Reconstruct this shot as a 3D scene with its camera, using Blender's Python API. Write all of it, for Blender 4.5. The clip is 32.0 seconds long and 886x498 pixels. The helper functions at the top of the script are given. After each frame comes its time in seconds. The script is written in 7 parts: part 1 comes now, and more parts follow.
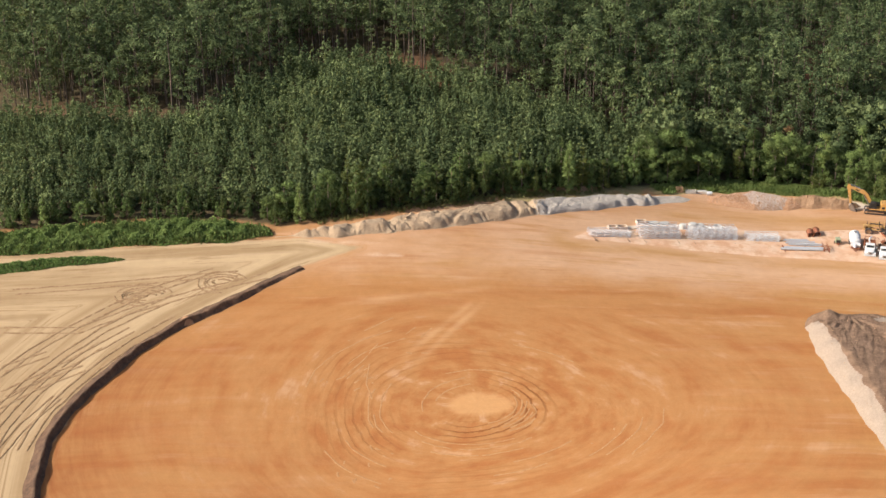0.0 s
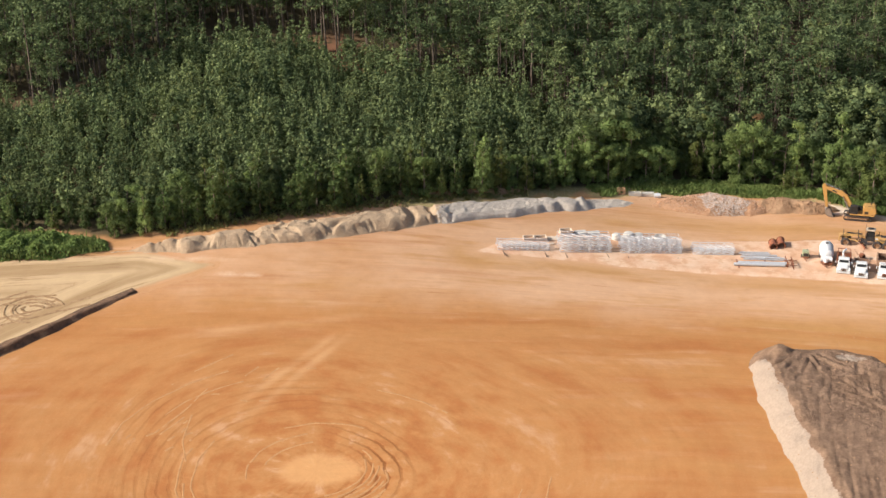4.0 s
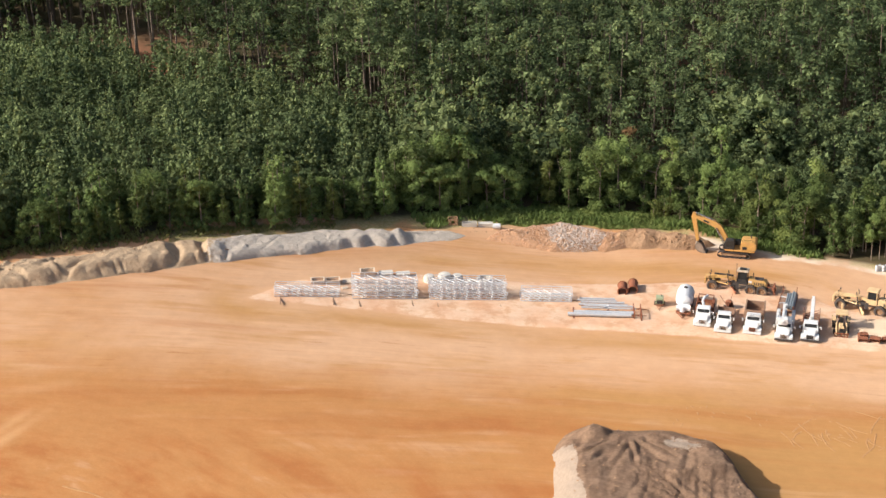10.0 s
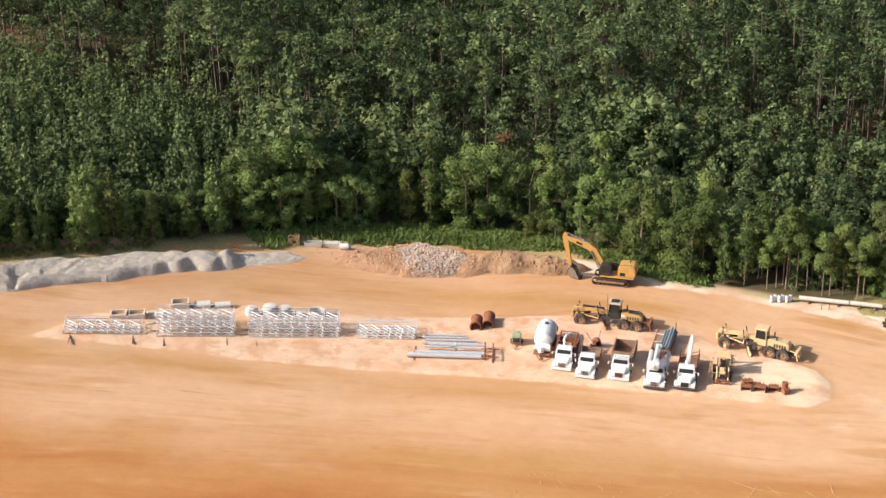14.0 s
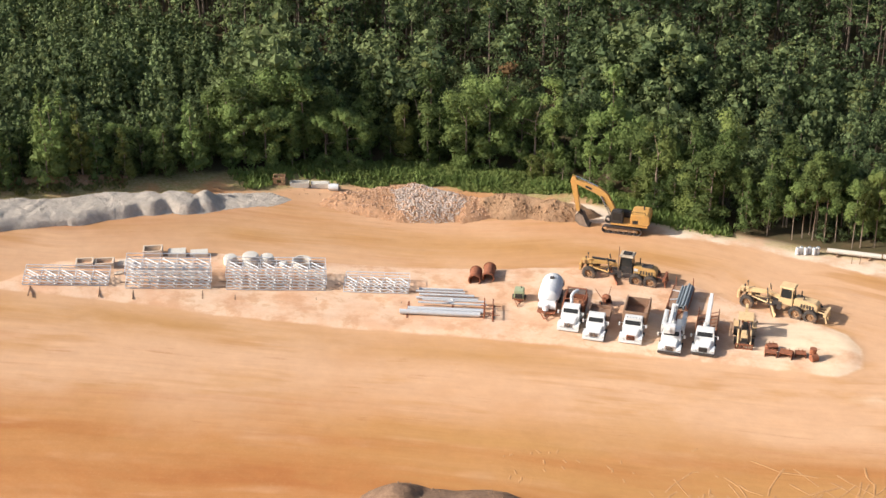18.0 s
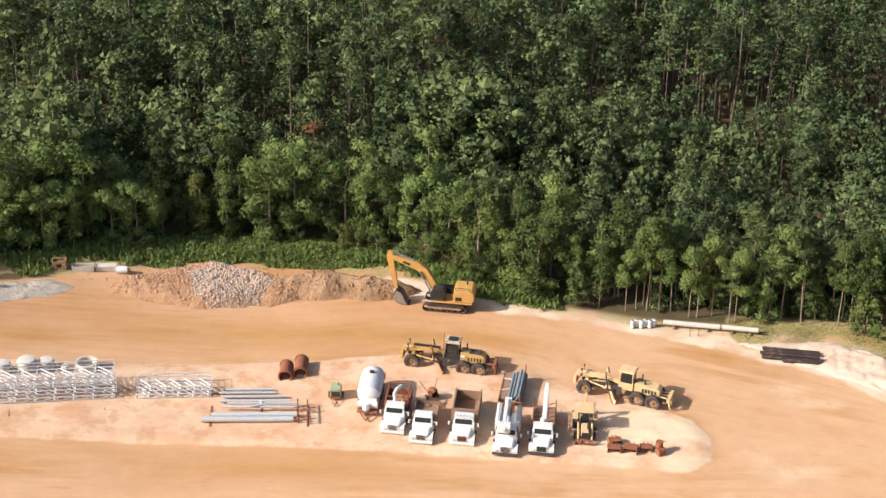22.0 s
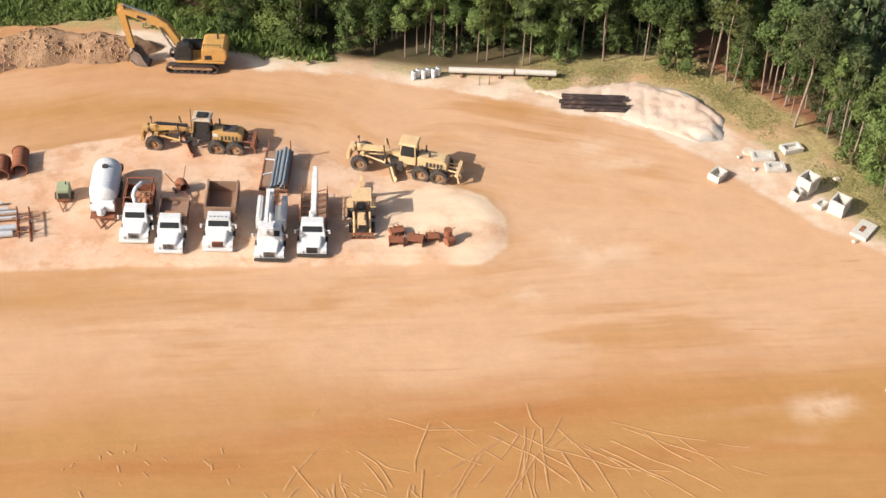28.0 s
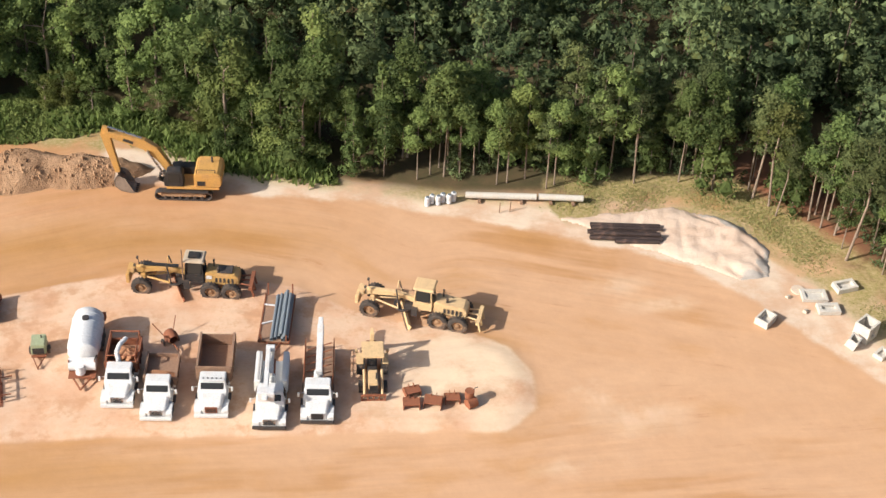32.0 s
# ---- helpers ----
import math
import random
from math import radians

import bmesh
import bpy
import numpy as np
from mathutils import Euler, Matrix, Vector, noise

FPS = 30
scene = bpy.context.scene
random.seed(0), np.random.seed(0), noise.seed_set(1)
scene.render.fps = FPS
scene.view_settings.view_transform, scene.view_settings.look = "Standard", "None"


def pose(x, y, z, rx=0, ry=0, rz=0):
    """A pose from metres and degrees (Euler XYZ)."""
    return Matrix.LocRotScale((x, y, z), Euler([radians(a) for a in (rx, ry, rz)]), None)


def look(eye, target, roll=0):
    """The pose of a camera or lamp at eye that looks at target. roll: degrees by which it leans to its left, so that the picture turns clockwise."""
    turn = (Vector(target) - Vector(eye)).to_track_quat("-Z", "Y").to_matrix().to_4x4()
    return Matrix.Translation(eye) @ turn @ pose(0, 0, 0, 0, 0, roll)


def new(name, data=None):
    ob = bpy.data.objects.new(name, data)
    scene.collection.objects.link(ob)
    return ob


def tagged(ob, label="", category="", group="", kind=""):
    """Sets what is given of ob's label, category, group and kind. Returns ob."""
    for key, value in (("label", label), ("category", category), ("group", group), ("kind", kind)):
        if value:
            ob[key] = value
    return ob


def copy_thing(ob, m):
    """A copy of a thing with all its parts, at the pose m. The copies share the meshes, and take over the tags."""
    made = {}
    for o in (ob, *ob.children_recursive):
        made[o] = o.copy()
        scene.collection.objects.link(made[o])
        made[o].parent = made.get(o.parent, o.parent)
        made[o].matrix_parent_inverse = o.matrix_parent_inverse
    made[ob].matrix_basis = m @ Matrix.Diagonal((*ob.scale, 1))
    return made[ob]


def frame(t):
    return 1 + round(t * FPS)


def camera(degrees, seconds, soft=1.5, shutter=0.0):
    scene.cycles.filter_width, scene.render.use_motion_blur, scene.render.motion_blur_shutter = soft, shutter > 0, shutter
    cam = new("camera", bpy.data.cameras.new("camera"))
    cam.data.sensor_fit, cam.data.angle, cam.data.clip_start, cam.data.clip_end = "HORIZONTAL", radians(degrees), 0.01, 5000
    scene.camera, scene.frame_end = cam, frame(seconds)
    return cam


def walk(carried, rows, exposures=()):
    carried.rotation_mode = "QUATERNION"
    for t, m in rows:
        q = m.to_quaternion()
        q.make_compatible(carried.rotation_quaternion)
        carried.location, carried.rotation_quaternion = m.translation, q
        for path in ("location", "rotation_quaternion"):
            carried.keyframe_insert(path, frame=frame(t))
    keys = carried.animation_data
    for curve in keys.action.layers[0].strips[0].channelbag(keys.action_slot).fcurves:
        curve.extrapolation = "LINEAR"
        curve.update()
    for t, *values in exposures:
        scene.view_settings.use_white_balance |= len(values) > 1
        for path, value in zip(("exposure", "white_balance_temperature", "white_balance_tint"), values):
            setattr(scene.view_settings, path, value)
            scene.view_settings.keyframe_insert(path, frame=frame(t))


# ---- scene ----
PATH = [  # seconds, x, y, z, yaw, pitch, roll
    (0, -66.38, -99.57, 114.33, 1.333, -23.591, 0.067),
    (0.5, -63.51, -98.28, 114.63, 1.360, -23.673, 0.064),
    (1, -60.69, -96.99, 114.93, 1.391, -23.757, 0.067),
    (1.5, -56.18, -84.72, 109.67, 1.927, -23.695, -0.211),
    (2, -52.71, -77.88, 107.34, 2.180, -23.741, -0.368),
    (2.5, -47.36, -63.57, 101.53, 3.009, -23.724, -0.745),
    (3, -43.15, -52.33, 96.97, 3.660, -23.710, -1.042),
    (3.5, -40.69, -50.58, 97.17, 3.649, -23.802, -1.054),
    (5.5, -30.72, -44.86, 96.92, 3.651, -23.762, -1.040),
    (6, -27.55, -35.45, 93.00, 4.006, -23.693, -1.243),
    (6.5, -25.26, -33.88, 92.53, 3.921, -23.627, -1.201),
    (7, -22.70, -29.06, 90.87, 4.032, -23.616, -1.252),
    (7.5, -19.87, -27.85, 90.54, 4.112, -23.515, -1.366),
    (8, -17.38, -23.24, 88.68, 4.181, -23.426, -1.502),
    (8.5, -15.02, -18.00, 87.22, 4.239, -23.509, -1.542),
    (9, -13.16, -16.54, 87.00, 4.020, -23.464, -1.446),
    (9.5, -10.98, -9.55, 83.92, 4.080, -23.319, -1.406),
    (10, -8.93, -5.21, 81.85, 3.993, -23.176, -1.214),
    (10.5, -7.37, 3.60, 78.00, 3.728, -23.022, -0.956),
    (11, -5.96, 14.48, 71.45, 3.624, -22.360, -0.856),
    (11.5, -4.17, 15.49, 71.72, 3.348, -22.423, -0.677),
    (12, -2.26, 16.38, 71.62, 3.106, -22.366, -0.611),
    (12.5, -0.61, 17.89, 72.00, 2.779, -22.547, -0.579),
    (13, 2.22, 20.15, 74.86, 2.889, -23.575, -0.686),
    (13.5, 3.76, 21.00, 74.73, 2.541, -23.501, -0.482),
    (14, 5.60, 22.31, 75.19, 2.409, -23.660, -0.451),
    (14.5, 6.12, 23.97, 74.88, 2.085, -23.507, -0.297),
    (16.5, 6.90, 30.78, 73.46, 2.492, -23.039, -0.013),
    (17, 6.56, 33.10, 73.63, 2.559, -24.843, 0.016),
    (17.5, 6.25, 34.91, 73.18, 2.607, -26.366, -0.072),
    (18, 5.67, 36.80, 72.70, 2.548, -27.198, 0.066),
    (18.5, 5.35, 38.86, 72.97, 2.617, -27.232, 0.095),
    (19, 4.54, 40.92, 73.31, 2.449, -27.307, 0.140),
    (19.5, 4.23, 42.82, 73.12, 2.478, -27.121, 0.079),
    (20, 3.99, 45.00, 73.71, 2.540, -27.283, 0.086),
    (20.5, 3.90, 47.00, 74.26, 2.632, -27.423, -0.010),
    (21, 4.18, 49.26, 74.06, 1.926, -27.319, 0.024),
    (21.5, 4.58, 51.21, 73.12, -1.815, -26.865, 0.928),
    (22, 5.08, 53.44, 72.50, -6.302, -26.547, 1.904),
    (22.5, 5.72, 55.21, 72.56, -8.547, -26.415, 2.479),
    (23, 5.97, 56.84, 72.31, -10.207, -26.097, 2.940),
    (23.5, 6.53, 58.67, 71.76, -11.512, -27.129, 3.294),
    (24, 6.94, 60.54, 71.29, -12.707, -29.597, 3.673),
    (24.5, 7.23, 62.41, 71.19, -13.820, -32.316, 4.157),
    (25, 7.86, 64.44, 70.72, -14.588, -34.417, 4.523),
    (25.5, 8.42, 66.24, 70.78, -15.309, -36.088, 4.746),
    (27.5, 11.93, 73.69, 71.44, -16.052, -38.744, 3.653),
    (28, 12.27, 75.60, 71.25, -16.522, -40.567, 3.930),
    (28.5, 12.66, 77.49, 71.27, -16.663, -40.506, 4.026),
    (29, 12.95, 79.35, 71.13, -16.744, -40.350, 4.099),
    (29.5, 13.27, 81.12, 71.02, -16.743, -40.183, 4.042),
    (30, 13.36, 82.97, 70.77, -16.816, -39.965, 4.075),
    (30.5, 13.48, 84.97, 70.91, -16.898, -39.948, 4.193),
    (31, 13.45, 86.68, 70.58, -16.983, -39.618, 4.204),
    (31.5, 13.49, 88.47, 70.35, -17.040, -39.331, 4.235),
    (32, 13.88, 90.13, 70.33, -16.805, -39.104, 4.097),
]


def view(x, y, z, yaw, pitch, roll):
    a, b = radians(yaw), radians(pitch)
    ahead = Vector((-math.sin(a) * math.cos(b), math.cos(a) * math.cos(b), math.sin(b)))
    eye = Vector((x, y, z))
    return look(eye, eye + ahead, roll)


cam = camera(34.823, 32.0, soft=1.5)
walk(cam, [(row[0], view(*row[1:])) for row in PATH],
     exposures=[(0, 0.36), (6, 0.42), (12, 0.52), (20, 0.53), (26, 0.45), (32, 0.38)])

# ---- light: clear afternoon sun from the west, open sky ----
SUN_FROM = Vector((-1.0, -0.20, 0.61)).normalized()
world = bpy.data.worlds.new("sky")
scene.world = world
world.use_nodes = True
wn = world.node_tree.nodes
sky = wn.new("ShaderNodeTexSky")
sky.sky_type = "NISHITA"
sky.sun_disc = False
sky.sun_elevation = math.asin(SUN_FROM.z)
sky.sun_rotation = math.atan2(SUN_FROM.x, SUN_FROM.y)
sky.air_density, sky.dust_density, sky.ozone_density = 0.85, 3.0, 0.7
world.node_tree.links.new(sky.outputs[0], wn["Background"].inputs["Color"])
wn["Background"].inputs["Strength"].default_value = 0.115
sun = new("sun", bpy.data.lights.new("sun", "SUN"))
sun.data.energy, sun.data.angle, sun.data.color = 4.6, radians(0.53), (1.0, 0.955, 0.90)
sun.matrix_world = look(SUN_FROM * 300, (0, 0, 0))


# ---- materials ----
def nodes_of(name):
    m = bpy.data.materials.new(name)
    m.use_nodes = True
    return m, m.node_tree.nodes, m.node_tree.links, m.node_tree.nodes["Principled BSDF"]


def noise_node(n, l, vec, scale, detail=4.0, rough=0.6, stretch=None):
    if stretch is not None:
        mp = n.new("ShaderNodeMapping")
        mp.inputs["Scale"].default_value = stretch
        l.new(vec, mp.inputs["Vector"])
        vec = mp.outputs[0]
    t = n.new("ShaderNodeTexNoise")
    t.inputs["Scale"].default_value, t.inputs["Detail"].default_value, t.inputs["Roughness"].default_value = scale, detail, rough
    l.new(vec, t.inputs["Vector"])
    return t.outputs["Fac"]


def ramp(n, l, fac, a, b, va=0.0, vb=1.0):
    r = n.new("ShaderNodeMapRange")
    r.interpolation_type = "SMOOTHSTEP"
    r.inputs[1].default_value, r.inputs[2].default_value, r.inputs[3].default_value, r.inputs[4].default_value = a, b, va, vb
    l.new(fac, r.inputs[0])
    return r.outputs[0]


def mixed(n, l, fac, a, b, kind="MIX"):
    m = n.new("ShaderNodeMix")
    m.data_type, m.blend_type = "RGBA", kind
    for v, s in ((fac, 0), (a, 6), (b, 7)):
        if isinstance(v, (int, float)):
            m.inputs[s].default_value = v
        elif isinstance(v, tuple):
            m.inputs[s].default_value = (*v, 1.0)
        else:
            l.new(v, m.inputs[s])
    return m.outputs[2]


def calc(n, l, op, a, b=0.0):
    m = n.new("ShaderNodeMath")
    m.operation = op
    for k, v in enumerate((a, b)):
        if isinstance(v, (int, float)):
            m.inputs[k].default_value = v
        else:
            l.new(v, m.inputs[k])
    return m.outputs[0]


def plain(name, colour, rough=0.6, metal=0.0, dirt=(0.35, 0.2, 0.1), amount=0.35, scale=1.5, bump=0.02, island=0.0, spec=0.5):
    """A worn surface: grain, blotches of dirt, slight bump, in object space."""
    m, n, l, p = nodes_of(name)
    tc = n.new("ShaderNodeTexCoord").outputs["Object"]
    big, fine = noise_node(n, l, tc, scale, 5), noise_node(n, l, tc, scale * 9, 3)
    c = mixed(n, l, ramp(n, l, fine, 0.3, 0.7), tuple(v * 0.86 for v in colour), tuple(min(1, v * 1.1) for v in colour))
    c = mixed(n, l, calc(n, l, "MULTIPLY", ramp(n, l, big, 0.48, 0.75), amount), c, dirt)
    if island:
        g = n.new("ShaderNodeNewGeometry").outputs["Random Per Island"]
        o = n.new("ShaderNodeObjectInfo").outputs["Random"]
        k = calc(n, l, "FRACT", calc(n, l, "ADD", g, o))
        c = mixed(n, l, ramp(n, l, k, 0, 1, 0, island), c, tuple(v * 0.45 for v in colour))
    l.new(c, p.inputs["Base Color"])
    l.new(ramp(n, l, big, 0.3, 0.7, max(0.05, rough - 0.1), min(1, rough + 0.15)), p.inputs["Roughness"])
    p.inputs["Metallic"].default_value = metal
    p.inputs["Specular IOR Level"].default_value = spec
    if bump:
        b = n.new("ShaderNodeBump")
        b.inputs["Strength"].default_value, b.inputs["Distance"].default_value = 0.5, bump
        l.new(calc(n, l, "ADD", fine, big), b.inputs["Height"])
        l.new(b.outputs[0], p.inputs["Normal"])
    return m


def soil(name, light, dark, scale=0.35, bump=0.25, lumps=2.2, attr=None, other=None):
    """Loose earth in world space; with attr, mixes to another earth where that vertex value is high."""
    m, n, l, p = nodes_of(name)
    pos = n.new("ShaderNodeNewGeometry").outputs["Position"]
    a, b, c = noise_node(n, l, pos, scale, 6, 0.65), noise_node(n, l, pos, lumps, 5, 0.7), noise_node(n, l, pos, lumps * 6, 3, 0.7)
    col = mixed(n, l, ramp(n, l, calc(n, l, "ADD", calc(n, l, "MULTIPLY", a, 0.6), calc(n, l, "MULTIPLY", b, 0.4)), 0.35, 0.65), dark, light)
    if attr:
        at = n.new("ShaderNodeAttribute")
        at.attribute_name = attr
        f = calc(n, l, "ADD", at.outputs["Fac"], calc(n, l, "MULTIPLY", calc(n, l, "SUBTRACT", b, 0.5), 0.9))
        col2 = mixed(n, l, ramp(n, l, b, 0.35, 0.65), tuple(v * 0.84 for v in other), other)
        col = mixed(n, l, ramp(n, l, f, 0.42, 0.58), col, col2)
    l.new(col, p.inputs["Base Color"])
    p.inputs["Roughness"].default_value = 0.95
    p.inputs["Specular IOR Level"].default_value = 0.15
    bp = n.new("ShaderNodeBump")
    bp.inputs["Strength"].default_value, bp.inputs["Distance"].default_value = 0.8, bump
    l.new(calc(n, l, "ADD", b, calc(n, l, "MULTIPLY", c, 0.35)), bp.inputs["Height"])
    l.new(bp.outputs[0], p.inputs["Normal"])
    return m


def leaf_material(name, dark, light, attr=None):
    m, n, l, p = nodes_of(name)
    g = n.new("ShaderNodeNewGeometry").outputs["Random Per Island"]
    if attr:
        at = n.new("ShaderNodeAttribute")
        at.attribute_name = attr
        tree = at.outputs["Fac"]
    else:
        tree = n.new("ShaderNodeObjectInfo").outputs["Random"]
    f = calc(n, l, "ADD", calc(n, l, "MULTIPLY", g, 0.34), calc(n, l, "MULTIPLY", tree, 0.66))
    col = mixed(n, l, f, dark, light)
    shade = ramp(n, l, calc(n, l, "FRACT", calc(n, l, "MULTIPLY", tree, 13.7)), 0, 1, 0.62, 1.36)
    bc = n.new("ShaderNodeVectorMath")
    bc.operation = "SCALE"
    l.new(col, bc.inputs[0])
    l.new(shade, bc.inputs["Scale"])
    col = bc.outputs[0]
    col = mixed(n, l, ramp(n, l, calc(n, l, "FRACT", calc(n, l, "MULTIPLY", tree, 7.31)), 0.80, 1.0, 0, 0.55), col, (0.15, 0.145, 0.035))
    l.new(col, p.inputs["Base Color"])
    p.inputs["Roughness"].default_value = 0.75
    p.inputs["Specular IOR Level"].default_value = 0.12
    t = n.new("ShaderNodeBsdfTranslucent")
    l.new(col, t.inputs["Color"])
    mx = n.new("ShaderNodeMixShader")
    mx.inputs[0].default_value = 0.42
    l.new(p.outputs[0], mx.inputs[1])
    l.new(t.outputs[0], mx.inputs[2])
    l.new(mx.outputs[0], n["Material Output"].inputs["Surface"])
    return m


M_LEAF = leaf_material("leaf_broad", (0.080, 0.122, 0.040), (0.222, 0.280, 0.088))
# leaves of the far woods are bluer: distance haze mixed into their colour
M_LEAF_HAZY = leaf_material("leaf_far_hazy", (0.084, 0.124, 0.056), (0.240, 0.282, 0.113), "tint")
M_NEEDLE = leaf_material("leaf_pine", (0.066, 0.088, 0.036), (0.140, 0.160, 0.060))
M_GRASS = leaf_material("grass_blade", (0.28, 0.285, 0.10), (0.48, 0.44, 0.19))
M_BUSH = leaf_material("bush_leaf", (0.10, 0.155, 0.042), (0.21, 0.265, 0.08))
M_WEED = leaf_material("weed_leaf", (0.24, 0.31, 0.085), (0.62, 0.66, 0.22), "tint")
M_STALK = leaf_material("stalk_leaf", (0.10, 0.15, 0.042), (0.25, 0.30, 0.095))
M_DRY = leaf_material("dry_leaf", (0.20, 0.10, 0.045), (0.30, 0.18, 0.08))
# same bark at about half tone: shade within the woods put into colour
M_BARK_SHADED = plain("shaded_bark", (0.145, 0.105, 0.075), 0.9, 0, (0.07, 0.048, 0.035), 0.6, 1.2, 0.03)
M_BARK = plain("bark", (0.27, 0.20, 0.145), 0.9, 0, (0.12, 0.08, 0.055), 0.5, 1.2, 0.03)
M_SPOIL = soil("spoil_sand", (0.50, 0.36, 0.23), (0.38, 0.265, 0.165), 0.5, 0.24, 1.9, "grey", (0.52, 0.445, 0.365))
M_DARKDIRT = soil("dark_fill", (0.315, 0.200, 0.128), (0.185, 0.112, 0.070), 0.5, 0.34, 2.6, "pale", (0.42, 0.325, 0.245))
M_GREYSAND = soil("grey_sand", (0.34, 0.27, 0.21), (0.25, 0.19, 0.145), 0.6, 0.08, 3.0)
M_REDDIRT = soil("red_fill", (0.50, 0.29, 0.165), (0.34, 0.175, 0.09), 0.4, 0.2, 1.8)
M_TANDIRT = soil("tan_fill", (0.42, 0.26, 0.15), (0.27, 0.155, 0.085), 0.3, 0.3, 1.3)
M_PALESAND = soil("pale_sand", (0.68, 0.53, 0.41), (0.58, 0.42, 0.31), 0.25, 0.10, 1.0, "grey", (0.44, 0.39, 0.34))
# bank earth is darkened to carry the shade of its east face
M_BANK_SHADED = soil("cut_bank", (0.21, 0.125, 0.075), (0.105, 0.064, 0.044), 0.6, 0.3, 2.0)


# ---- the lie of the land ----
def land(x, y):
    """Height of the ground: a graded pad that tilts up towards the back of its west half, wooded rise behind."""
    x, y = np.asarray(x, float), np.asarray(y, float)
    u = np.clip((2 - x) / 95.0, 0, 1)
    u = u * u * (3 - 2 * u)
    base = 0.19 * u * 60 * np.tanh((y - 122) / 60.0)
    back = np.clip((y - 205) / 120.0, 0, None)
    return base + 9.0 * back * back / (back + 0.6)


def gz(x, y):
    return float(land(x, y))


def inside(px, py, poly):
    """Signed distance to a polygon, positive within."""
    px, py = np.asarray(px, float), np.asarray(py, float)
    best, odd = np.full(px.shape, 1e9), np.zeros(px.shape, bool)
    for (ax, ay), (bx, by) in zip(poly, poly[1:] + poly[:1]):
        ex, ey = bx - ax, by - ay
        t = np.clip(((px - ax) * ex + (py - ay) * ey) / (ex * ex + ey * ey), 0, 1)
        best = np.minimum(best, np.hypot(px - ax - t * ex, py - ay - t * ey))
        odd ^= ((ay > py) != (by > py)) & (px < ex * (py - ay) / (ey if ey else 1e-9) + ax)
    return np.where(odd, best, -best)


def lumpy(x, y, size, seed=0.0):
    """Cheap smooth noise, about -1 to 1."""
    x, y = np.asarray(x) / size, np.asarray(y) / size
    out = 0
    for k, (a, b) in enumerate(((1.0, 0.31), (-0.43, 1.1), (0.77, -0.93), (1.9, 0.6), (-1.3, 1.7), (0.5, 2.3))):
        out = out + np.sin(a * x + b * y + seed * (k + 1.3) + 1.7 * np.sin(0.6 * b * x - 0.7 * a * y + k)) / (1 + 0.35 * k)
    return out / 3.2


PAD = [(-46.5, 160.8), (-33.5, 161.0), (-22, 160.3), (-10.8, 159.7), (0.4, 159.1), (11.4, 157.8), (22, 155.8), (30, 154.6), (38.3, 153.0),
       (41.2, 154.8), (41.8, 158), (40.8, 161), (38.5, 163.3), (35, 164.5), (31, 166.5), (27, 170.5), (20, 173.5), (14, 174.3), (6, 173.5),
       (-3, 173.2), (-14.7, 173.1), (-25, 172.8), (-35, 169.2), (-41, 167.2)]
SAND = [(10, 188), (23.3, 183.1), (33.9, 180.2), (43.9, 175.4), (53.5, 170.3), (58, 167.2), (61.1, 162.2), (64.5, 156.1), (66.9, 152.1),
        (72, 147), (90, 136), (94, 140), (78, 150), (73, 156), (70, 163), (66, 164.5), (63.5, 168), (65, 171.8), (62, 173.8), (58.3, 175.8), (52, 178),
        (41.4, 181.2), (34.4, 183), (26.8, 186.4), (20, 189.5), (14, 191)]
TAN = [(-130, 60), (-134, 92), (-131.5, 105), (-126, 115.9), (-118, 126), (-99.5, 143.4), (-88, 151), (-100, 154), (-160, 147), (-230, 140),
       (-330, 60), (-200, 30)]
TREELINE = [(-400, 150), (-250, 152), (-160, 155.5), (-138, 160), (-116, 161), (-105, 158.5), (-93, 162), (-82, 166.5), (-71, 170.5), (-59, 177), (-47, 182.5),
            (-34, 189), (-21, 195), (-8, 199.5), (2, 198.5), (15, 195), (24, 187.6), (31, 184.8), (42, 180.6), (52, 178.6), (60, 177.6), (64.6, 176.4),
            (67.2, 172.6), (69.2, 168.4), (70.9, 164.8), (72.2, 160.6), (73.4, 156.4), (74.2, 152.4), (78, 146.5), (90, 138.5), (130, 130), (400, 120)]
WOODS = TREELINE + [(700, 1500), (-700, 1500)]
CLEARINGS = [(-157, 214, 24, 2.8), (-131, 222, 5, 3), (-75, 240, 7, 3), (-84, 257, 9, 4), (-58, 259, 5, 3), (-15, 290, 6, 4), (-44, 261, 4, 3), (24, 262, 5, 6), (27, 280, 6, 5), (113, 273, 8, 7), (93, 244, 6, 5), (69.5, 172, 4, 8)]
LANES = [(-300, 148), (-120, 157.5), (-75, 160)] + PAD[:9] + [(56, 151.6), (82, 146.5), (60, 156), (48, 161), (39, 164.6)] + PAD[13:] + [(-60, 165.5), (-120, 160.5), (-300, 151)]
RING = (-65.4, 104.2)


def grid_mesh(name, xs, ys, z, attrs=()):
    """A height field over a grid of x and y, as one mesh with named values on its points."""
    nx, ny = len(xs), len(ys)
    gx, gy = np.meshgrid(xs, ys)
    co = np.stack([gx, gy, z], -1).reshape(-1, 3)
    i = np.arange(nx * ny).reshape(ny, nx)
    quads = np.stack([i[:-1, :-1], i[:-1, 1:], i[1:, 1:], i[1:, :-1]], -1).reshape(-1, 4)
    return raw_mesh(name, co, quads, attrs)


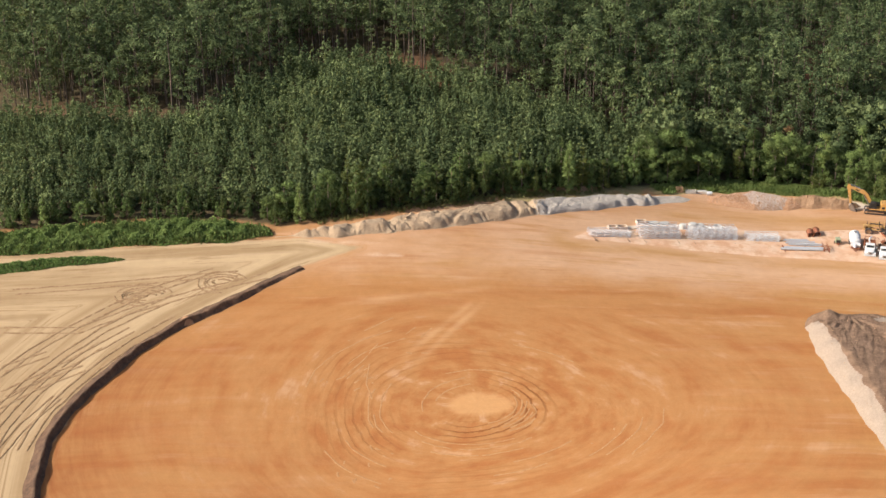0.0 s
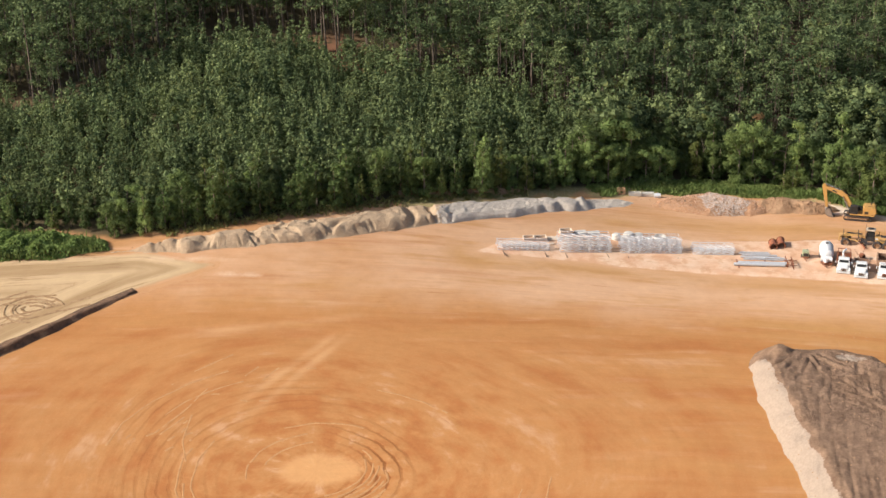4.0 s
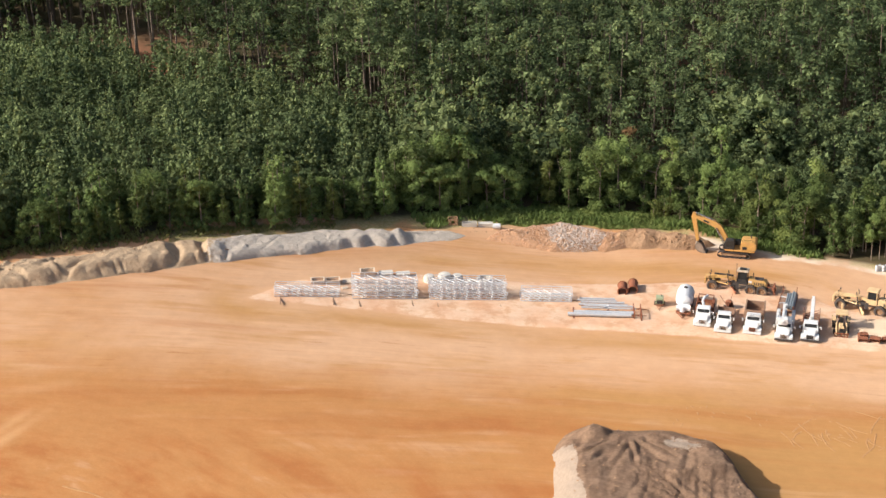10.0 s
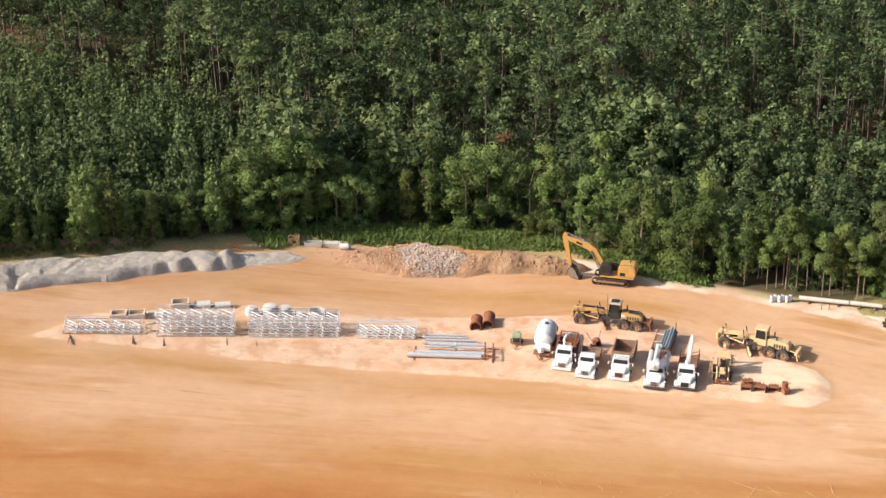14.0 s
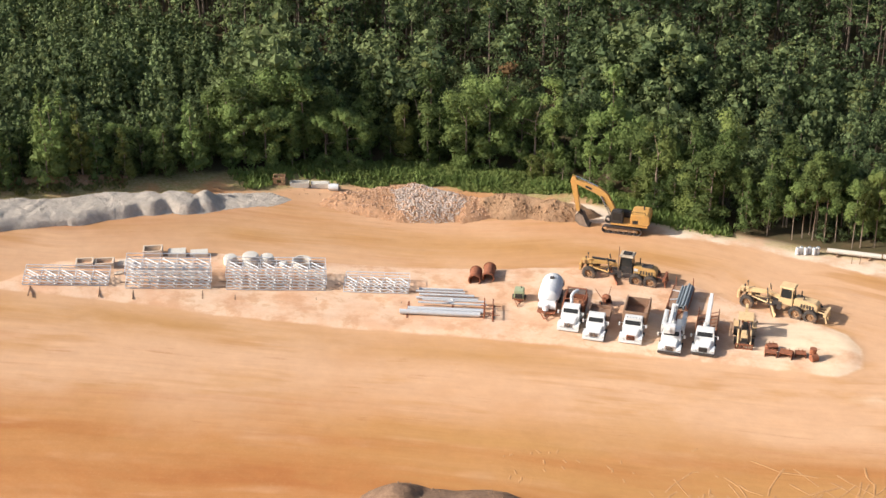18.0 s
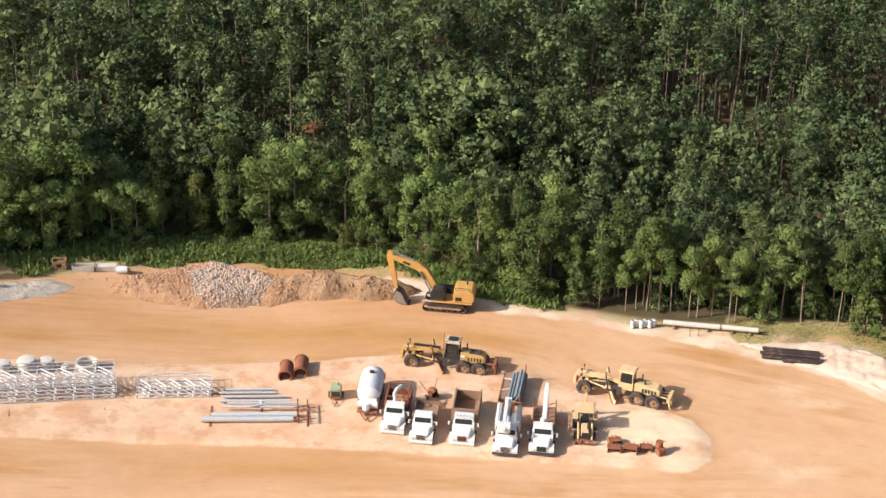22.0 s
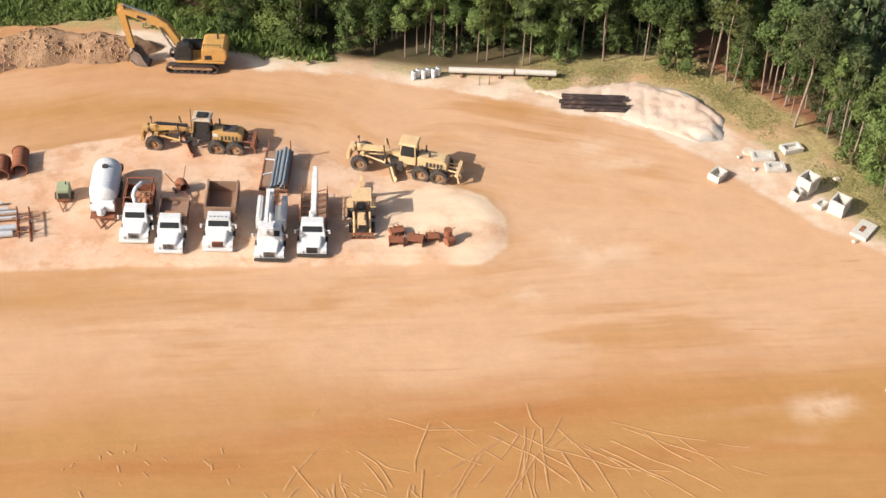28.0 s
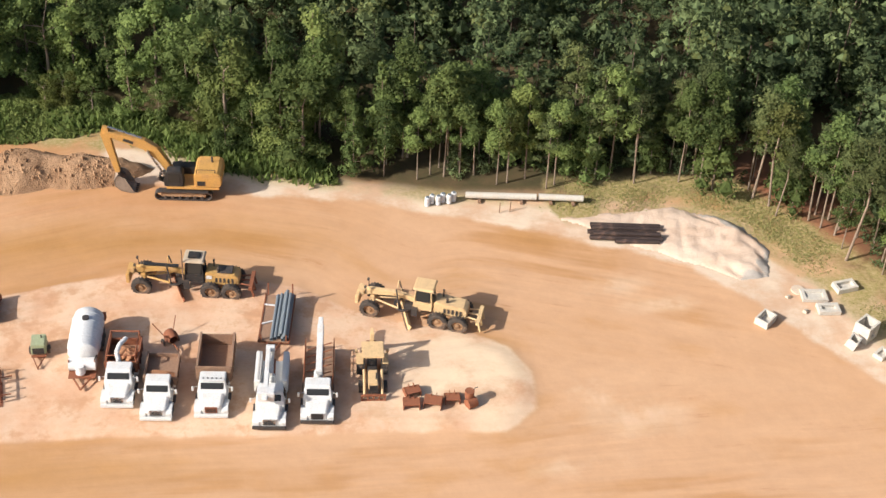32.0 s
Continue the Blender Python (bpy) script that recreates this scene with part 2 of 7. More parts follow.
def raw_mesh(name, co, quads, attrs=(), smooth=True):
    me = bpy.data.meshes.new(name)
    k = quads.shape[1]
    me.vertices.add(len(co))
    me.vertices.foreach_set("co", np.ascontiguousarray(co, np.float32).ravel())
    me.loops.add(quads.size)
    me.loops.foreach_set("vertex_index", np.ascontiguousarray(quads, np.int32).ravel())
    me.polygons.add(len(quads))
    me.polygons.foreach_set("loop_start", np.arange(0, quads.size, k, dtype=np.int32))
    me.polygons.foreach_set("use_smooth", np.full(len(quads), smooth))
    for label, values in attrs:
        a = me.attributes.new(label, "FLOAT", "POINT")
        a.data.foreach_set("value", np.ascontiguousarray(values, np.float32).ravel())
    me.update(calc_edges=True)
    return me


def ground_material():
    m, n, l, p = nodes_of("graded_earth")
    pos = n.new("ShaderNodeNewGeometry").outputs["Position"]

    def at(name):
        a = n.new("ShaderNodeAttribute")
        a.attribute_name = name
        return a.outputs["Fac"]

    def zone(name, wobble, soft):
        s = calc(n, l, "ADD", at(name), calc(n, l, "MULTIPLY", calc(n, l, "SUBTRACT", mid, 0.5), wobble))
        return ramp(n, l, s, -soft, soft)

    wide, mid, fine = noise_node(n, l, pos, 0.035, 5, 0.6), noise_node(n, l, pos, 0.22, 6, 0.65), noise_node(n, l, pos, 3.0, 5, 0.75)
    # strokes of the grader blade: along the haul road, and in arcs round the turning circle
    along = n.new("ShaderNodeCombineXYZ")
    l.new(at("lane_u"), along.inputs[0])
    l.new(at("lane_v"), along.inputs[1])
    lane = noise_node(n, l, along.outputs[0], 1.0, 4, 0.5, (0.022, 0.22, 1))
    lane_fine = noise_node(n, l, along.outputs[0], 1.0, 6, 0.7, (0.09, 1.1, 1))
    streak = noise_node(n, l, along.outputs[0], 1.0, 3, 0.55, (0.05, 0.34, 1))
    worn = ramp(n, l, noise_node(n, l, pos, 0.075, 4, 0.6), 0.40, 0.60, 0.12, 1.0)
    smear = noise_node(n, l, along.outputs[0], 1.0, 5, 0.6, (0.06, 0.13, 1))
    round_ = n.new("ShaderNodeCombineXYZ")
    l.new(at("arc_c"), round_.inputs[0])
    l.new(at("arc_s"), round_.inputs[1])
    l.new(at("arc_v"), round_.inputs[2])
    arc = noise_node(n, l, round_.outputs[0], 1.0, 4, 0.6, (2.8, 2.8, 0.34))
    arc_fine = noise_node(n, l, round_.outputs[0], 1.0, 5, 0.7, (5.5, 5.5, 1.5))
    turn = at("turning")
    stroke = calc(n, l, "ADD", calc(n, l, "MULTIPLY", lane, calc(n, l, "SUBTRACT", 1.0, turn)), calc(n, l, "MULTIPLY", arc, turn))
    patchy = ramp(n, l, mid, 0.46, 0.66)
    scratch = calc(n, l, "ADD", calc(n, l, "MULTIPLY", lane_fine, calc(n, l, "SUBTRACT", 1.0, turn)), calc(n, l, "MULTIPLY", arc_fine, turn))

    clay_red, clay_orange, clay_pale = (0.36, 0.13, 0.04), (0.43, 0.20, 0.072), (0.57, 0.340, 0.195)
    pale = calc(n, l, "ADD", calc(n, l, "MULTIPLY", at("dusty"), 0.75), calc(n, l, "MULTIPLY", calc(n, l, "SUBTRACT", wide, 0.5), 1.1))
    col = mixed(n, l, ramp(n, l, pale, 0.15, 0.75), clay_orange, clay_pale)
    col = mixed(n, l, ramp(n, l, calc(n, l, "ADD", stroke, calc(n, l, "MULTIPLY", at("dusty"), 0.16)), 0.34, 0.58, 0.8, 0.0), col, clay_red)
    col = mixed(n, l, ramp(n, l, stroke, 0.56, 0.72, 0.0, 0.55), col, clay_pale)
    col = mixed(n, l, calc(n, l, "MULTIPLY", ramp(n, l, scratch, 0.30, 0.46, 0.65, 0.0), patchy), col, (0.33, 0.135, 0.045))
    col = mixed(n, l, ramp(n, l, fine, 0.45, 0.8, 0.0, 0.12), col, (0.60, 0.38, 0.20))
    col = mixed(n, l, calc(n, l, "MULTIPLY", at("ochre"), ramp(n, l, lane, 0.35, 0.6, 0.35, 0.95)), col, (0.43, 0.225, 0.08))
    col = mixed(n, l, calc(n, l, "MULTIPLY", ramp(n, l, smear, 0.50, 0.68, 0.0, 0.5), at("dusty")), col, (0.60, 0.37, 0.22))
    col = mixed(n, l, calc(n, l, "MULTIPLY", ramp(n, l, smear, 0.34, 0.48, 0.5, 0.0), at("dusty")), col, (0.48, 0.255, 0.10))
    lanes = calc(n, l, "MULTIPLY", calc(n, l, "SUBTRACT", 1.0, turn), worn)
    col = mixed(n, l, calc(n, l, "MULTIPLY", ramp(n, l, streak, 0.34, 0.49, 0.62, 0.0), lanes), col, (0.43, 0.215, 0.075))
    col = mixed(n, l, calc(n, l, "MULTIPLY", ramp(n, l, streak, 0.54, 0.70, 0.0, 0.32), lanes), col, (0.61, 0.38, 0.23))
    # ruts of the turning circle, and its pale trodden eye
    groove = n.new("ShaderNodeMath")
    groove.operation = "SINE"
    l.new(calc(n, l, "MULTIPLY", calc(n, l, "ADD", at("arc_v"), calc(n, l, "MULTIPLY", arc, 1.6)), 4.3), groove.inputs[0])
    rut = calc(n, l, "MULTIPLY", ramp(n, l, groove.outputs[0], 0.45, 0.95), at("ruts"))
    col = mixed(n, l, calc(n, l, "MULTIPLY", rut, 0.8), col, (0.22, 0.075, 0.022))
    col = mixed(n, l, at("eye"), col, (0.56, 0.30, 0.125))
    col = mixed(n, l, calc(n, l, "MULTIPLY", at("raw"), ramp(n, l, calc(n, l, "ADD", calc(n, l, "MULTIPLY", arc_fine, 0.6), calc(n, l, "MULTIPLY", mid, 0.4)), 0.36, 0.60, 0.85, 0.25)), col, (0.31, 0.105, 0.035))
    col = mixed(n, l, calc(n, l, "MULTIPLY", at("swept"), 0.75), col, (0.56, 0.32, 0.15))
    tan_a = mixed(n, l, ramp(n, l, lane, 0.35, 0.65), (0.36, 0.235, 0.12), (0.52, 0.365, 0.205))
    tan_a = mixed(n, l, ramp(n, l, lane_fine, 0.34, 0.47, 0.8, 0.0), tan_a, (0.29, 0.175, 0.085))
    col = mixed(n, l, zone("tan", 2.0, 0.5), col, tan_a)
    pad_a = mixed(n, l, ramp(n, l, mid, 0.35, 0.65), (0.62, 0.37, 0.23), (0.68, 0.48, 0.33))
    pad_a = mixed(n, l, ramp(n, l, noise_node(n, l, pos, 0.42, 5, 0.7), 0.48, 0.64, 0.0, 0.75), pad_a, (0.54, 0.30, 0.165))
    pad_a = mixed(n, l, ramp(n, l, fine, 0.5, 0.75, 0, 0.3), pad_a, (0.50, 0.27, 0.14))
    pad_a = mixed(n, l, calc(n, l, "MULTIPLY", at("bleached"), ramp(n, l, mid, 0.30, 0.55)), pad_a, (0.74, 0.58, 0.40))
    col = mixed(n, l, zone("pad", 1.0, 0.22), col, pad_a)
    col = mixed(n, l, calc(n, l, "MULTIPLY", at("washed"), ramp(n, l, mid, 0.36, 0.60, 0.0, 0.8)), col, (0.65, 0.45, 0.30))
    sand_a = mixed(n, l, ramp(n, l, mid, 0.38, 0.62), (0.58, 0.38, 0.25), (0.68, 0.545, 0.41))
    sand_a = mixed(n, l, ramp(n, l, fine, 0.55, 0.75, 0, 0.35), sand_a, (0.47, 0.29, 0.17))
    col = mixed(n, l, zone("sand", 2.0, 0.4), col, sand_a)
    wood_a = mixed(n, l, ramp(n, l, mid, 0.35, 0.65), (0.075, 0.062, 0.032), (0.13, 0.088, 0.048))
    wood_a = mixed(n, l, ramp(n, l, fine, 0.4, 0.7, 0, 0.6), wood_a, (0.085, 0.08, 0.035))
    wood_a = mixed(n, l, calc(n, l, "MULTIPLY", at("bare"), ramp(n, l, mid, 0.3, 0.5)), wood_a, (0.30, 0.125, 0.07))
    col = mixed(n, l, zone("wood", 3.0, 1.2), col, wood_a)
    turf = mixed(n, l, ramp(n, l, fine, 0.35, 0.65), (0.28, 0.24, 0.085), (0.46, 0.345, 0.18))
    col = mixed(n, l, calc(n, l, "MULTIPLY", zone("turf", 3.0, 1.0), ramp(n, l, mid, 0.30, 0.55)), col, turf)
    brush = noise_node(n, l, along.outputs[0], 1.0, 5, 0.65, (0.10, 1.8, 1))
    brush = calc(n, l, "ADD", calc(n, l, "MULTIPLY", brush, calc(n, l, "SUBTRACT", 1.0, turn)), calc(n, l, "MULTIPLY", arc_fine, turn))
    tone = calc(n, l, "ADD", calc(n, l, "MULTIPLY", calc(n, l, "SUBTRACT", brush, 0.5), calc(n, l, "ADD", calc(n, l, "MULTIPLY", worn, 0.24), 0.07)), calc(n, l, "MULTIPLY", calc(n, l, "SUBTRACT", noise_node(n, l, pos, 0.5, 6, 0.7), 0.5), 0.28))
    sc = n.new("ShaderNodeVectorMath")
    sc.operation = "SCALE"
    l.new(col, sc.inputs[0])
    l.new(calc(n, l, "ADD", tone, 1.0), sc.inputs["Scale"])
    col = sc.outputs[0]
    l.new(col, p.inputs["Base Color"])
    p.inputs["Roughness"].default_value = 0.95
    p.inputs["Specular IOR Level"].default_value = 0.12
    b = n.new("ShaderNodeBump")
    b.inputs["Strength"].default_value, b.inputs["Distance"].default_value = 0.6, 0.10
    h = calc(n, l, "ADD", calc(n, l, "SUBTRACT", calc(n, l, "MULTIPLY", calc(n, l, "MULTIPLY", scratch, patchy), calc(n, l, "MULTIPLY", turn, 0.8)), calc(n, l, "MULTIPLY", rut, 0.8)), calc(n, l, "ADD", calc(n, l, "MULTIPLY", calc(n, l, "MULTIPLY", lane_fine, worn), 0.2), calc(n, l, "ADD", calc(n, l, "MULTIPLY", fine, 0.06), calc(n, l, "MULTIPLY", noise_node(n, l, pos, 0.8, 5, 0.65), 0.55))))
    l.new(h, b.inputs["Height"])
    l.new(b.outputs[0], p.inputs["Normal"])
    return m


def build_ground():
    far_w, far_e = -np.geomspace(4000, 172, 40), np.geomspace(112, 4000, 40)
    xs = np.concatenate([far_w, np.arange(-171, 111.5, 0.7), far_e])
    ys = np.concatenate([-np.geomspace(4000, 45, 14), np.linspace(-40, 62, 20), np.arange(63, 206, 0.7), np.geomspace(207, 4000, 60)])
    gx, gy = np.meshgrid(xs, ys)
    z = land(gx, gy) + 0.018 * lumpy(gx, gy, 2.6) + 0.05 * lumpy(gx, gy, 7.0, 2.0)
    dx, dy = (gx - RING[0]) / 1.25, gy - RING[1] + 0.05 * lumpy(gx, gy, 9.0) * 8
    r, th = np.hypot(dx, dy), np.arctan2(dy, dx)
    rings = np.exp(-((r - 9) / 6.0) ** 2) + 0.5 * np.exp(-((r - 20) / 8.0) ** 2)
    eye = np.clip((4.6 - np.hypot((gx - RING[0] - 0.4) / 1.35, (gy - RING[1]) / 0.75) + 0.5 * lumpy(gx, gy, 1.5)) / 1.2, 0, 1) * 0.8
    ruts = np.exp(-((r - 7.2) / 2.6) ** 2) * np.clip(0.55 + 0.7 * np.cos(th + 0.35) + 0.4 * lumpy(gx, gy, 4.0), 0, 1)
    ruts += 0.7 * np.exp(-((r - 17) / 5.0) ** 2) * np.clip(lumpy(gx, gy, 7.0, 5.0) + 0.15 - 0.4 * np.cos(th), 0, 1)
    ruts = np.maximum(ruts, 0.75 * np.clip(1 - np.hypot((gx + 84) / 12, (gy - 115) / 9), 0, 1) * np.clip(lumpy(gx, gy, 3.0, 2.0) + 0.5, 0, 1))
    turning = np.clip(1.35 - r / 46.0, 0, 1) * np.clip((145 - gy) / 18.0, 0, 1)
    tan_d = inside(gx, gy, TAN)
    pad_d = inside(gx, gy, PAD)
    lane_v = -inside(gx, gy, LANES) + 0.02 * gx + 1.1 * lumpy(gx, gy, 16.0) + 0.3 * lumpy(gx, gy, 5.0, 2.0)
    dusty = np.clip((gy - 131) / 20.0, 0, 1) * np.clip(1.15 - np.abs(gy - 148) / 70.0, 0, 1) + np.clip((gx - 10) / 35.0, 0, 1) * np.clip((gy - 134) / 12.0, 0.0, 1) * 0.6
    dusty = dusty * np.interp(gx, (-75, -15), (0.62, 1.0))
    dusty = np.clip(dusty + 0.2 * lumpy(gx * 0.3, gy, 9.0, 3.3), 0, 1.3)
    ochre = np.clip(1 - np.abs(gy - 178.5 + 0.12 * np.clip(gx - 10, 0, None)) / 5.0, 0, 1) * np.clip((36 - gx) / 14, 0, 1) * np.clip((gx + 34) / 10, 0, 1)
    ochre = np.maximum(ochre, np.clip(1 - np.abs(-pad_d - 3.0) / 3.5, 0, 1) * np.clip((26 - gx) / 18, 0, 1) * (gy < 163))
    ochre = np.maximum(ochre, np.clip(1 - np.abs(gy - 140.5) / 5.0, 0, 1) * np.clip((40 - gx) / 25, 0, 1) * np.clip((gx + 12) / 10, 0, 1))
    ochre = np.maximum(ochre, 1.1 * np.clip((140 - gy) / 6.0, 0, 1) * np.clip((gx + 8) / 10, 0, 1))
    bare = np.zeros(gx.shape)
    for cx, cy, cw, cd in CLEARINGS:
        bare = np.maximum(bare, np.clip(1.6 - np.hypot((gx - cx) / cw, (gy - cy) / cd), 0, 1))
    swept = np.zeros(gx.shape)
    for ax, ay, bx, by in ((-63.4, 135.6, -77.0, 113.8), (-65.8, 134.6, -79.6, 115.0), (-92, 132, -62, 139)):
        f = np.clip(((gx - ax) * (bx - ax) + (gy - ay) * (by - ay)) / ((bx - ax) ** 2 + (by - ay) ** 2), 0, 1)
        off = np.hypot(gx - ax - f * (bx - ax), gy - ay - f * (by - ay))
        swept = np.maximum(swept, np.exp(-(off / 0.75) ** 2) * np.clip(0.65 + 0.6 * lumpy(gx, gy, 3.0, ax), 0, 1) * np.clip(6 * f * (1 - f), 0, 1))
    washed = np.zeros(gx.shape)
    for wx, wy, wl, ww in ((50.9, 166.2, 2.6, 0.9), (53.5, 163.4, 2.4, 0.8), (47.8, 152.6, 3.0, 1.6), (42.9, 149.0, 3.4, 0.6), (45.4, 155.4, 1.4, 1.8), (58, 134, 2.2, 1.2), (-93, 152.6, 6, 0.7), (-84, 148.6, 3.5, 0.6)):
        washed = np.maximum(washed, np.clip(1.5 - np.hypot(((gx - wx) + (gy - wy) * 0.5) / wl, (gy - wy) / ww) + 0.4 * lumpy(gx, gy, 0.8), 0, 1))
    bleached = np.clip(1.25 - np.hypot((gx - 36.5) / 6.5, (gy - 158.5) / 5.0) + 0.25 * lumpy(gx, gy, 2.0, 1.0), 0, 1)
    z = z + 0.22 * np.clip((pad_d + 0.35 * lumpy(gx, gy, 1.6, 5.0)) / 0.7, 0, 1) + 0.05 * np.clip(pad_d, 0, 1) * lumpy(gx, gy, 1.0, 3.0)
    turf = np.maximum(-np.abs(inside(gx, gy, WOODS) + 1.5) + 2.6, -8) + np.where(gx < -60, -6.0, 0.0) + np.where((gx > 48) & (gy > 150), 0.4, 0.0) - np.where((gx > 14) & (gx < 49), 2.2, 0.0)
    me = grid_mesh("ground", xs, ys, z, [
        ("bleached", bleached), ("swept", swept), ("raw", np.clip(1.1 + tan_d / 15.0, 0, 1) * (tan_d < 0) * np.clip((124 - gy) / 14.0, 0, 1)), ("washed", washed), ("ochre", ochre), ("bare", bare), ("pad", pad_d), ("ruts", ruts), ("eye", eye), ("sand", inside(gx, gy, SAND)), ("tan", tan_d), ("wood", inside(gx, gy, WOODS) + np.clip((gx - 26) / 6, 0, 1) * 0.9), ("turf", turf),
        ("lane_u", gx), ("lane_v", np.where(tan_d > -1.5, tan_d * 1.25 + 0.8 * lumpy(gx, gy, 14.0), lane_v)), ("arc_c", np.cos(th)), ("arc_s", np.sin(th)), ("arc_v", r + 1.3 * np.sin(th + 0.8) + 2.6 * lumpy(gx, gy, 13.0, 2.2)), ("turning", turning), ("dusty", dusty)])
    me.materials.append(ground_material())
    return tagged(new("ground", me), "graded orange clay earthworks site with blade and tyre marks", "ground", kind="structure")


build_ground()


# ---- helpers for things ----
def thing(name, x, y, turn=0.0, z=None, label="", category="", group="", kind=""):
    e = new(name)
    e.empty_display_size = 0.3
    e.matrix_basis = pose(x, y, gz(x, y) if z is None else z, 0, 0, turn)
    return tagged(e, label, category, group, kind)


def hang(name, me, parent, material, label=""):
    ob = new(name, me)
    if material and not me.materials:
        me.materials.append(material)
    ob.parent = parent
    return tagged(ob, label)


# ---- woods ----
rng = np.random.default_rng(7)


def leaf_quads(centres, out, size, r):
    """Small bent leaf sprays: one quad each, turned roughly outwards."""
    k = len(centres)
    nrm = out + r.normal(0, 0.55, (k, 3)) + (0, 0, 0.25)
    nrm /= np.linalg.norm(nrm, axis=1, keepdims=True)
    side = np.cross(nrm, r.normal(0, 1, (k, 3)))
    side /= np.linalg.norm(side, axis=1, keepdims=True) + 1e-9
    up = np.cross(nrm, side)
    s = (size * r.uniform(0.6, 1.35, k))[:, None]
    w = s * r.uniform(0.5, 0.9, k)[:, None]
    co = np.stack([centres - up * s, centres + side * w - nrm * s * 0.25, centres + up * s, centres - side * w - nrm * s * 0.25], 1).reshape(-1, 3)
    return co, np.arange(4 * k).reshape(-1, 4)


def crown(kind, h, r, count, size, few=1.0):
    """One tree's crown by its kind: pointed leaf sprays round dense clumps, each clump with a solid leafy core added to
    stop light.
    Gives points, triangles, the clumps' middles and a tone for each point, lower on the cores as painted inner shade."""
    cen, rad = [], []
    if kind == "broad":
        for k in range(int(30 * few)):
            a, u = r.uniform(0, 2 * np.pi), r.uniform(-1.0, 1.0) if k < 22 * few else r.uniform(-1.0, -0.5)
            wide = h * 0.29 * math.sqrt(max(0.08, 1 - u * u * 0.8)) * r.uniform(0.45, 1.2)
            cen.append((wide * math.cos(a), wide * math.sin(a), h * (0.50 + 0.45 * u)))
            rad.append(h * r.uniform(0.06, 0.13))
    elif kind == "tower":
        lean = r.normal(0, 0.05, 2)
        for _ in range(int(26 * few)):
            a, u = r.uniform(0, 2 * np.pi), r.uniform(0, 1)
            wide = h * 0.13 * (0.6 + 0.6 * math.sin(7 * u + a) ** 2) * (1.1 - 0.6 * u) * r.uniform(0.4, 1.2)
            cen.append((wide * math.cos(a) + lean[0] * u * h, wide * math.sin(a) + lean[1] * u * h, h * (0.05 + 0.92 * u)))
            rad.append(h * r.uniform(0.045, 0.09))
    elif kind == "spire":
        ways = 4 if few == 1 else 3
        for tier in range(6):
            u = (tier + r.uniform(-0.2, 0.2)) / 5.6
            turn = r.uniform(0, 6.28)
            for k in range(ways if tier < 4 else 2):
                a = turn + k * 6.28 / (ways if tier < 4 else 2) + r.normal(0, 0.3)
                wide = h * 0.16 * (1 - u) ** 0.75 * r.uniform(0.6, 1.2)
                cen.append((wide * math.cos(a), wide * math.sin(a), h * (0.12 + 0.80 * u + r.normal(0, 0.02))))
                rad.append(h * 0.075 * (1.15 - 0.55 * u) * r.uniform(0.8, 1.2))
        cen.append((0, 0, h * 0.95))
        rad.append(h * 0.035)
    elif kind == "pole":
        for _ in range(int(18 * few)):
            a, u = r.uniform(0, 2 * np.pi), r.uniform(0, 1)
            wide = h * 0.17 * math.sin(math.pi * (0.2 + 0.75 * u)) * r.uniform(0.4, 1.15)
            cen.append((wide * math.cos(a), wide * math.sin(a), h * (0.40 + 0.56 * u)))
            rad.append(h * r.uniform(0.05, 0.085))
    else:
        for _ in range(int(20 * few)):
            a, u = r.uniform(0, 2 * np.pi), r.uniform(0, 1)
            wide = h * 0.17 * (1.05 - u) ** 0.6 * r.uniform(0.35, 1.1)
            cen.append((wide * math.cos(a), wide * math.sin(a), h * (0.50 + 0.48 * u)))
            rad.append(h * r.uniform(0.04, 0.07))
    cen, rad = np.array(cen), np.array(rad) * few ** -0.3
    tall = {"pine": 0.62, "spire": 1.15, "tower": 0.95}.get(kind, 0.8)
    pick = r.choice(len(cen), count, p=rad ** 2 / (rad ** 2).sum())
    way = r.normal(0, 1, (count, 3))
    way[:, 2] += 0.25
    way /= np.linalg.norm(way, axis=1, keepdims=True)
    flat = np.array((1.1, 1.1, tall))
    p = cen[pick] + way * rad[pick][:, None] * flat * r.uniform(0.72, 1.12, count)[:, None]
    core = p - (0, 0, h * 0.5)
    core[:, 2] *= 0.6
    core /= np.linalg.norm(core, axis=1, keepdims=True) + 1e-9
    co, _ = leaf_quads(p, way * 0.9 + core * 0.4, size, r)
    co = co.reshape(-1, 4, 3)[:, [0, 1, 3]].reshape(-1, 3)
    tri = np.arange(len(co)).reshape(-1, 3)
    eight = np.array([(0, 1, 4), (1, 2, 4), (2, 3, 4), (3, 0, 4), (1, 0, 5), (2, 1, 5), (3, 2, 5), (0, 3, 5)])
    knob = np.array([(-1, 0, 0), (0, -1, 0), (1, 0, 0), (0, 1, 0), (0, 0, 1), (0, 0, -1)], float)
    shade_cores = cen[:, None] + knob[None] * (rad[:, None, None] * ((0.80 if few == 1 else 0.66) if kind == "spire" else 0.70 if few == 1 else 0.48) * flat) * r.uniform(0.7, 1.15, (len(cen), 6, 1))
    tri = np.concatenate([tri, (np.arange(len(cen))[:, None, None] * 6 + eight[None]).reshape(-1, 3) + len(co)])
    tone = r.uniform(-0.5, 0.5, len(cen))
    # the last six points per clump, its core, are darkened as crown shade
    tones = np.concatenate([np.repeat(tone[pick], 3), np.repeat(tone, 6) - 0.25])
    return np.concatenate([co, shade_cores.reshape(-1, 3)]), tri, cen, tones


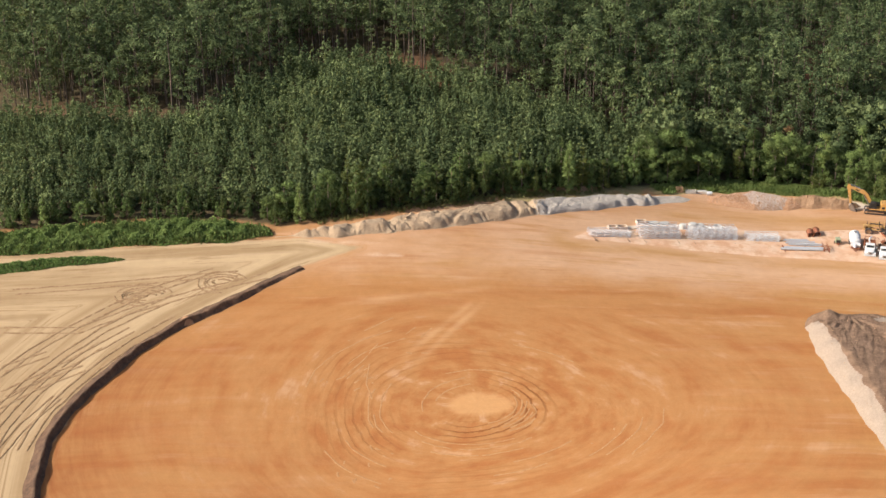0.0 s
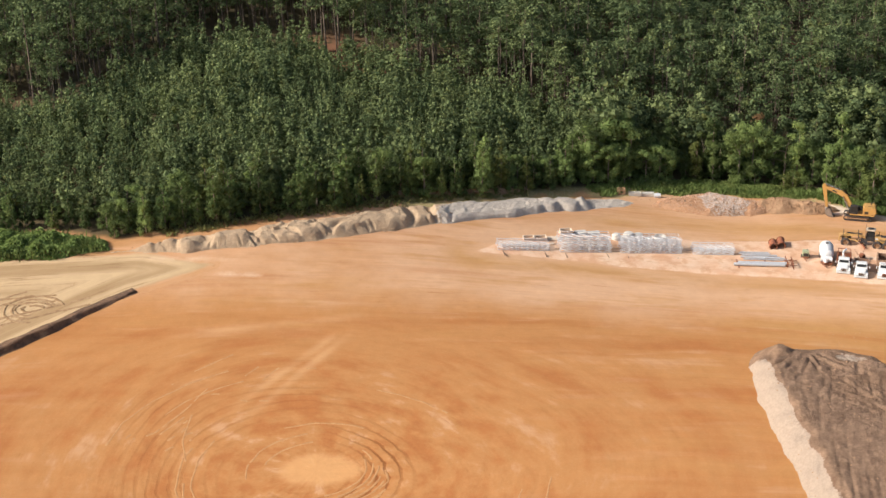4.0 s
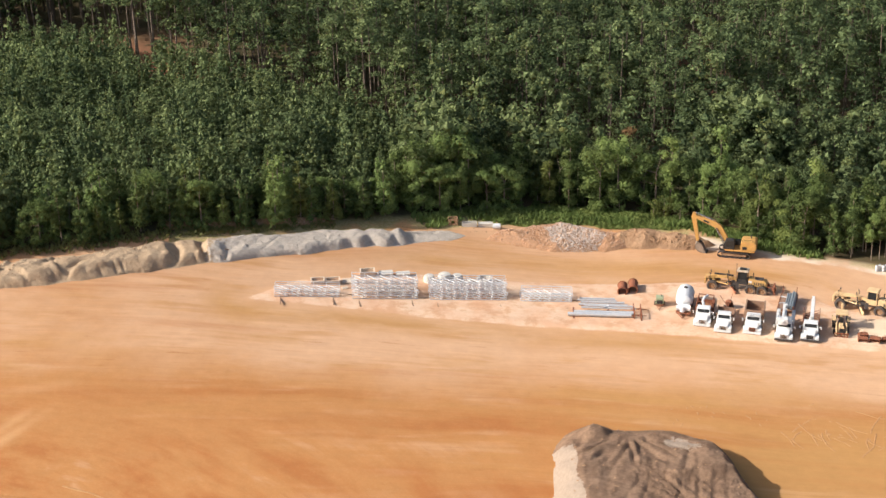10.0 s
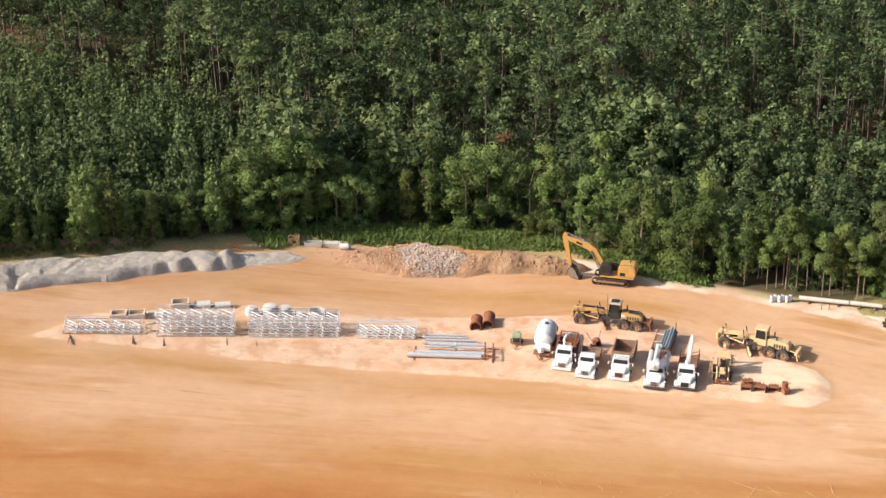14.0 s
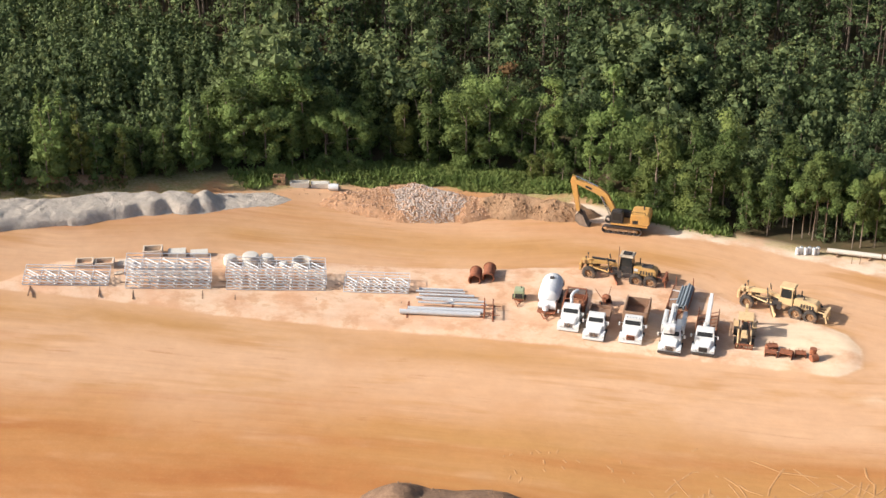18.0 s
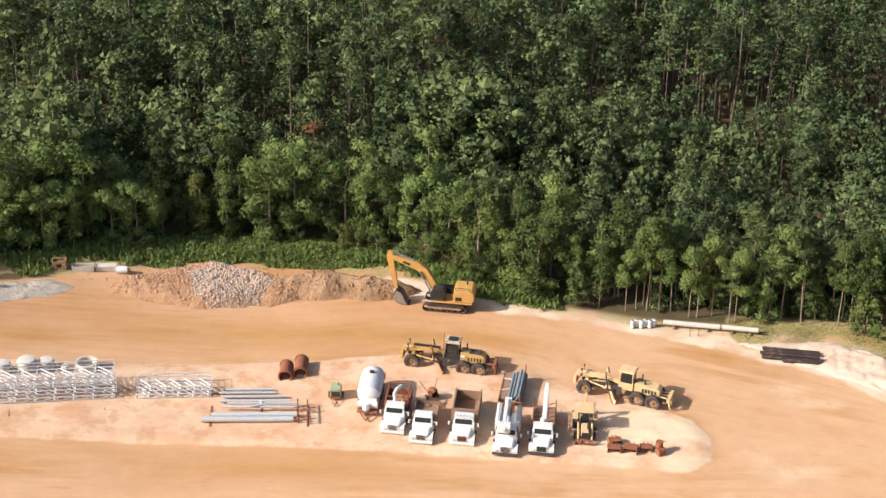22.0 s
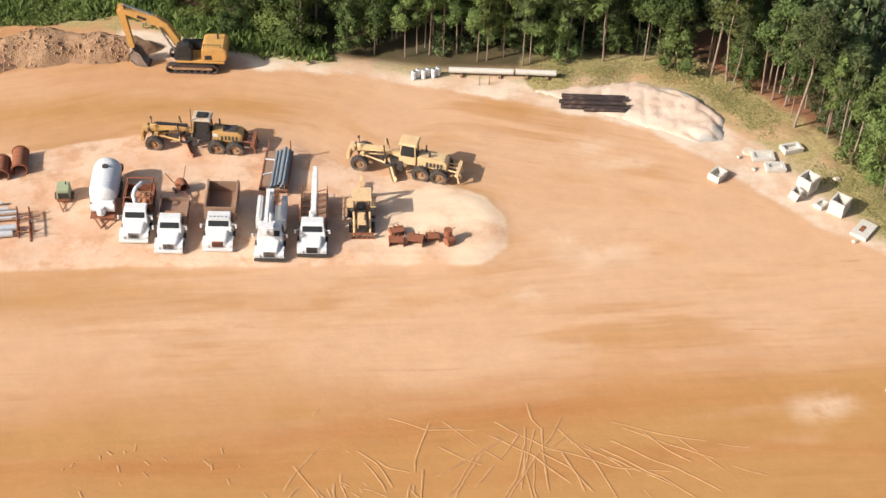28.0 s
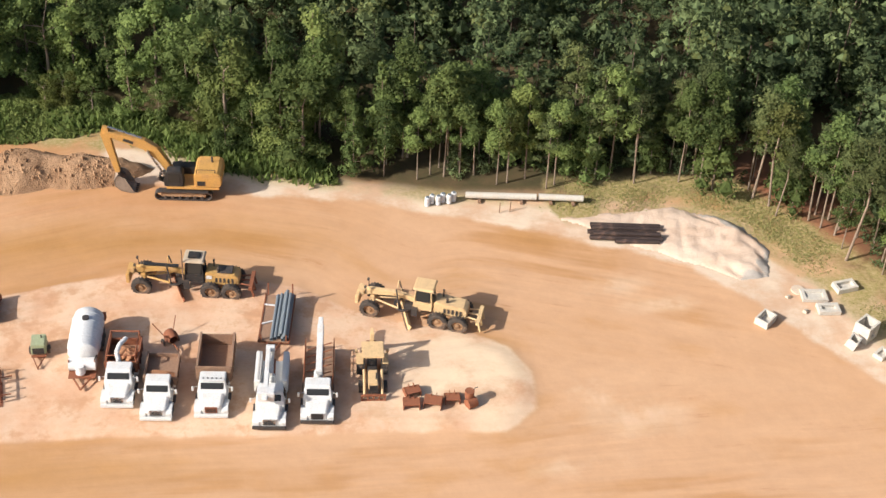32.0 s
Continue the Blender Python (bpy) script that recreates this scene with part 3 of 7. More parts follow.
def lean_of(x):
    """Trees of the east edge lean slightly out over the clearing."""
    return 0.03 * min(max((x - 15) / 35.0, 0.0), 1.0)


def stick(a, b, r0, r1, n=6):
    """A tapered round bar between two points: points and quads."""
    a, b = np.array(a, float), np.array(b, float)
    d = b - a
    s = np.cross(d, (0.3, 0.9, 0.2))
    s /= np.linalg.norm(s)
    t = np.cross(d, s)
    t /= np.linalg.norm(t)
    ang = np.arange(n) * 2 * np.pi / n
    ring = np.cos(ang)[:, None] * s + np.sin(ang)[:, None] * t
    i = np.arange(n)
    return np.concatenate([a + ring * r0, b + ring * r1]), np.stack([i, (i + 1) % n, (i + 1) % n + n, i + n], -1)


def merged(pieces):
    co, quads, base = [], [], 0
    for c, q in pieces:
        co.append(c)
        quads.append(q + base)
        base += len(c)
    return np.concatenate(co), np.concatenate(quads)


def trunk_pieces(kind, h, cen, r, limbs=6, n=7):
    top = {"broad": 0.62, "tower": 0.9, "spire": 0.85, "pole": 0.85, "pine": 0.92}[kind] * h
    rad = {"broad": 0.020, "tower": 0.011, "spire": 0.011, "pole": 0.0085, "pine": 0.010}[kind] * h
    bend = np.array((r.normal(0, 0.015) * h, r.normal(0, 0.015) * h, 0))
    mid = np.array((0, 0, top * 0.5)) + bend
    end = np.array((0, 0, top)) + bend * 0.5
    out = [stick((0, 0, -0.3), mid, rad, rad * 0.72, n), stick(mid, end, rad * 0.72, rad * 0.25, n)]
    for c in cen[r.choice(len(cen), limbs, replace=False)]:
        z = min(c[2] - 0.12 * h * 0.5, top * 0.95)
        f = z / top
        foot = mid * (f / 0.5) if f < 0.5 else mid + (end - mid) * ((f - 0.5) / 0.5)
        out.append(stick(foot, c, rad * 0.3, rad * 0.08, 4))
    return out


KINDS = {"broad": ("broadleaf_tree", M_LEAF, "broad green broadleaf tree at the wood's edge", 9.0),
         "tower": ("overgrown_tree", M_LEAF, "slender tree overgrown with leafy creepers to the ground", 9.5),
         "spire": ("young_tree", M_LEAF, "slender young green tree at the wood's edge", 9.5),
         "pole": ("slim_tree", M_LEAF, "slim bare-stemmed tree with a high green crown", 10.5),
         "pine": ("pine_tree", M_NEEDLE, "tall pine with a bare trunk and dark crown", 17.0)}


def tree_masters():
    made = {}
    for kind, (name, leaf, label, h) in KINDS.items():
        made[kind] = []
        for v in range(4):
            r = np.random.default_rng(100 + 10 * len(made) + v)
            count = {"broad": 3600, "tower": 2600, "spire": 1400, "pole": 2300, "pine": 1500}[kind]
            co, quads, cen, _ = crown(kind, h, r, count, {"broad": 0.19, "tower": 0.175, "spire": 0.20, "pole": 0.17, "pine": 0.22}[kind])
            cm = raw_mesh(name + "_crown", co, quads, smooth=False)
            cm.materials.append(leaf)
            tco, tq = merged(trunk_pieces(kind, h, cen, r))
            tm = raw_mesh(name + "_trunk", tco, tq)
            tm.materials.append(M_BARK)
            made[kind].append((name, label, tm, cm))
    return made


MASTERS = tree_masters()


def plant(kind, x, y, size, turn, label=""):
    name, text, tm, cm = MASTERS[kind][int(rng.integers(4))]
    e = thing(name, x, y, turn, label=label or text, category="tree", group="trees along the wood's edge")
    e.scale = (size, size, size * rng.uniform(0.9, 1.12))
    e.rotation_euler = (0, -math.atan(lean_of(x)), radians(turn))
    e.rotation_mode = "ZYX"
    hang("trunk", tm, e, None)
    hang("crown", cm, e, None)
    return e


def line_point(poly, s):
    """The point at s metres along a polyline, with its inward normal (to the north)."""
    for (ax, ay), (bx, by) in zip(poly, poly[1:]):
        d = math.hypot(bx - ax, by - ay)
        if s <= d:
            ex, ey = (bx - ax) / d, (by - ay) / d
            return ax + ex * s, ay + ey * s, -ey, ex
        s -= d
    return bx, by, -ey, ex


def edge_trees():
    count = 0
    start = 400 - 160 + 0.0
    s = start
    while count < 298 and s < 520:
        x, y, nx, ny = line_point(TREELINE, s)
        for row in (0, 1):
            d = (2.2 if -30 < x < 33 else 0.9) + (3.4 if x < 28 else 2.2) * row + rng.uniform(-0.9, 1.2)
            px, py = x + nx * d + rng.uniform(-1, 1), y + ny * d
            if x < -30:
                kind, size = ("spire", 0.95) if rng.random() < 0.72 else ("broad", 0.8)
            elif x < 30:
                pick = rng.random()
                kind, size = ("broad", 1.0) if pick < 0.42 else ("tower", 0.95) if pick < 0.72 else ("broad", 0.5)
                if row == 1:
                    kind, size = ("broad", 1.15) if pick < 0.6 else ("tower", 1.25)
                elif pick > 0.9 and size > 0.5:
                    continue
            elif y > 162:
                kind, size = ("pole", 0.9) if rng.random() < 0.8 else ("spire", 0.8)
            else:
                kind, size = ("broad", 0.95) if rng.random() < 0.6 else ("tower", 0.9)
            if x > 48 and rng.random() < 0.5:
                kind, size = "pine", 0.60
            if x < -104:
                size *= 0.62
            plant(kind, px, py, size * (rng.uniform(0.72, 1.25) if x > -30 else rng.uniform(0.5, 1.2)), rng.uniform(0, 360))
            count += 1
        s += rng.uniform(2.0, 2.9) if x < 28 or y < 162 else rng.uniform(1.1, 1.7)


edge_trees()


def far_woods():
    """All the trees behind the edge, in one mesh of leaves and one of trunks."""
    kinds = {}
    for kind, count, size in (("broad", 380, 0.34), ("tower", 270, 0.31), ("spire", 190, 0.33), ("pole", 230, 0.31), ("pine", 290, 0.32),
                              ("broad near", 950, 0.24), ("tower near", 760, 0.23), ("spire near", 340, 0.26), ("pole near", 680, 0.22), ("pine near", 700, 0.25)):
        kinds[kind] = []
        for v in range(5):
            r = np.random.default_rng(500 + v * 7 + len(kind))
            sort = kind.split()[0]
            h = KINDS[sort][3]
            co, tris, cen, tones = crown(sort, h, r, count, size, 1.0 if "near" in kind else 0.62)
            tco, tq = merged(trunk_pieces(sort, h, cen, r, 2, 4))
            kinds[kind].append((co, tris, tones, tco, tq))
    leaves, trunks, tints = [], [], []
    lb = tb = 0
    r = np.random.default_rng(77)

    def tall_from(x, patch):
        return float(np.interp(x, (-132, -112, -84, -45, -34), (212, 256, 246, 235, 226))) + 8 * patch

    def grow(x, y, kind, size, stem=True):
        nonlocal lb, tb
        co, tris, tones, tco, tq = kinds[kind][int(r.integers(5))]
        a = r.uniform(0, 2 * np.pi)
        rot = np.array([[math.cos(a), -math.sin(a), 0], [math.sin(a), math.cos(a), 0], [0, 0, r.uniform(0.88, 1.15)]]) * size
        base = np.array((x, y, gz(x, y)))
        k = lean_of(x)
        rot = np.array([[1, 0, -k], [0, 1, 0], [0, 0, 1]]) @ rot
        leaves.append((co @ rot.T + base, tris + lb))
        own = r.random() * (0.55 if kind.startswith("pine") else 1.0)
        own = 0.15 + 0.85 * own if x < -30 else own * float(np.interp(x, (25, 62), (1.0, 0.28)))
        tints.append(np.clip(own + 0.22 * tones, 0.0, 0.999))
        lb += len(co)
        if stem:
            trunks.append((tco @ rot.T + base, tq + tb))
            tb += len(tco)

    def in_view(x, y):
        return x > -72 - 0.345 * (y + 100) and x < min(14 + 0.62 * (y - 60), 132)

    def cleared(x, y):
        return any(math.hypot((x - cx) / cw, (y - cy) / cd) < 1 for cx, cy, cw, cd in CLEARINGS)

    # close-set young pines of the west half
    step = 2.35
    for gy_ in np.arange(156, 250, step):
        for gx_ in np.arange(-205, -28, step):
            x, y = gx_ + r.uniform(-0.9, 0.9), gy_ + r.uniform(-0.9, 0.9)
            depth = float(inside(x, y, WOODS))
            if depth < 4.0 or not in_view(x, y) or cleared(x, y):
                continue
            patch = float(lumpy(x, y, 14.0, 3.0))
            if y > tall_from(x, patch) or (x < -128 and y > 207 and r.random() < 0.4) or x > -30 + 9 * float(lumpy(x, y, 9.0, 1.0)):
                continue
            size = (0.55 + 0.16 * r.random() if x < -104 else 0.74 + 0.18 * patch) * r.uniform(0.62, 1.38) * (1 + 0.2 * float(lumpy(x, y, 4.5, 6.0)))
            if r.random() < 0.12:
                grow(x, y, "broad near" if depth < 20 else "broad", size * 0.95, False)
            else:
                grow(x, y, "spire near" if depth < 12 else "spire", size, False)
    step = 3.2
    for gy_ in np.arange(152, 338, step):
        for gx_ in np.arange(-290, 190, step):
            x, y = gx_ + r.uniform(-1.7, 1.7), gy_ + r.uniform(-1.7, 1.7)
            depth = float(inside(x, y, WOODS))
            if depth < (6.0 if x < 28 else 4.0) or not in_view(x, y):
                continue
            patch = float(lumpy(x, y, 14.0, 3.0))
            if cleared(x, y) or (depth > 60 and patch < -0.75):
                continue
            if y > tall_from(x, patch):
                kind = r.choice(["pine", "broad", "pole"], p=[0.74, 0.12, 0.14])
                size = (0.95 if kind == "pine" else 1.15) * (1 + 0.15 * patch)
            elif x < -30:
                continue
            elif x < 34:
                kind = r.choice(["broad", "tower", "spire"], p=[0.55, 0.3, 0.15])
                size = 1.0 + 0.012 * min(depth, 30)
                if patch < -0.2 and r.random() < 0.8:
                    size *= 0.5
            else:
                kind = r.choice(["spire", "broad", "pole"], p=[0.55, 0.25, 0.2])
                size = 1.0
                if patch < -0.25 and r.random() < 0.7:
                    size *= 0.6
            size *= r.uniform(0.62, 1.3) * (1 + 0.28 * float(lumpy(x, y, 4.5, 6.0)))
            grow(x, y, kind + " near" if depth < (17 if x < 15 else 32) else kind, size, kind in ("pine", "pole") or depth < 14)
    for _ in range(420):
        x, y, nx, ny = line_point(TREELINE, r.uniform(455, 540))
        d = r.uniform(1.6, 8.5)
        if x > 28 and not cleared(x + nx * d, y + ny * d):
            grow(x + nx * d, y + ny * d, "broad", r.uniform(0.14, 0.34), False)
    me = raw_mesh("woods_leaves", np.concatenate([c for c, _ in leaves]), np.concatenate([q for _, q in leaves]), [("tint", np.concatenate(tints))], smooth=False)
    me.materials.append(M_LEAF_HAZY)
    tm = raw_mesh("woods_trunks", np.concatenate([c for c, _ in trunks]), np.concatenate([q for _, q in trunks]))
    tm.materials.append(M_BARK_SHADED)
    e = tagged(new("woods"), "dense mixed pine and broadleaf woods behind the site", "woods", kind="stuff")
    hang("leaves", me, e, None)
    hang("trunks", tm, e, None)


far_woods()


# ---- heaps, banks and verges ----
def heap(name, poly, height, edge, material, label, category, lump=0.25, step=0.45, attrs=None, shape=None, kind="", size=1.6):
    """A heap of loose fill over a polygon, its foot sunk slightly into the ground."""
    px, py = [p[0] for p in poly], [p[1] for p in poly]
    xs, ys = np.arange(min(px) - 0.6, max(px) + 0.6, step), np.arange(min(py) - 0.6, max(py) + 0.6, step)
    gx, gy = np.meshgrid(xs, ys)
    d = inside(gx, gy, poly) + 0.5 * lumpy(gx, gy, size, 4.0) * min(1.0, edge * 0.4)
    t = np.clip(d / edge, 0, 1)
    h = height * (t * (1.6 - 0.6 * t))
    if shape is not None:
        h = shape(gx, gy, d, h)
    h = h + lump * np.clip(d / 0.8, 0, 1) * (0.6 * lumpy(gx, gy, size * 0.55, 1.0) + 0.5 * lumpy(gx, gy, size * 0.22, 6.0))
    z = land(gx, gy) + np.where(d > 0.02, np.maximum(h, 0.0), -0.25) + 0.02
    me = grid_mesh(name, xs, ys, z, attrs(gx, gy, d) if attrs else ())
    keep = (d > -0.9).ravel()
    bm = bmesh.new()
    bm.from_mesh(me)
    bm.verts.ensure_lookup_table()
    bmesh.ops.delete(bm, geom=[v for v, k in zip(bm.verts, keep) if not k], context="VERTS")
    bm.to_mesh(me)
    bm.free()
    me.materials.append(material)
    return tagged(new(name, me), label, category, kind=kind)


def top_of(ob):
    """Height look-up over a heap's mesh."""
    from mathutils.bvhtree import BVHTree
    tree = BVHTree.FromPolygons([v.co.copy() for v in ob.data.vertices], [tuple(p.vertices) for p in ob.data.polygons])

    def f(x, y):
        hit = tree.ray_cast(Vector((x, y, 100)), Vector((0, 0, -1)))
        return hit[0].z if hit[0] else gz(x, y)
    return f


STOCKPILE = [(-6.8, 128.4), (-5.2, 132.2), (-1.0, 133.6), (7.0, 133.2), (11.7, 130.4), (14.2, 122), (16.5, 112), (20, 95), (23, 72), (1, 70),
             (-2.4, 84), (-4.6, 100), (-6.0, 112), (-6.9, 120)]


def pile_shape(gx, gy, d, h):
    """Flat top pushed up by a dozer: fans and rows of blade ridges, a crest across it, a tipped cone at the tip, a steep east flank."""
    top = np.clip(d / 3.4, 0, 1)
    east = np.clip((gx - 9 + (gy - 120) * 0.2) / 4.0, 0, 1)
    h = h * (1 - east) + east * 2.9 * np.clip(d / 2.1, 0, 1)
    h = h * (0.70 + 0.30 * np.clip((129 - gy) / 5.0, 0, 1))
    way, far = np.arctan2(131.0 - gy, gx - 1.5), np.hypot(gx - 1.5, gy - 131.0)
    fan = -0.42 * np.clip(1 - np.abs(lumpy(way * 4.0, far * 0.12, 0.42, 2.0)) / 0.22, 0, 1) * np.clip(far - 2.0, 0, 1) * np.clip((9.5 - far) / 2, 0, 1) * np.clip(way / 0.3, 0, 1)
    comb = -0.40 * np.clip(1 - np.abs(lumpy(gx * 0.95 + gy * 0.62, gy * 0.16, 0.40, 5.0)) / 0.25, 0, 1) * np.clip(1.5 - np.hypot((gx - 6.5) / 3.4, (gy - 115.5) / 5.0) + 0.4 * lumpy(gx, gy, 2.0), 0, 1)
    rows = -0.30 * np.clip(1 - np.abs(lumpy(gx - gy * 0.15, gy * 0.06, 0.62, 8.0)) / 0.16, 0, 1) * np.clip(lumpy(gx, gy, 5.0, 8.0) + 0.4, 0, 1) * (far > 8)
    crest = 0.7 * np.exp(-((gy - 121.2 - 0.22 * (gx - 8) + 0.5 * lumpy(gx, gy, 3.0)) / 0.8) ** 2) * np.clip((gx - 4.5) / 2.0, 0, 1)
    rough = 0.55 * np.clip(lumpy(gx, gy, 1.4, 7.0), 0, 1) * np.clip((gy - 121) / 4.0, 0, 1) * np.clip((gx - 3.5) / 2.0, 0, 1)
    cone = np.clip(2.95 - np.hypot(gx + 2.0, gy - 130.4) * 0.72, 0, 2.45)
    return np.maximum(h + top * (fan + comb + rows + crest + rough) + 0.25 * lumpy(gx, gy, 8.0, 3.0) * np.clip(d / 3, 0, 1) + 0.07 * top * lumpy(gx, gy, 0.45, 4.0), cone)


def pile_attrs(gx, gy, d):
    west = np.clip((3.0 - d + 0.7 * lumpy(gx, gy, 2.2, 5.0)) / 0.7, 0, 1) * np.clip((129.5 - gy) / 2.0, 0, 1) * np.clip((1.5 - gx + (128 - gy) * -0.03) / 3.0, 0, 1)
    patches = 0.8 * np.clip(lumpy(gx, gy, 2.4, 9.0) * 1.6 - 0.1, 0, 1) * np.clip((gy - 124.5) / 3.0, 0, 1) * np.clip((gx - 1.5) / 2.0, 0, 1)
    return [("pale", np.clip(west * 0.95 + patches, 0, 1))]


stockpile = heap("stockpile", STOCKPILE, 2.9, 3.4, M_DARKDIRT, "flat-topped stockpile of dark brown fill with a pale sandy flank", "stockpile", 0.10, 0.24, pile_attrs, pile_shape, size=1.7)

SPOIL = [(-105.5, 154.2), (-99, 154.0), (-92.7, 154.4), (-81.7, 157.0), (-70.6, 160.4), (-59.2, 166.0), (-47.4, 172.2), (-35, 178.6), (-21, 185.6), (-18.5, 188),
         (-21.5, 189.2), (-35, 184.6), (-47.2, 179.0), (-59.5, 173.0), (-71.5, 167.0), (-82.5, 162.6), (-92, 158.6), (-99, 156.6)]


def spoil_shape(gx, gy, d, h):
    """Tipped loads pushed together: cusped humps along the grey half, a cracked sandy bench to the west, a thin apron at the east end."""
    run = (gx + 0.55 * (gy - 180)) * 0.86
    hump = np.abs(np.sin(run * 0.93 + 0.3 * lumpy(gx, gy, 6.0, 2.0)))
    east = np.clip((gx + 53) / 5.0, 0, 1)
    tipped = np.clip((gx + 37.5) / 2.5, 0.06, 1)
    hump = 1 - (1 - hump) * tipped
    front = d - east * (0.8 * (1 - hump)) + 0.5 * lumpy(gx, gy, 2.6, 8.0) * (1 - tipped)
    rise = np.clip(front / (1.5 - 0.35 * east), 0, 1)
    top = 0.90 + 0.22 * east * (0.4 + 0.6 * hump) * (0.4 + 0.6 * tipped) + (0.35 + 0.18 * lumpy(gx, gy, 7.0, 1.7)) * (1 - east)
    bench = top * rise * (1.55 - 0.55 * rise)
    apron = np.clip((-26.5 - gx + 0.6 * lumpy(gx, gy, 2.0)) / 2.0, 0.10, 1.0)
    gully = 1.25 * np.clip(1 - np.abs(lumpy(run, d * 0.35, 0.9, 3.0)) / 0.13, 0, 1) * np.clip(lumpy(gx, gy, 5.0, 5.0) + 0.35, 0, 1) * (1 - east) * np.clip(1.9 - d, 0, 1)
    bench = bench - gully * np.clip(d / 0.5, 0, 1)
    cracks = -0.7 * np.abs(np.sin(gx * 0.62 + 1.9 * lumpy(gx, gy, 3.6))) ** 9 * np.clip(lumpy(gx, gy, 5.0, 2.5) + 0.75, 0, 1) * (1 - east) * np.clip(d, 0, 1)
    slabs = 0.20 * np.sign(lumpy(gx, gy, 2.1, 9.0)) * (1 - 0.75 * east) * np.clip(d - 0.6, 0, 1)
    return np.maximum((bench + cracks + slabs) * apron, 0)


spoil = heap("spoil_bank", SPOIL, 1.05, 2.6, M_SPOIL, "long bank of tan sand spoil running into grey crushed gravel", "spoil bank", 0.15, 0.21,
             lambda gx, gy, d: [("grey", np.clip((gx + 57) / 8, 0, 1) * (0.85 + 0.3 * lumpy(gx, gy, 3.0)))], spoil_shape)
ROCKS = [(-16.2, 187.0), (-14.4, 190.2), (-8, 193.4), (-5.2, 194.6), (0.4, 192.4), (4.5, 191.0), (14.6, 187.9), (12.6, 186.3), (6, 186.6), (1.3, 184.9), (-5.7, 184.2), (-11, 185.6)]
rubble = heap("rubble_heap", ROCKS, 1.25, 2.6, M_REDDIRT, "heap of reddish fill, broken rock and pale stones", "rubble heap", 0.3, 0.4)
DUST = [(0.8, 187), (3, 190.8), (7, 191.6), (12, 190.4), (18.0, 187.4), (14.2, 185.6), (7, 185.8)]
fill = heap("fill_mound", DUST, 2.0, 2.8, M_TANDIRT, "low mound of tan clay fill beside the rubble", "mound", 0.42, 0.35)
sand_mound = heap("sand_mound", [(49, 175.2), (54, 170.6), (58.4, 167.4), (60.8, 164.9), (63.3, 164.9), (64.7, 168), (64.0, 171.6), (59, 175.0)], 0.27, 1.3, M_PALESAND,
     "flat mound of pale washed sand with an eroded grey edge", "sand mound", 0.16, 0.25,
     lambda gx, gy, d: [("grey", np.clip((gx - 59.6) / 2.0, 0, 1) * np.clip(1.25 - d * 0.75 + 0.5 * lumpy(gx, gy, 0.9), 0, 1) * 0.8)],
     lambda gx, gy, d, h: h * (0.25 + 0.75 * np.clip((gx - 50) / 9.0, 0, 1)) * (1 + 0.55 * np.clip((gx - 60) / 2.5, 0, 1)) + 0.10 * lumpy(gx, gy, 2.6, 4.0) * np.clip(d, 0, 1) - 0.35 * np.abs(np.sin(gx * 1.7 + gy * 0.9)) ** 5 * np.clip((gx - 59.5) / 2.0, 0, 1) * np.clip(1.6 - d, 0, 1), size=1.2)
heap("dirt_heap", [(-119.4, 125.6), (-117.8, 124.9), (-116.3, 125.8), (-116.6, 127.6), (-118.6, 127.8)], 1.0, 1.3, M_REDDIRT, "small heap of reddish dirt at the bank", "dirt heap", 0.1, 0.25)
RED_BANK = [(-62, 177.2), (-48, 182.0), (-38, 186.6), (-39, 188.6), (-49, 184.4), (-62, 179.2)]
heap("red_bank", RED_BANK, 0.9, 1.4, M_REDDIRT, "low bank of raw red clay below the trees", "bank", 0.35, 0.4)


def cut_bank():
    """The raw edge where the lower platform was cut out of the tan ground: a lip, then a steep face, its shade darkened
    into the earth colour.
    """
    line = [(-128, 62), (-131, 72), (-133.4, 84), (-134.2, 94), (-132.6, 102), (-129.6, 109), (-124.6, 117.5), (-117.6, 125.8), (-110.5, 132), (-103.5, 138.6), (-98.4, 143.6)]
    total = sum(math.dist(a, b) for a, b in zip(line, line[1:]))
    ss = np.arange(0, total, 0.4)
    prof = np.array([(-2.2, -0.1), (-1.2, 0.25), (-0.5, 0.85), (0.0, 1.2), (0.18, 0.85), (0.42, 0.12), (1.1, -0.12)])
    co = []
    for s in ss:
        x, y, nx, ny = line_point(line, float(s))
        fade = min(1.0, (total - s) / 18.0 + 0.12)
        for k, (o, h) in enumerate(prof):
            wob = 0.28 * float(lumpy(s + 9 * k, k * 3.1, 1.1)) + 0.3 * float(lumpy(s, 2.0, 4.0))
            px, py = x - nx * (o + wob), y - ny * (o + wob)
            up = h * (0.85 + 0.3 * float(lumpy(s, k, 2.0, 5.0))) * fade if h > 0 else h
            co.append((px, py, gz(px, py) + up + 0.03))
    m = len(prof)
    i = np.arange(len(ss) * m).reshape(-1, m)
    quads = np.stack([i[:-1, :-1], i[1:, :-1], i[1:, 1:], i[:-1, 1:]], -1).reshape(-1, 4)[:, ::-1]
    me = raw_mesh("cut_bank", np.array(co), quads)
    me.materials.append(M_BANK_SHADED)
    return tagged(new("cut_bank", me), "raw earth bank along the edge of the lower platform, shade put into its colour", "earth bank")


cut_bank()
stone_rng = np.random.default_rng(21)


def stone_mesh(r):
    bm = bmesh.new()
    bmesh.ops.create_icosphere(bm, subdivisions=1, radius=0.5)
    for v in bm.verts:
        v.co *= r.uniform(0.65, 1.15)
        v.co.z *= 0.75
    me = bpy.data.meshes.new("stone")
    bm.to_mesh(me)
    bm.free()
    return me


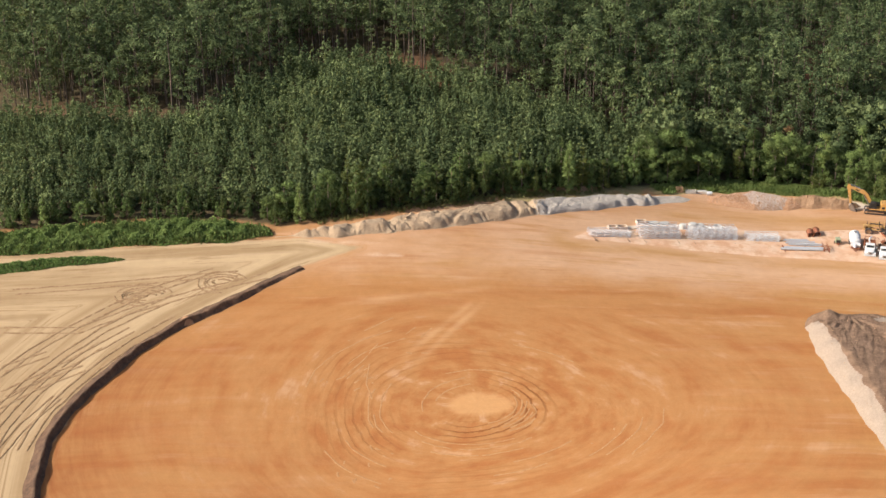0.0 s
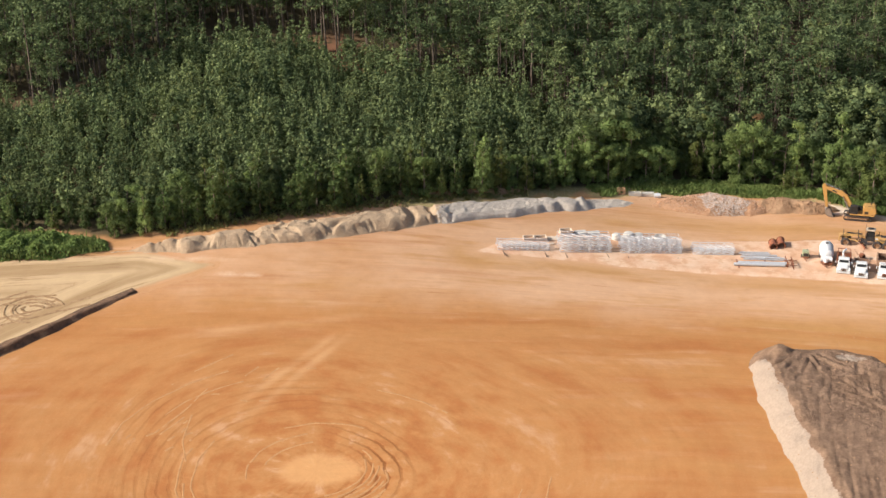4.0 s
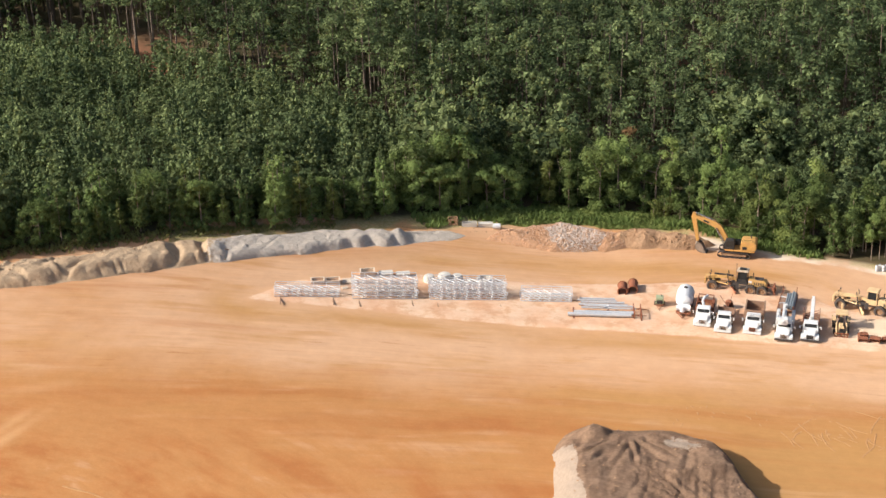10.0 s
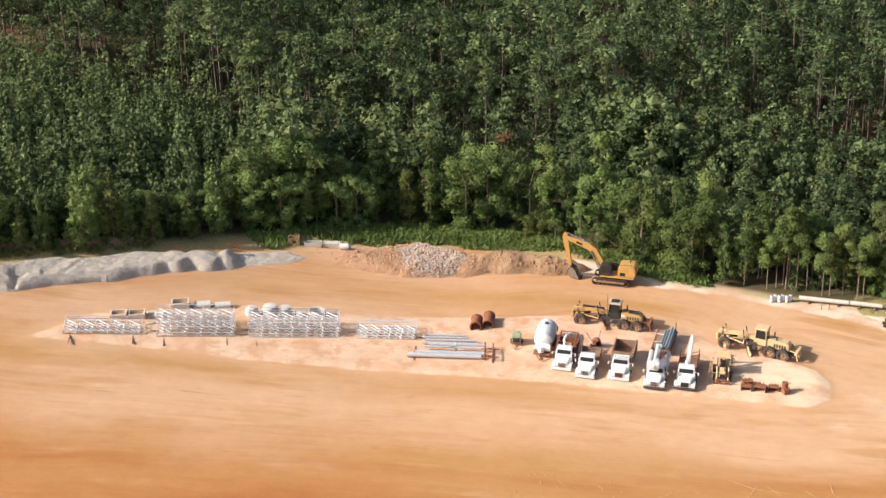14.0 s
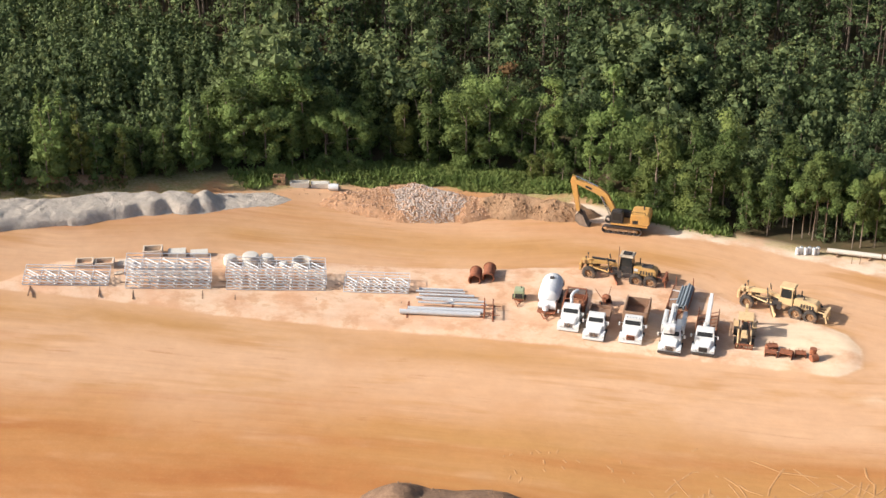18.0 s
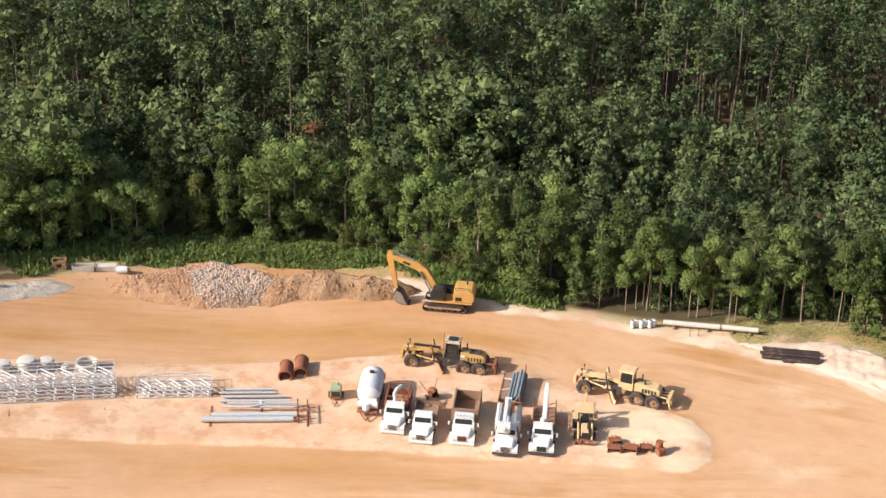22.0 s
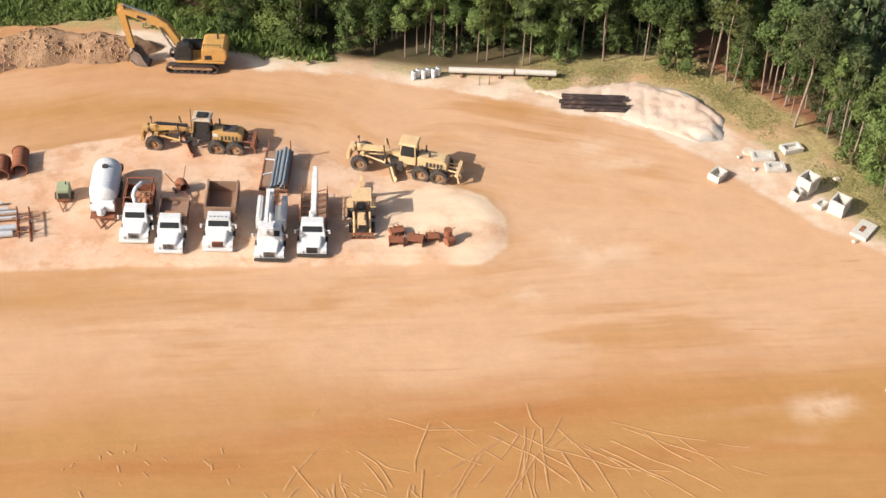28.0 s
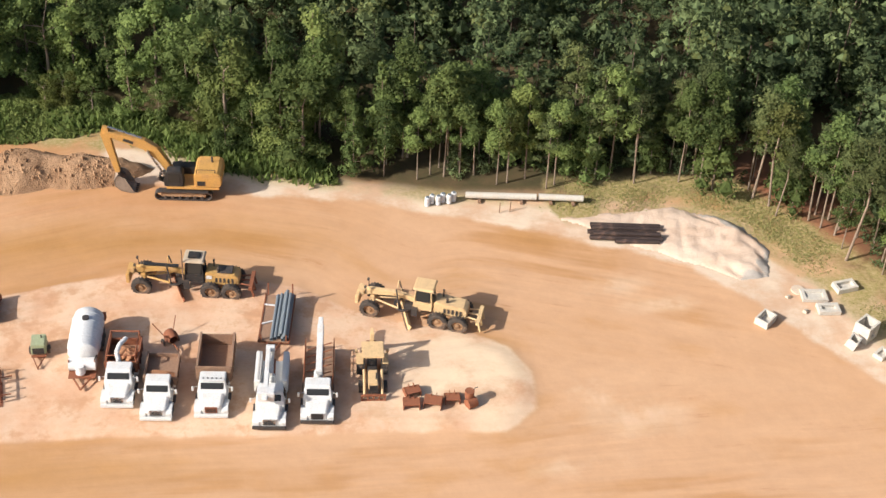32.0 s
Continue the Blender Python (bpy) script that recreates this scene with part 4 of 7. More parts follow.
M_STONE = plain("pale_stone", (0.56, 0.45, 0.37), 0.9, 0, (0.42, 0.26, 0.17), 0.5, 2.0, 0.03, island=0.4)
M_STONE_RED = plain("red_stone", (0.52, 0.32, 0.20), 0.9, 0, (0.40, 0.22, 0.13), 0.5, 2.0, 0.03, island=0.35)
STONES = [[stone_mesh(stone_rng) for _ in range(5)] for _ in range(2)]
for row, mat_ in zip(STONES, (M_STONE, M_STONE_RED)):
    for me_ in row:
        me_.materials.append(mat_)


def scatter_stones():
    hit = top_of(rubble)
    white = [(-7.2, 190.2), (-4.6, 192.6), (-0.6, 192.2), (1.4, 188), (0.2, 185.2), (-4.6, 184.4), (-6.2, 187)]
    for count, poly, which, low, high in ((205, white, 0, 0.22, 0.42), (95, ROCKS, 1, 0.22, 0.45)):
        n = 0
        while n < count:
            x, y = stone_rng.uniform(-16, 9), stone_rng.uniform(184, 195)
            if float(inside(x, y, poly)) < 0.1 or (which == 1 and x > 4):
                continue
            s = stone_rng.uniform(low, high)
            ob = new("stone", STONES[which][int(stone_rng.integers(5))])
            ob.parent = rubble
            ob.matrix_basis = pose(x, y, hit(x, y) + 0.12 * s, stone_rng.uniform(0, 360), stone_rng.uniform(0, 360), stone_rng.uniform(0, 360)) @ Matrix.Diagonal((s, s, s, 1))
            n += 1


scatter_stones()


def loose_stones():
    """Clods, crush and stones lying about on the piles, the verge and the spoil bank."""
    form = np.array([(-1, 0, 0), (0, -1, 0), (1, 0, 0), (0, 1, 0), (0.1, 0, 0.9), (0, 0.1, -0.6)])
    sides = np.array([(0, 1, 4), (1, 2, 4), (2, 3, 4), (3, 0, 4), (1, 0, 5), (2, 1, 5), (3, 2, 5), (0, 3, 5)])

    def strew(name, label, material, spots):
        co = np.concatenate([form * size * stone_rng.uniform(0.5, 1.2, (6, 1)) + (x, y, z) for x, y, z, size in spots])
        tris = np.concatenate([sides + 6 * k for k in range(len(spots))])
        me = raw_mesh(name, co, tris, smooth=False)
        me.materials.append(material)
        tagged(new(name, me), label, "stones", kind="stuff")

    def over(hit, count, box_, test, low, high):
        out = []
        for _ in range(count):
            x, y = stone_rng.uniform(box_[0], box_[2]), stone_rng.uniform(box_[1], box_[3])
            if test(x, y):
                out.append((x, y, hit(x, y) + 0.02, stone_rng.uniform(low, high)))
        return out

    on_heap = top_of(rubble)
    white = [(-7.4, 190.4), (-4.6, 193.0), (-0.4, 192.6), (1.8, 188), (0.4, 184.9), (-4.8, 184.1), (-6.6, 187)]
    clods = over(top_of(stockpile), 260, (-6, 95, 14, 135), lambda x, y: float(inside(x, y, STOCKPILE)) > -1.0, 0.05, 0.2)
    clods += over(top_of(fill), 1100, (0, 185.5, 18, 191.6), lambda x, y: float(inside(x, y, DUST)) > -0.2 and float(lumpy(x, y, 1.3, 2.0)) > 0.0, 0.05, 0.22)
    clods += over(top_of(spoil), 700, (-105, 153, -50, 178), lambda x, y: float(inside(x, y, SPOIL)) > 0.2 and float(lumpy(x, y, 2.6, 4.0)) > 0.1, 0.05, 0.2)
    for _ in range(520):
        x, y, nx, ny = line_point(TREELINE, stone_rng.uniform(255, 470))
        d = stone_rng.uniform(-7, 0)
        x, y = x + nx * d, y + ny * d
        if float(inside(x, y, SPOIL)) < 0 and float(inside(x, y, ROCKS)) < 0 and x < 12:
            clods.append((x, y, gz(x, y) + 0.03, stone_rng.uniform(0.04, 0.16)))
    strew("clods", "loose clods and stones strewn over pile and verge", M_TANDIRT, clods)
    strew("red_crush", "broken reddish rock over the rubble heap", M_STONE_RED, over(on_heap, 3600, (-16.5, 184, 6, 195), lambda x, y: float(inside(x, y, ROCKS)) > 0.0, 0.04, 0.16))
    strew("pale_crush", "pale broken stone in a patch on the rubble heap", M_STONE, over(on_heap, 3400, (-7.6, 184, 2, 193), lambda x, y: float(inside(x, y, white)) > 0.4 * float(lumpy(x, y, 0.9)), 0.06, 0.18))
    strew("red_lumps", "loose lumps of red clay below the trees", M_STONE_RED, over(lambda x, y: gz(x, y) + 0.5, 900, (-62, 176, -37, 189), lambda x, y: float(inside(x, y, RED_BANK)) > 0.0, 0.08, 0.26))


loose_stones()


def verge(name, spots, low, high, per, material, label, category, spread=0.5, width=0.10, droop=0.6):
    """Upright blades and leafy stalks in tufts, joined: points and triangles."""
    r = np.random.default_rng(len(spots) + 3)
    foot = np.repeat(np.array(spots), per, axis=0)
    k = len(foot)
    foot = foot + np.concatenate([r.normal(0, spread, (k, 2)), np.zeros((k, 1))], 1)
    h = r.uniform(low, high, k)[:, None]
    lean = np.concatenate([r.normal(0, droop, (k, 2)), np.ones((k, 1))], 1) * h
    a = r.uniform(0, np.pi, k)
    side = np.stack([np.cos(a), np.sin(a), np.zeros(k)], 1) * (width * r.uniform(0.6, 1.5, k))[:, None]
    co = np.stack([foot - side * 0.5, foot + side * 0.5, foot + lean * 0.55 + side, foot + lean, foot + lean * 0.55 - side], 1).reshape(-1, 3)
    i = np.arange(k)[:, None] * 5
    tris = np.concatenate([i + (0, 1, 2), i + (0, 2, 4), i + (4, 2, 3)], 1).reshape(-1, 3)
    me = raw_mesh(name, co, tris, smooth=False)
    me.materials.append(material)
    return tagged(new(name, me), label, category, kind="stuff")


def verge_spots(test, count, box_, seed):
    r = np.random.default_rng(seed)
    x, y = r.uniform(box_[0], box_[2], count), r.uniform(box_[1], box_[3], count)
    ok = test(x, y)
    x, y = x[ok], y[ok]
    return np.stack([x, y, land(x, y)], 1)


def belt(lo, hi, x0, x1):
    """Within lo to hi metres in front of (negative) or behind the tree line, between two x."""
    def f(x, y):
        d = inside(x, y, WOODS)
        clear = (inside(x, y, ROCKS) < -0.3) & (inside(x, y, SPOIL) < -0.3) & (inside(x, y, DUST) < -0.3) & (np.hypot((x + 17.5) / 1.6, y - 191.3) > 3.0) & ((d > -1.6) | (x < 10) | (x > 45))
        return (d > lo) & (d < hi) & (x > x0) & (x < x1) & clear & (lumpy(x, y, 3.0, 2.0) > -0.45)
    return f


verge("verge_grass", verge_spots(belt(-3.0, 0.6, 49, 95), 12000, (28, 135, 96, 186), 2), 0.05, 0.13, 30, M_GRASS, "rough grass verge between sand and woods", "grass", 0.6, 0.045, 1.0)
verge("edge_grass", verge_spots(belt(-1.5, 1.5, -104, -38), 6000, (-110, 154, -36, 192), 3), 0.25, 0.8, 7, M_GRASS, "patchy grass under the wood's edge", "grass", 0.35, 0.12)
BUSH_BAND = [(-175, 143.5), (-157, 146.4), (-146, 148), (-136, 150), (-125, 151.2), (-114, 152), (-105.6, 154.8), (-107, 157.6), (-116, 159.5), (-127, 160), (-138.5, 158.6), (-160, 154), (-175, 153)]
BUSH_STRIP = [(-175, 135), (-155.3, 140.3), (-143.3, 143.2), (-131.5, 145.7), (-142, 146.4), (-156.3, 143.6), (-175, 140)]


def thicket(name, poly, tall, label, keep_off=False, material=M_BUSH):
    """A dense belt of shrubs and tall weeds: leaf sprays over uneven mounds."""
    r = np.random.default_rng(len(poly))
    px, py = [p[0] for p in poly], [p[1] for p in poly]
    n = int((max(px) - min(px)) * (max(py) - min(py)) * 55)
    x, y = r.uniform(min(px), max(px), n), r.uniform(min(py), max(py), n)
    d = inside(x, y, poly) + (1.3 if keep_off else 0.5) * lumpy(x, y, 2.0, 4.0)
    ok = d > 0
    if keep_off:
        ok &= (inside(x, y, ROCKS) < -0.2) & (inside(x, y, SPOIL) < -0.2) & (inside(x, y, DUST) < -0.2) & (np.hypot(x + 17, y - 192.5) > 4.5)
    x, y, d = x[ok], y[ok], d[ok]
    top = tall * np.clip(d / (2.6 if keep_off else 1.2), 0.12, 1) * (0.72 + 0.55 * lumpy(x, y, 0.9, 2.0) + 0.35 * lumpy(x, y, 4.0, 7.0))
    if keep_off:
        top = top * np.where(x > 14, 0.6, 1.0)
    z = land(x, y) + np.maximum(top, 0.15) * r.uniform(0.25, 1.0, len(x)) ** 0.5
    c = np.stack([x, y, z], 1)
    out = np.stack([r.normal(0, 0.5, len(x)), r.normal(-0.2, 0.5, len(x)), np.ones(len(x)) * 0.5], 1)
    co, quads = leaf_quads(c, out, 0.26, r)
    me = raw_mesh(name, co, quads, smooth=False)
    me.materials.append(material)
    return tagged(new(name, me), label, "shrubs", kind="stuff")


WEED_BELT = [(x, y) for x, y in TREELINE if -26 < x < 38]
WEED_BELT = [(x + 1.6, y - (4.6 if x < 12 else 2.4)) for x, y in WEED_BELT] + [(x, y + 3.2) for x, y in reversed(WEED_BELT)]
verge("tall_weeds", verge_spots(belt(-3.4, 1.0, -27, 32), 6000, (-42, 178, 36, 202), 5), 0.35, 1.05, 9, M_STALK, "tall green weeds and seedlings at the foot of the trees", "weeds", 0.45, 0.13, 0.28)
thicket("weeds", WEED_BELT, 0.8, "tall green weeds along the foot of the trees", True, M_WEED)
thicket("thicket", BUSH_BAND, 1.7, "dense belt of bright green shrubs below the woods")
verge("band_stalks", verge_spots(lambda x, y: inside(x, y, BUSH_BAND) > 0.3, 2000, (-175, 143, -105, 160), 8), 0.8, 1.7, 6, M_STALK, "leafy stalks standing out of the green shrubs", "weeds", 0.5, 0.12, 0.25)
thicket("weed_strip", BUSH_STRIP, 0.9, "low strip of green weeds beside the track")


# ---- building blocks of machines ----
def box(bm, c, s, rot=None, top=None):
    """A box by centre and size; top: scale of its upper face in x and y."""
    m = Matrix.Translation(c) @ (Euler([radians(a) for a in rot]).to_matrix().to_4x4() if rot else Matrix())
    vs = []
    for z in (-0.5, 0.5):
        kx, ky = top if (top and z > 0) else (1, 1)
        for x, y in ((-0.5, -0.5), (0.5, -0.5), (0.5, 0.5), (-0.5, 0.5)):
            vs.append(bm.verts.new(m @ Vector((x * s[0] * kx, y * s[1] * ky, z * s[2]))))
    for f in ((3, 2, 1, 0), (4, 5, 6, 7), (0, 1, 5, 4), (1, 2, 6, 5), (2, 3, 7, 6), (3, 0, 4, 7)):
        bm.faces.new([vs[i] for i in f])
    return bm


def rod(bm, a, b, r0, r1=None, n=10, caps=True):
    a, b = Vector(a), Vector(b)
    q = (b - a).to_track_quat("Z", "Y").to_matrix()
    rings = []
    for p, r in ((a, r0), (b, r0 if r1 is None else r1)):
        rings.append([bm.verts.new(p + q @ Vector((r * math.cos(2 * math.pi * k / n), r * math.sin(2 * math.pi * k / n), 0))) for k in range(n)])
    for k in range(n):
        bm.faces.new((rings[0][k], rings[0][(k + 1) % n], rings[1][(k + 1) % n], rings[1][k]))
    if caps:
        bm.faces.new(rings[0][::-1])
        bm.faces.new(rings[1])
    return bm


def lathe(bm, prof, n=20, origin=(0, 0, 0), axis="Z", closed=False):
    """Turns a profile of (radius, height) round an axis."""
    o = Vector(origin)
    rings = []
    for r, h in prof:
        ring = []
        for k in range(n):
            a = 2 * math.pi * k / n
            p = (r * math.cos(a), r * math.sin(a), h)
            ring.append(bm.verts.new(o + Vector({"Z": p, "Y": (p[0], -p[2], p[1]), "X": (p[2], p[0], p[1])}[axis])))
        rings.append(ring)
    pairs = list(zip(rings, rings[1:])) + ([(rings[-1], rings[0])] if closed else [])
    for u, v in pairs:
        for k in range(n):
            bm.faces.new((u[k], u[(k + 1) % n], v[(k + 1) % n], v[k]))
    return bm


def prism(bm, pts, a, b, axis="Y"):
    """An outline in the plane across axis, drawn from a to b. pts are (x, z) for Y and (y, z) for X."""
    def at(p, t):
        return Vector((p[0], t, p[1])) if axis == "Y" else Vector((t, p[0], p[1]))
    one, two = [bm.verts.new(at(p, a)) for p in pts], [bm.verts.new(at(p, b)) for p in pts]
    bm.faces.new(one)
    bm.faces.new(two[::-1])
    for k in range(len(pts)):
        j = (k + 1) % len(pts)
        bm.faces.new((one[j], one[k], two[k], two[j]))
    return bm


def bent(bm, pts, r, n=8):
    for a, b in zip(pts, pts[1:]):
        rod(bm, a, b, r, None, n)
    return bm


def part(name, bm, material, parent, label="", bevel=0.0, smooth=False):
    bmesh.ops.recalc_face_normals(bm, faces=bm.faces)
    if bevel:
        sharp = [e for e in bm.edges if len(e.link_faces) == 2 and e.calc_face_angle(0) > 0.6]
        bmesh.ops.bevel(bm, geom=sharp, offset=bevel, segments=2, affect="EDGES", clamp_overlap=True)
    me = bpy.data.meshes.new(name)
    bm.to_mesh(me)
    bm.free()
    if smooth:
        for p in me.polygons:
            p.use_smooth = len(p.vertices) == 4
        me.set_sharp_from_angle(angle=radians(38))
    me.materials.append(material)
    ob = new(name, me)
    ob.parent = parent
    return tagged(ob, label)


def B():
    return bmesh.new()


def again(ob, m, parent=None):
    """The same part once more, at m under its parent."""
    c = copy_thing(ob, m)
    if parent:
        c.parent = parent
    return c


M_WHITE = plain("white_paint", (0.66, 0.655, 0.63), 0.35, 0, (0.56, 0.42, 0.30), 0.35, 1.2, 0.0)
M_CHALK = plain("white_tank", (0.64, 0.64, 0.63), 0.55, 0, (0.60, 0.50, 0.42), 0.35, 1.0, 0.01)
M_YELLOW = plain("plant_yellow", (0.53, 0.310, 0.100), 0.6, 0, (0.52, 0.315, 0.16), 0.8, 1.3, 0.0)
M_FADED = plain("faded_yellow", (0.66, 0.455, 0.235), 0.6, 0, (0.50, 0.33, 0.19), 0.6, 1.3, 0.01)
M_EXC = plain("excavator_yellow", (0.55, 0.300, 0.085), 0.5, 0, (0.42, 0.24, 0.11), 0.6, 1.0, 0.0)
M_BLACK = plain("black_trim", (0.022, 0.022, 0.022), 0.55, 0, (0.14, 0.09, 0.06), 0.35, 2.0, 0.0)
M_DARK = plain("dark_steel", (0.07, 0.06, 0.055), 0.6, 0.3, (0.22, 0.13, 0.08), 0.5, 2.0, 0.01)
M_TYRE = plain("tyre_rubber", (0.055, 0.045, 0.038), 0.85, 0, (0.30, 0.19, 0.12), 0.8, 1.5, 0.01)
M_RUST = plain("rusted_steel", (0.27, 0.095, 0.045), 0.85, 0.1, (0.12, 0.055, 0.035), 0.6, 2.0, 0.02)
M_RUSTBED = plain("rusty_bed", (0.30, 0.18, 0.115), 0.8, 0.1, (0.42, 0.26, 0.15), 0.6, 1.0, 0.02)
M_STEEL = plain("galvanised_steel", (0.60, 0.60, 0.61), 0.5, 0.12, (0.52, 0.42, 0.34), 0.3, 2.0, 0.0)
M_PIPE = plain("coated_pipe", (0.52, 0.53, 0.54), 0.5, 0.2, (0.45, 0.34, 0.26), 0.3, 1.5, 0.0)
M_BLUEPIPE = plain("blue_grey_pipe", (0.17, 0.20, 0.22), 0.5, 0.1, (0.30, 0.24, 0.19), 0.3, 1.5, 0.0)
M_CONC = plain("precast_concrete", (0.62, 0.50, 0.38), 0.9, 0, (0.46, 0.33, 0.22), 0.4, 1.5, 0.02)
M_CONCW = plain("pale_concrete", (0.56, 0.52, 0.45), 0.85, 0, (0.55, 0.42, 0.30), 0.35, 1.3, 0.02)
M_TIMBER = plain("dunnage_timber", (0.27, 0.165, 0.10), 0.9, 0, (0.10, 0.065, 0.045), 0.5, 2.5, 0.02)
M_GREEN = plain("faded_green", (0.33, 0.37, 0.22), 0.6, 0, (0.35, 0.27, 0.18), 0.4, 1.5, 0.0)
M_CHROME = plain("dull_chrome", (0.55, 0.55, 0.55), 0.25, 0.9, (0.35, 0.3, 0.25), 0.3, 2.0, 0.0)
M_LAMP = plain("lamp_lens", (0.75, 0.75, 0.72), 0.15, 0, (0.5, 0.45, 0.4), 0.2, 3.0, 0.0)
M_SOILBED = plain("bed_soil", (0.42, 0.20, 0.10), 0.95, 0, (0.30, 0.15, 0.08), 0.5, 2.0, 0.05)


def glass_material():
    m, n, l, p = nodes_of("cab_glass")
    p.inputs["Base Color"].default_value = (0.030, 0.030, 0.028, 1)
    p.inputs["Roughness"].default_value = 0.10
    p.inputs["Specular IOR Level"].default_value = 0.4
    return m


M_GLASS = glass_material()


def wheel(parent, x, y, z, r, w, axis="X", rim=M_WHITE, lugs=0):
    """A tyre with its rim and hub, on an axle along x or y; the open face looks outwards."""
    out = 1 if (x if axis == "X" else y) >= 0 else -1
    t = lathe(B(), [(r * 0.60, -w / 2), (r * 0.90, -w / 2), (r, -w * 0.34), (r, w * 0.34), (r * 0.90, w / 2), (r * 0.60, w / 2)], 24, axis=axis, closed=True)
    if lugs:
        for k in range(lugs):
            a = 2 * math.pi * k / lugs
            for sgn in (-1, 1):
                c, s = math.cos(a + 0.08 * sgn), math.sin(a + 0.08 * sgn)
                ctr = (sgn * w * 0.24, r * c, r * s) if axis == "X" else (r * c, sgn * w * 0.24, r * s)
                box(t, ctr, (w * 0.45, 0.07, 0.10) if axis == "X" else (0.07, w * 0.45, 0.10), (math.degrees(a), 0, 0) if axis == "X" else (0, -math.degrees(a), 0))
    wh = part("wheel", t, M_TYRE, parent, smooth=True)
    wh.location = (x, y, z)
    d = lathe(B(), [(r * 0.61, -w * 0.42), (r * 0.56, w * 0.30 * 1), (r * 0.50, w * 0.16), (r * 0.22, w * 0.14), (r * 0.20, w * 0.34), (0.01, w * 0.36)], 20, axis=axis)
    if out < 0:
        for v in d.verts:
            if axis == "X":
                v.co.x = -v.co.x
            else:
                v.co.y = -v.co.y
    elif axis == "Y":
        pass
    if axis == "Y":
        for v in d.verts:
            v.co.y = -v.co.y
    part("rim", d, rim, wh, smooth=True)
    return wh


TRUCK_TURN = -12.0


def truck_cab(e, length=2.9, w=2.25, hood_front=1.36, grille=M_CHROME, bumper=M_WHITE):
    """A bonneted cab facing -y, its bumper at y = 0."""
    hw = w / 2
    b = B()
    prism(b, [(1.38, 0.62), (1.38, 1.66), (1.90, 2.42), (2.05, 2.50), (2.82, 2.50), (2.92, 2.40), (2.92, 0.62)], -hw * 0.88, hw * 0.88, "X")
    for v in b.verts:
        if v.co.z > 2.2:
            v.co.x *= 0.87
    cab = part("cab", b, M_WHITE, e, "white painted cab", 0.05)
    h = B()
    sec = [(0.16, 0.60, hood_front * 0.88, 0.50), (0.30, 0.72, hood_front, 0.50), (0.95, 0.80, hood_front + 0.16, 0.55), (1.42, 0.86, 1.62, 0.6)]
    rings = []
    for y, x, z, low in sec:
        rings.append([h.verts.new(p) for p in ((-x, y, low), (-x, y, z - 0.16), (-x * 0.82, y, z), (x * 0.82, y, z), (x, y, z - 0.16), (x, y, low))])
    for u, v in zip(rings, rings[1:]):
        for k in range(6):
            h.faces.new((u[k], u[(k + 1) % 6], v[(k + 1) % 6], v[k]))
    h.faces.new(rings[0][::-1])
    h.faces.new(rings[-1])
    part("hood", h, M_WHITE, e, "", 0.03)
    for s in (-1, 1):
        f = B()
        prism(f, [(0.12, 0.55), (0.14, 0.95), (0.38, 1.14), (1.05, 1.16), (1.40, 0.95), (1.48, 0.60), (1.36, 0.60), (1.18, 0.90), (0.70, 1.0), (0.36, 0.80), (0.30, 0.52)], s * 0.66, s * hw, "X")
        part("fender", f, M_WHITE, e, "", 0.03)
        part("headlight", box(B(), (s * 0.82, 0.12, 0.86), (0.26, 0.06, 0.18)), M_LAMP, e, "clear headlamp", 0.02)
        part("side_window", box(B(), (s * hw * 0.845, 2.36, 2.00), (0.03, 0.72, 0.48), (0, -s * 14, 0)), M_GLASS, cab, "dark side window")
        mir = B()
        box(mir, (s * (hw + 0.18), 1.62, 1.85), (0.14, 0.10, 0.42))
        rod(mir, (s * hw * 0.85, 1.72, 2.0), (s * (hw + 0.18), 1.62, 1.95), 0.02)
        part("mirror", mir, M_WHITE, e, "", 0.02)
        part("step", box(B(), (s * hw * 0.92, 2.1, 0.52), (0.30, 0.75, 0.10)), M_DARK, e, "", 0.01)
    ws = B()
    box(ws, (0, 1.66, 2.09), (hw * 1.34, 0.03, 0.50), (-34.5, 0, 0))
    for x in (-0.35, 0.3):
        rod(ws, (x, 1.50, 1.90), (x + 0.28, 1.60, 2.06), 0.012, None, 5)
    part("windshield", ws, M_GLASS, cab, "dark windscreen")
    part("rear_window", box(B(), (0, 2.93, 2.08), (1.2, 0.03, 0.40)), M_GLASS, cab)
    g = B()
    box(g, (0, 0.15, hood_front * 0.5 + 0.32), (0.86, 0.08, hood_front * 0.46))
    gr = part("grille", g, grille, e, "", 0.03)
    for k in range(5):
        part("grille_bar", box(B(), (0, 0.10, hood_front * 0.5 + 0.14 + 0.09 * k), (0.74, 0.03, 0.03)), M_BLACK, gr)
    part("bumper", box(B(), (0, 0.02, 0.52), (w, 0.20, 0.28)), bumper, e, "", 0.04)
    return cab


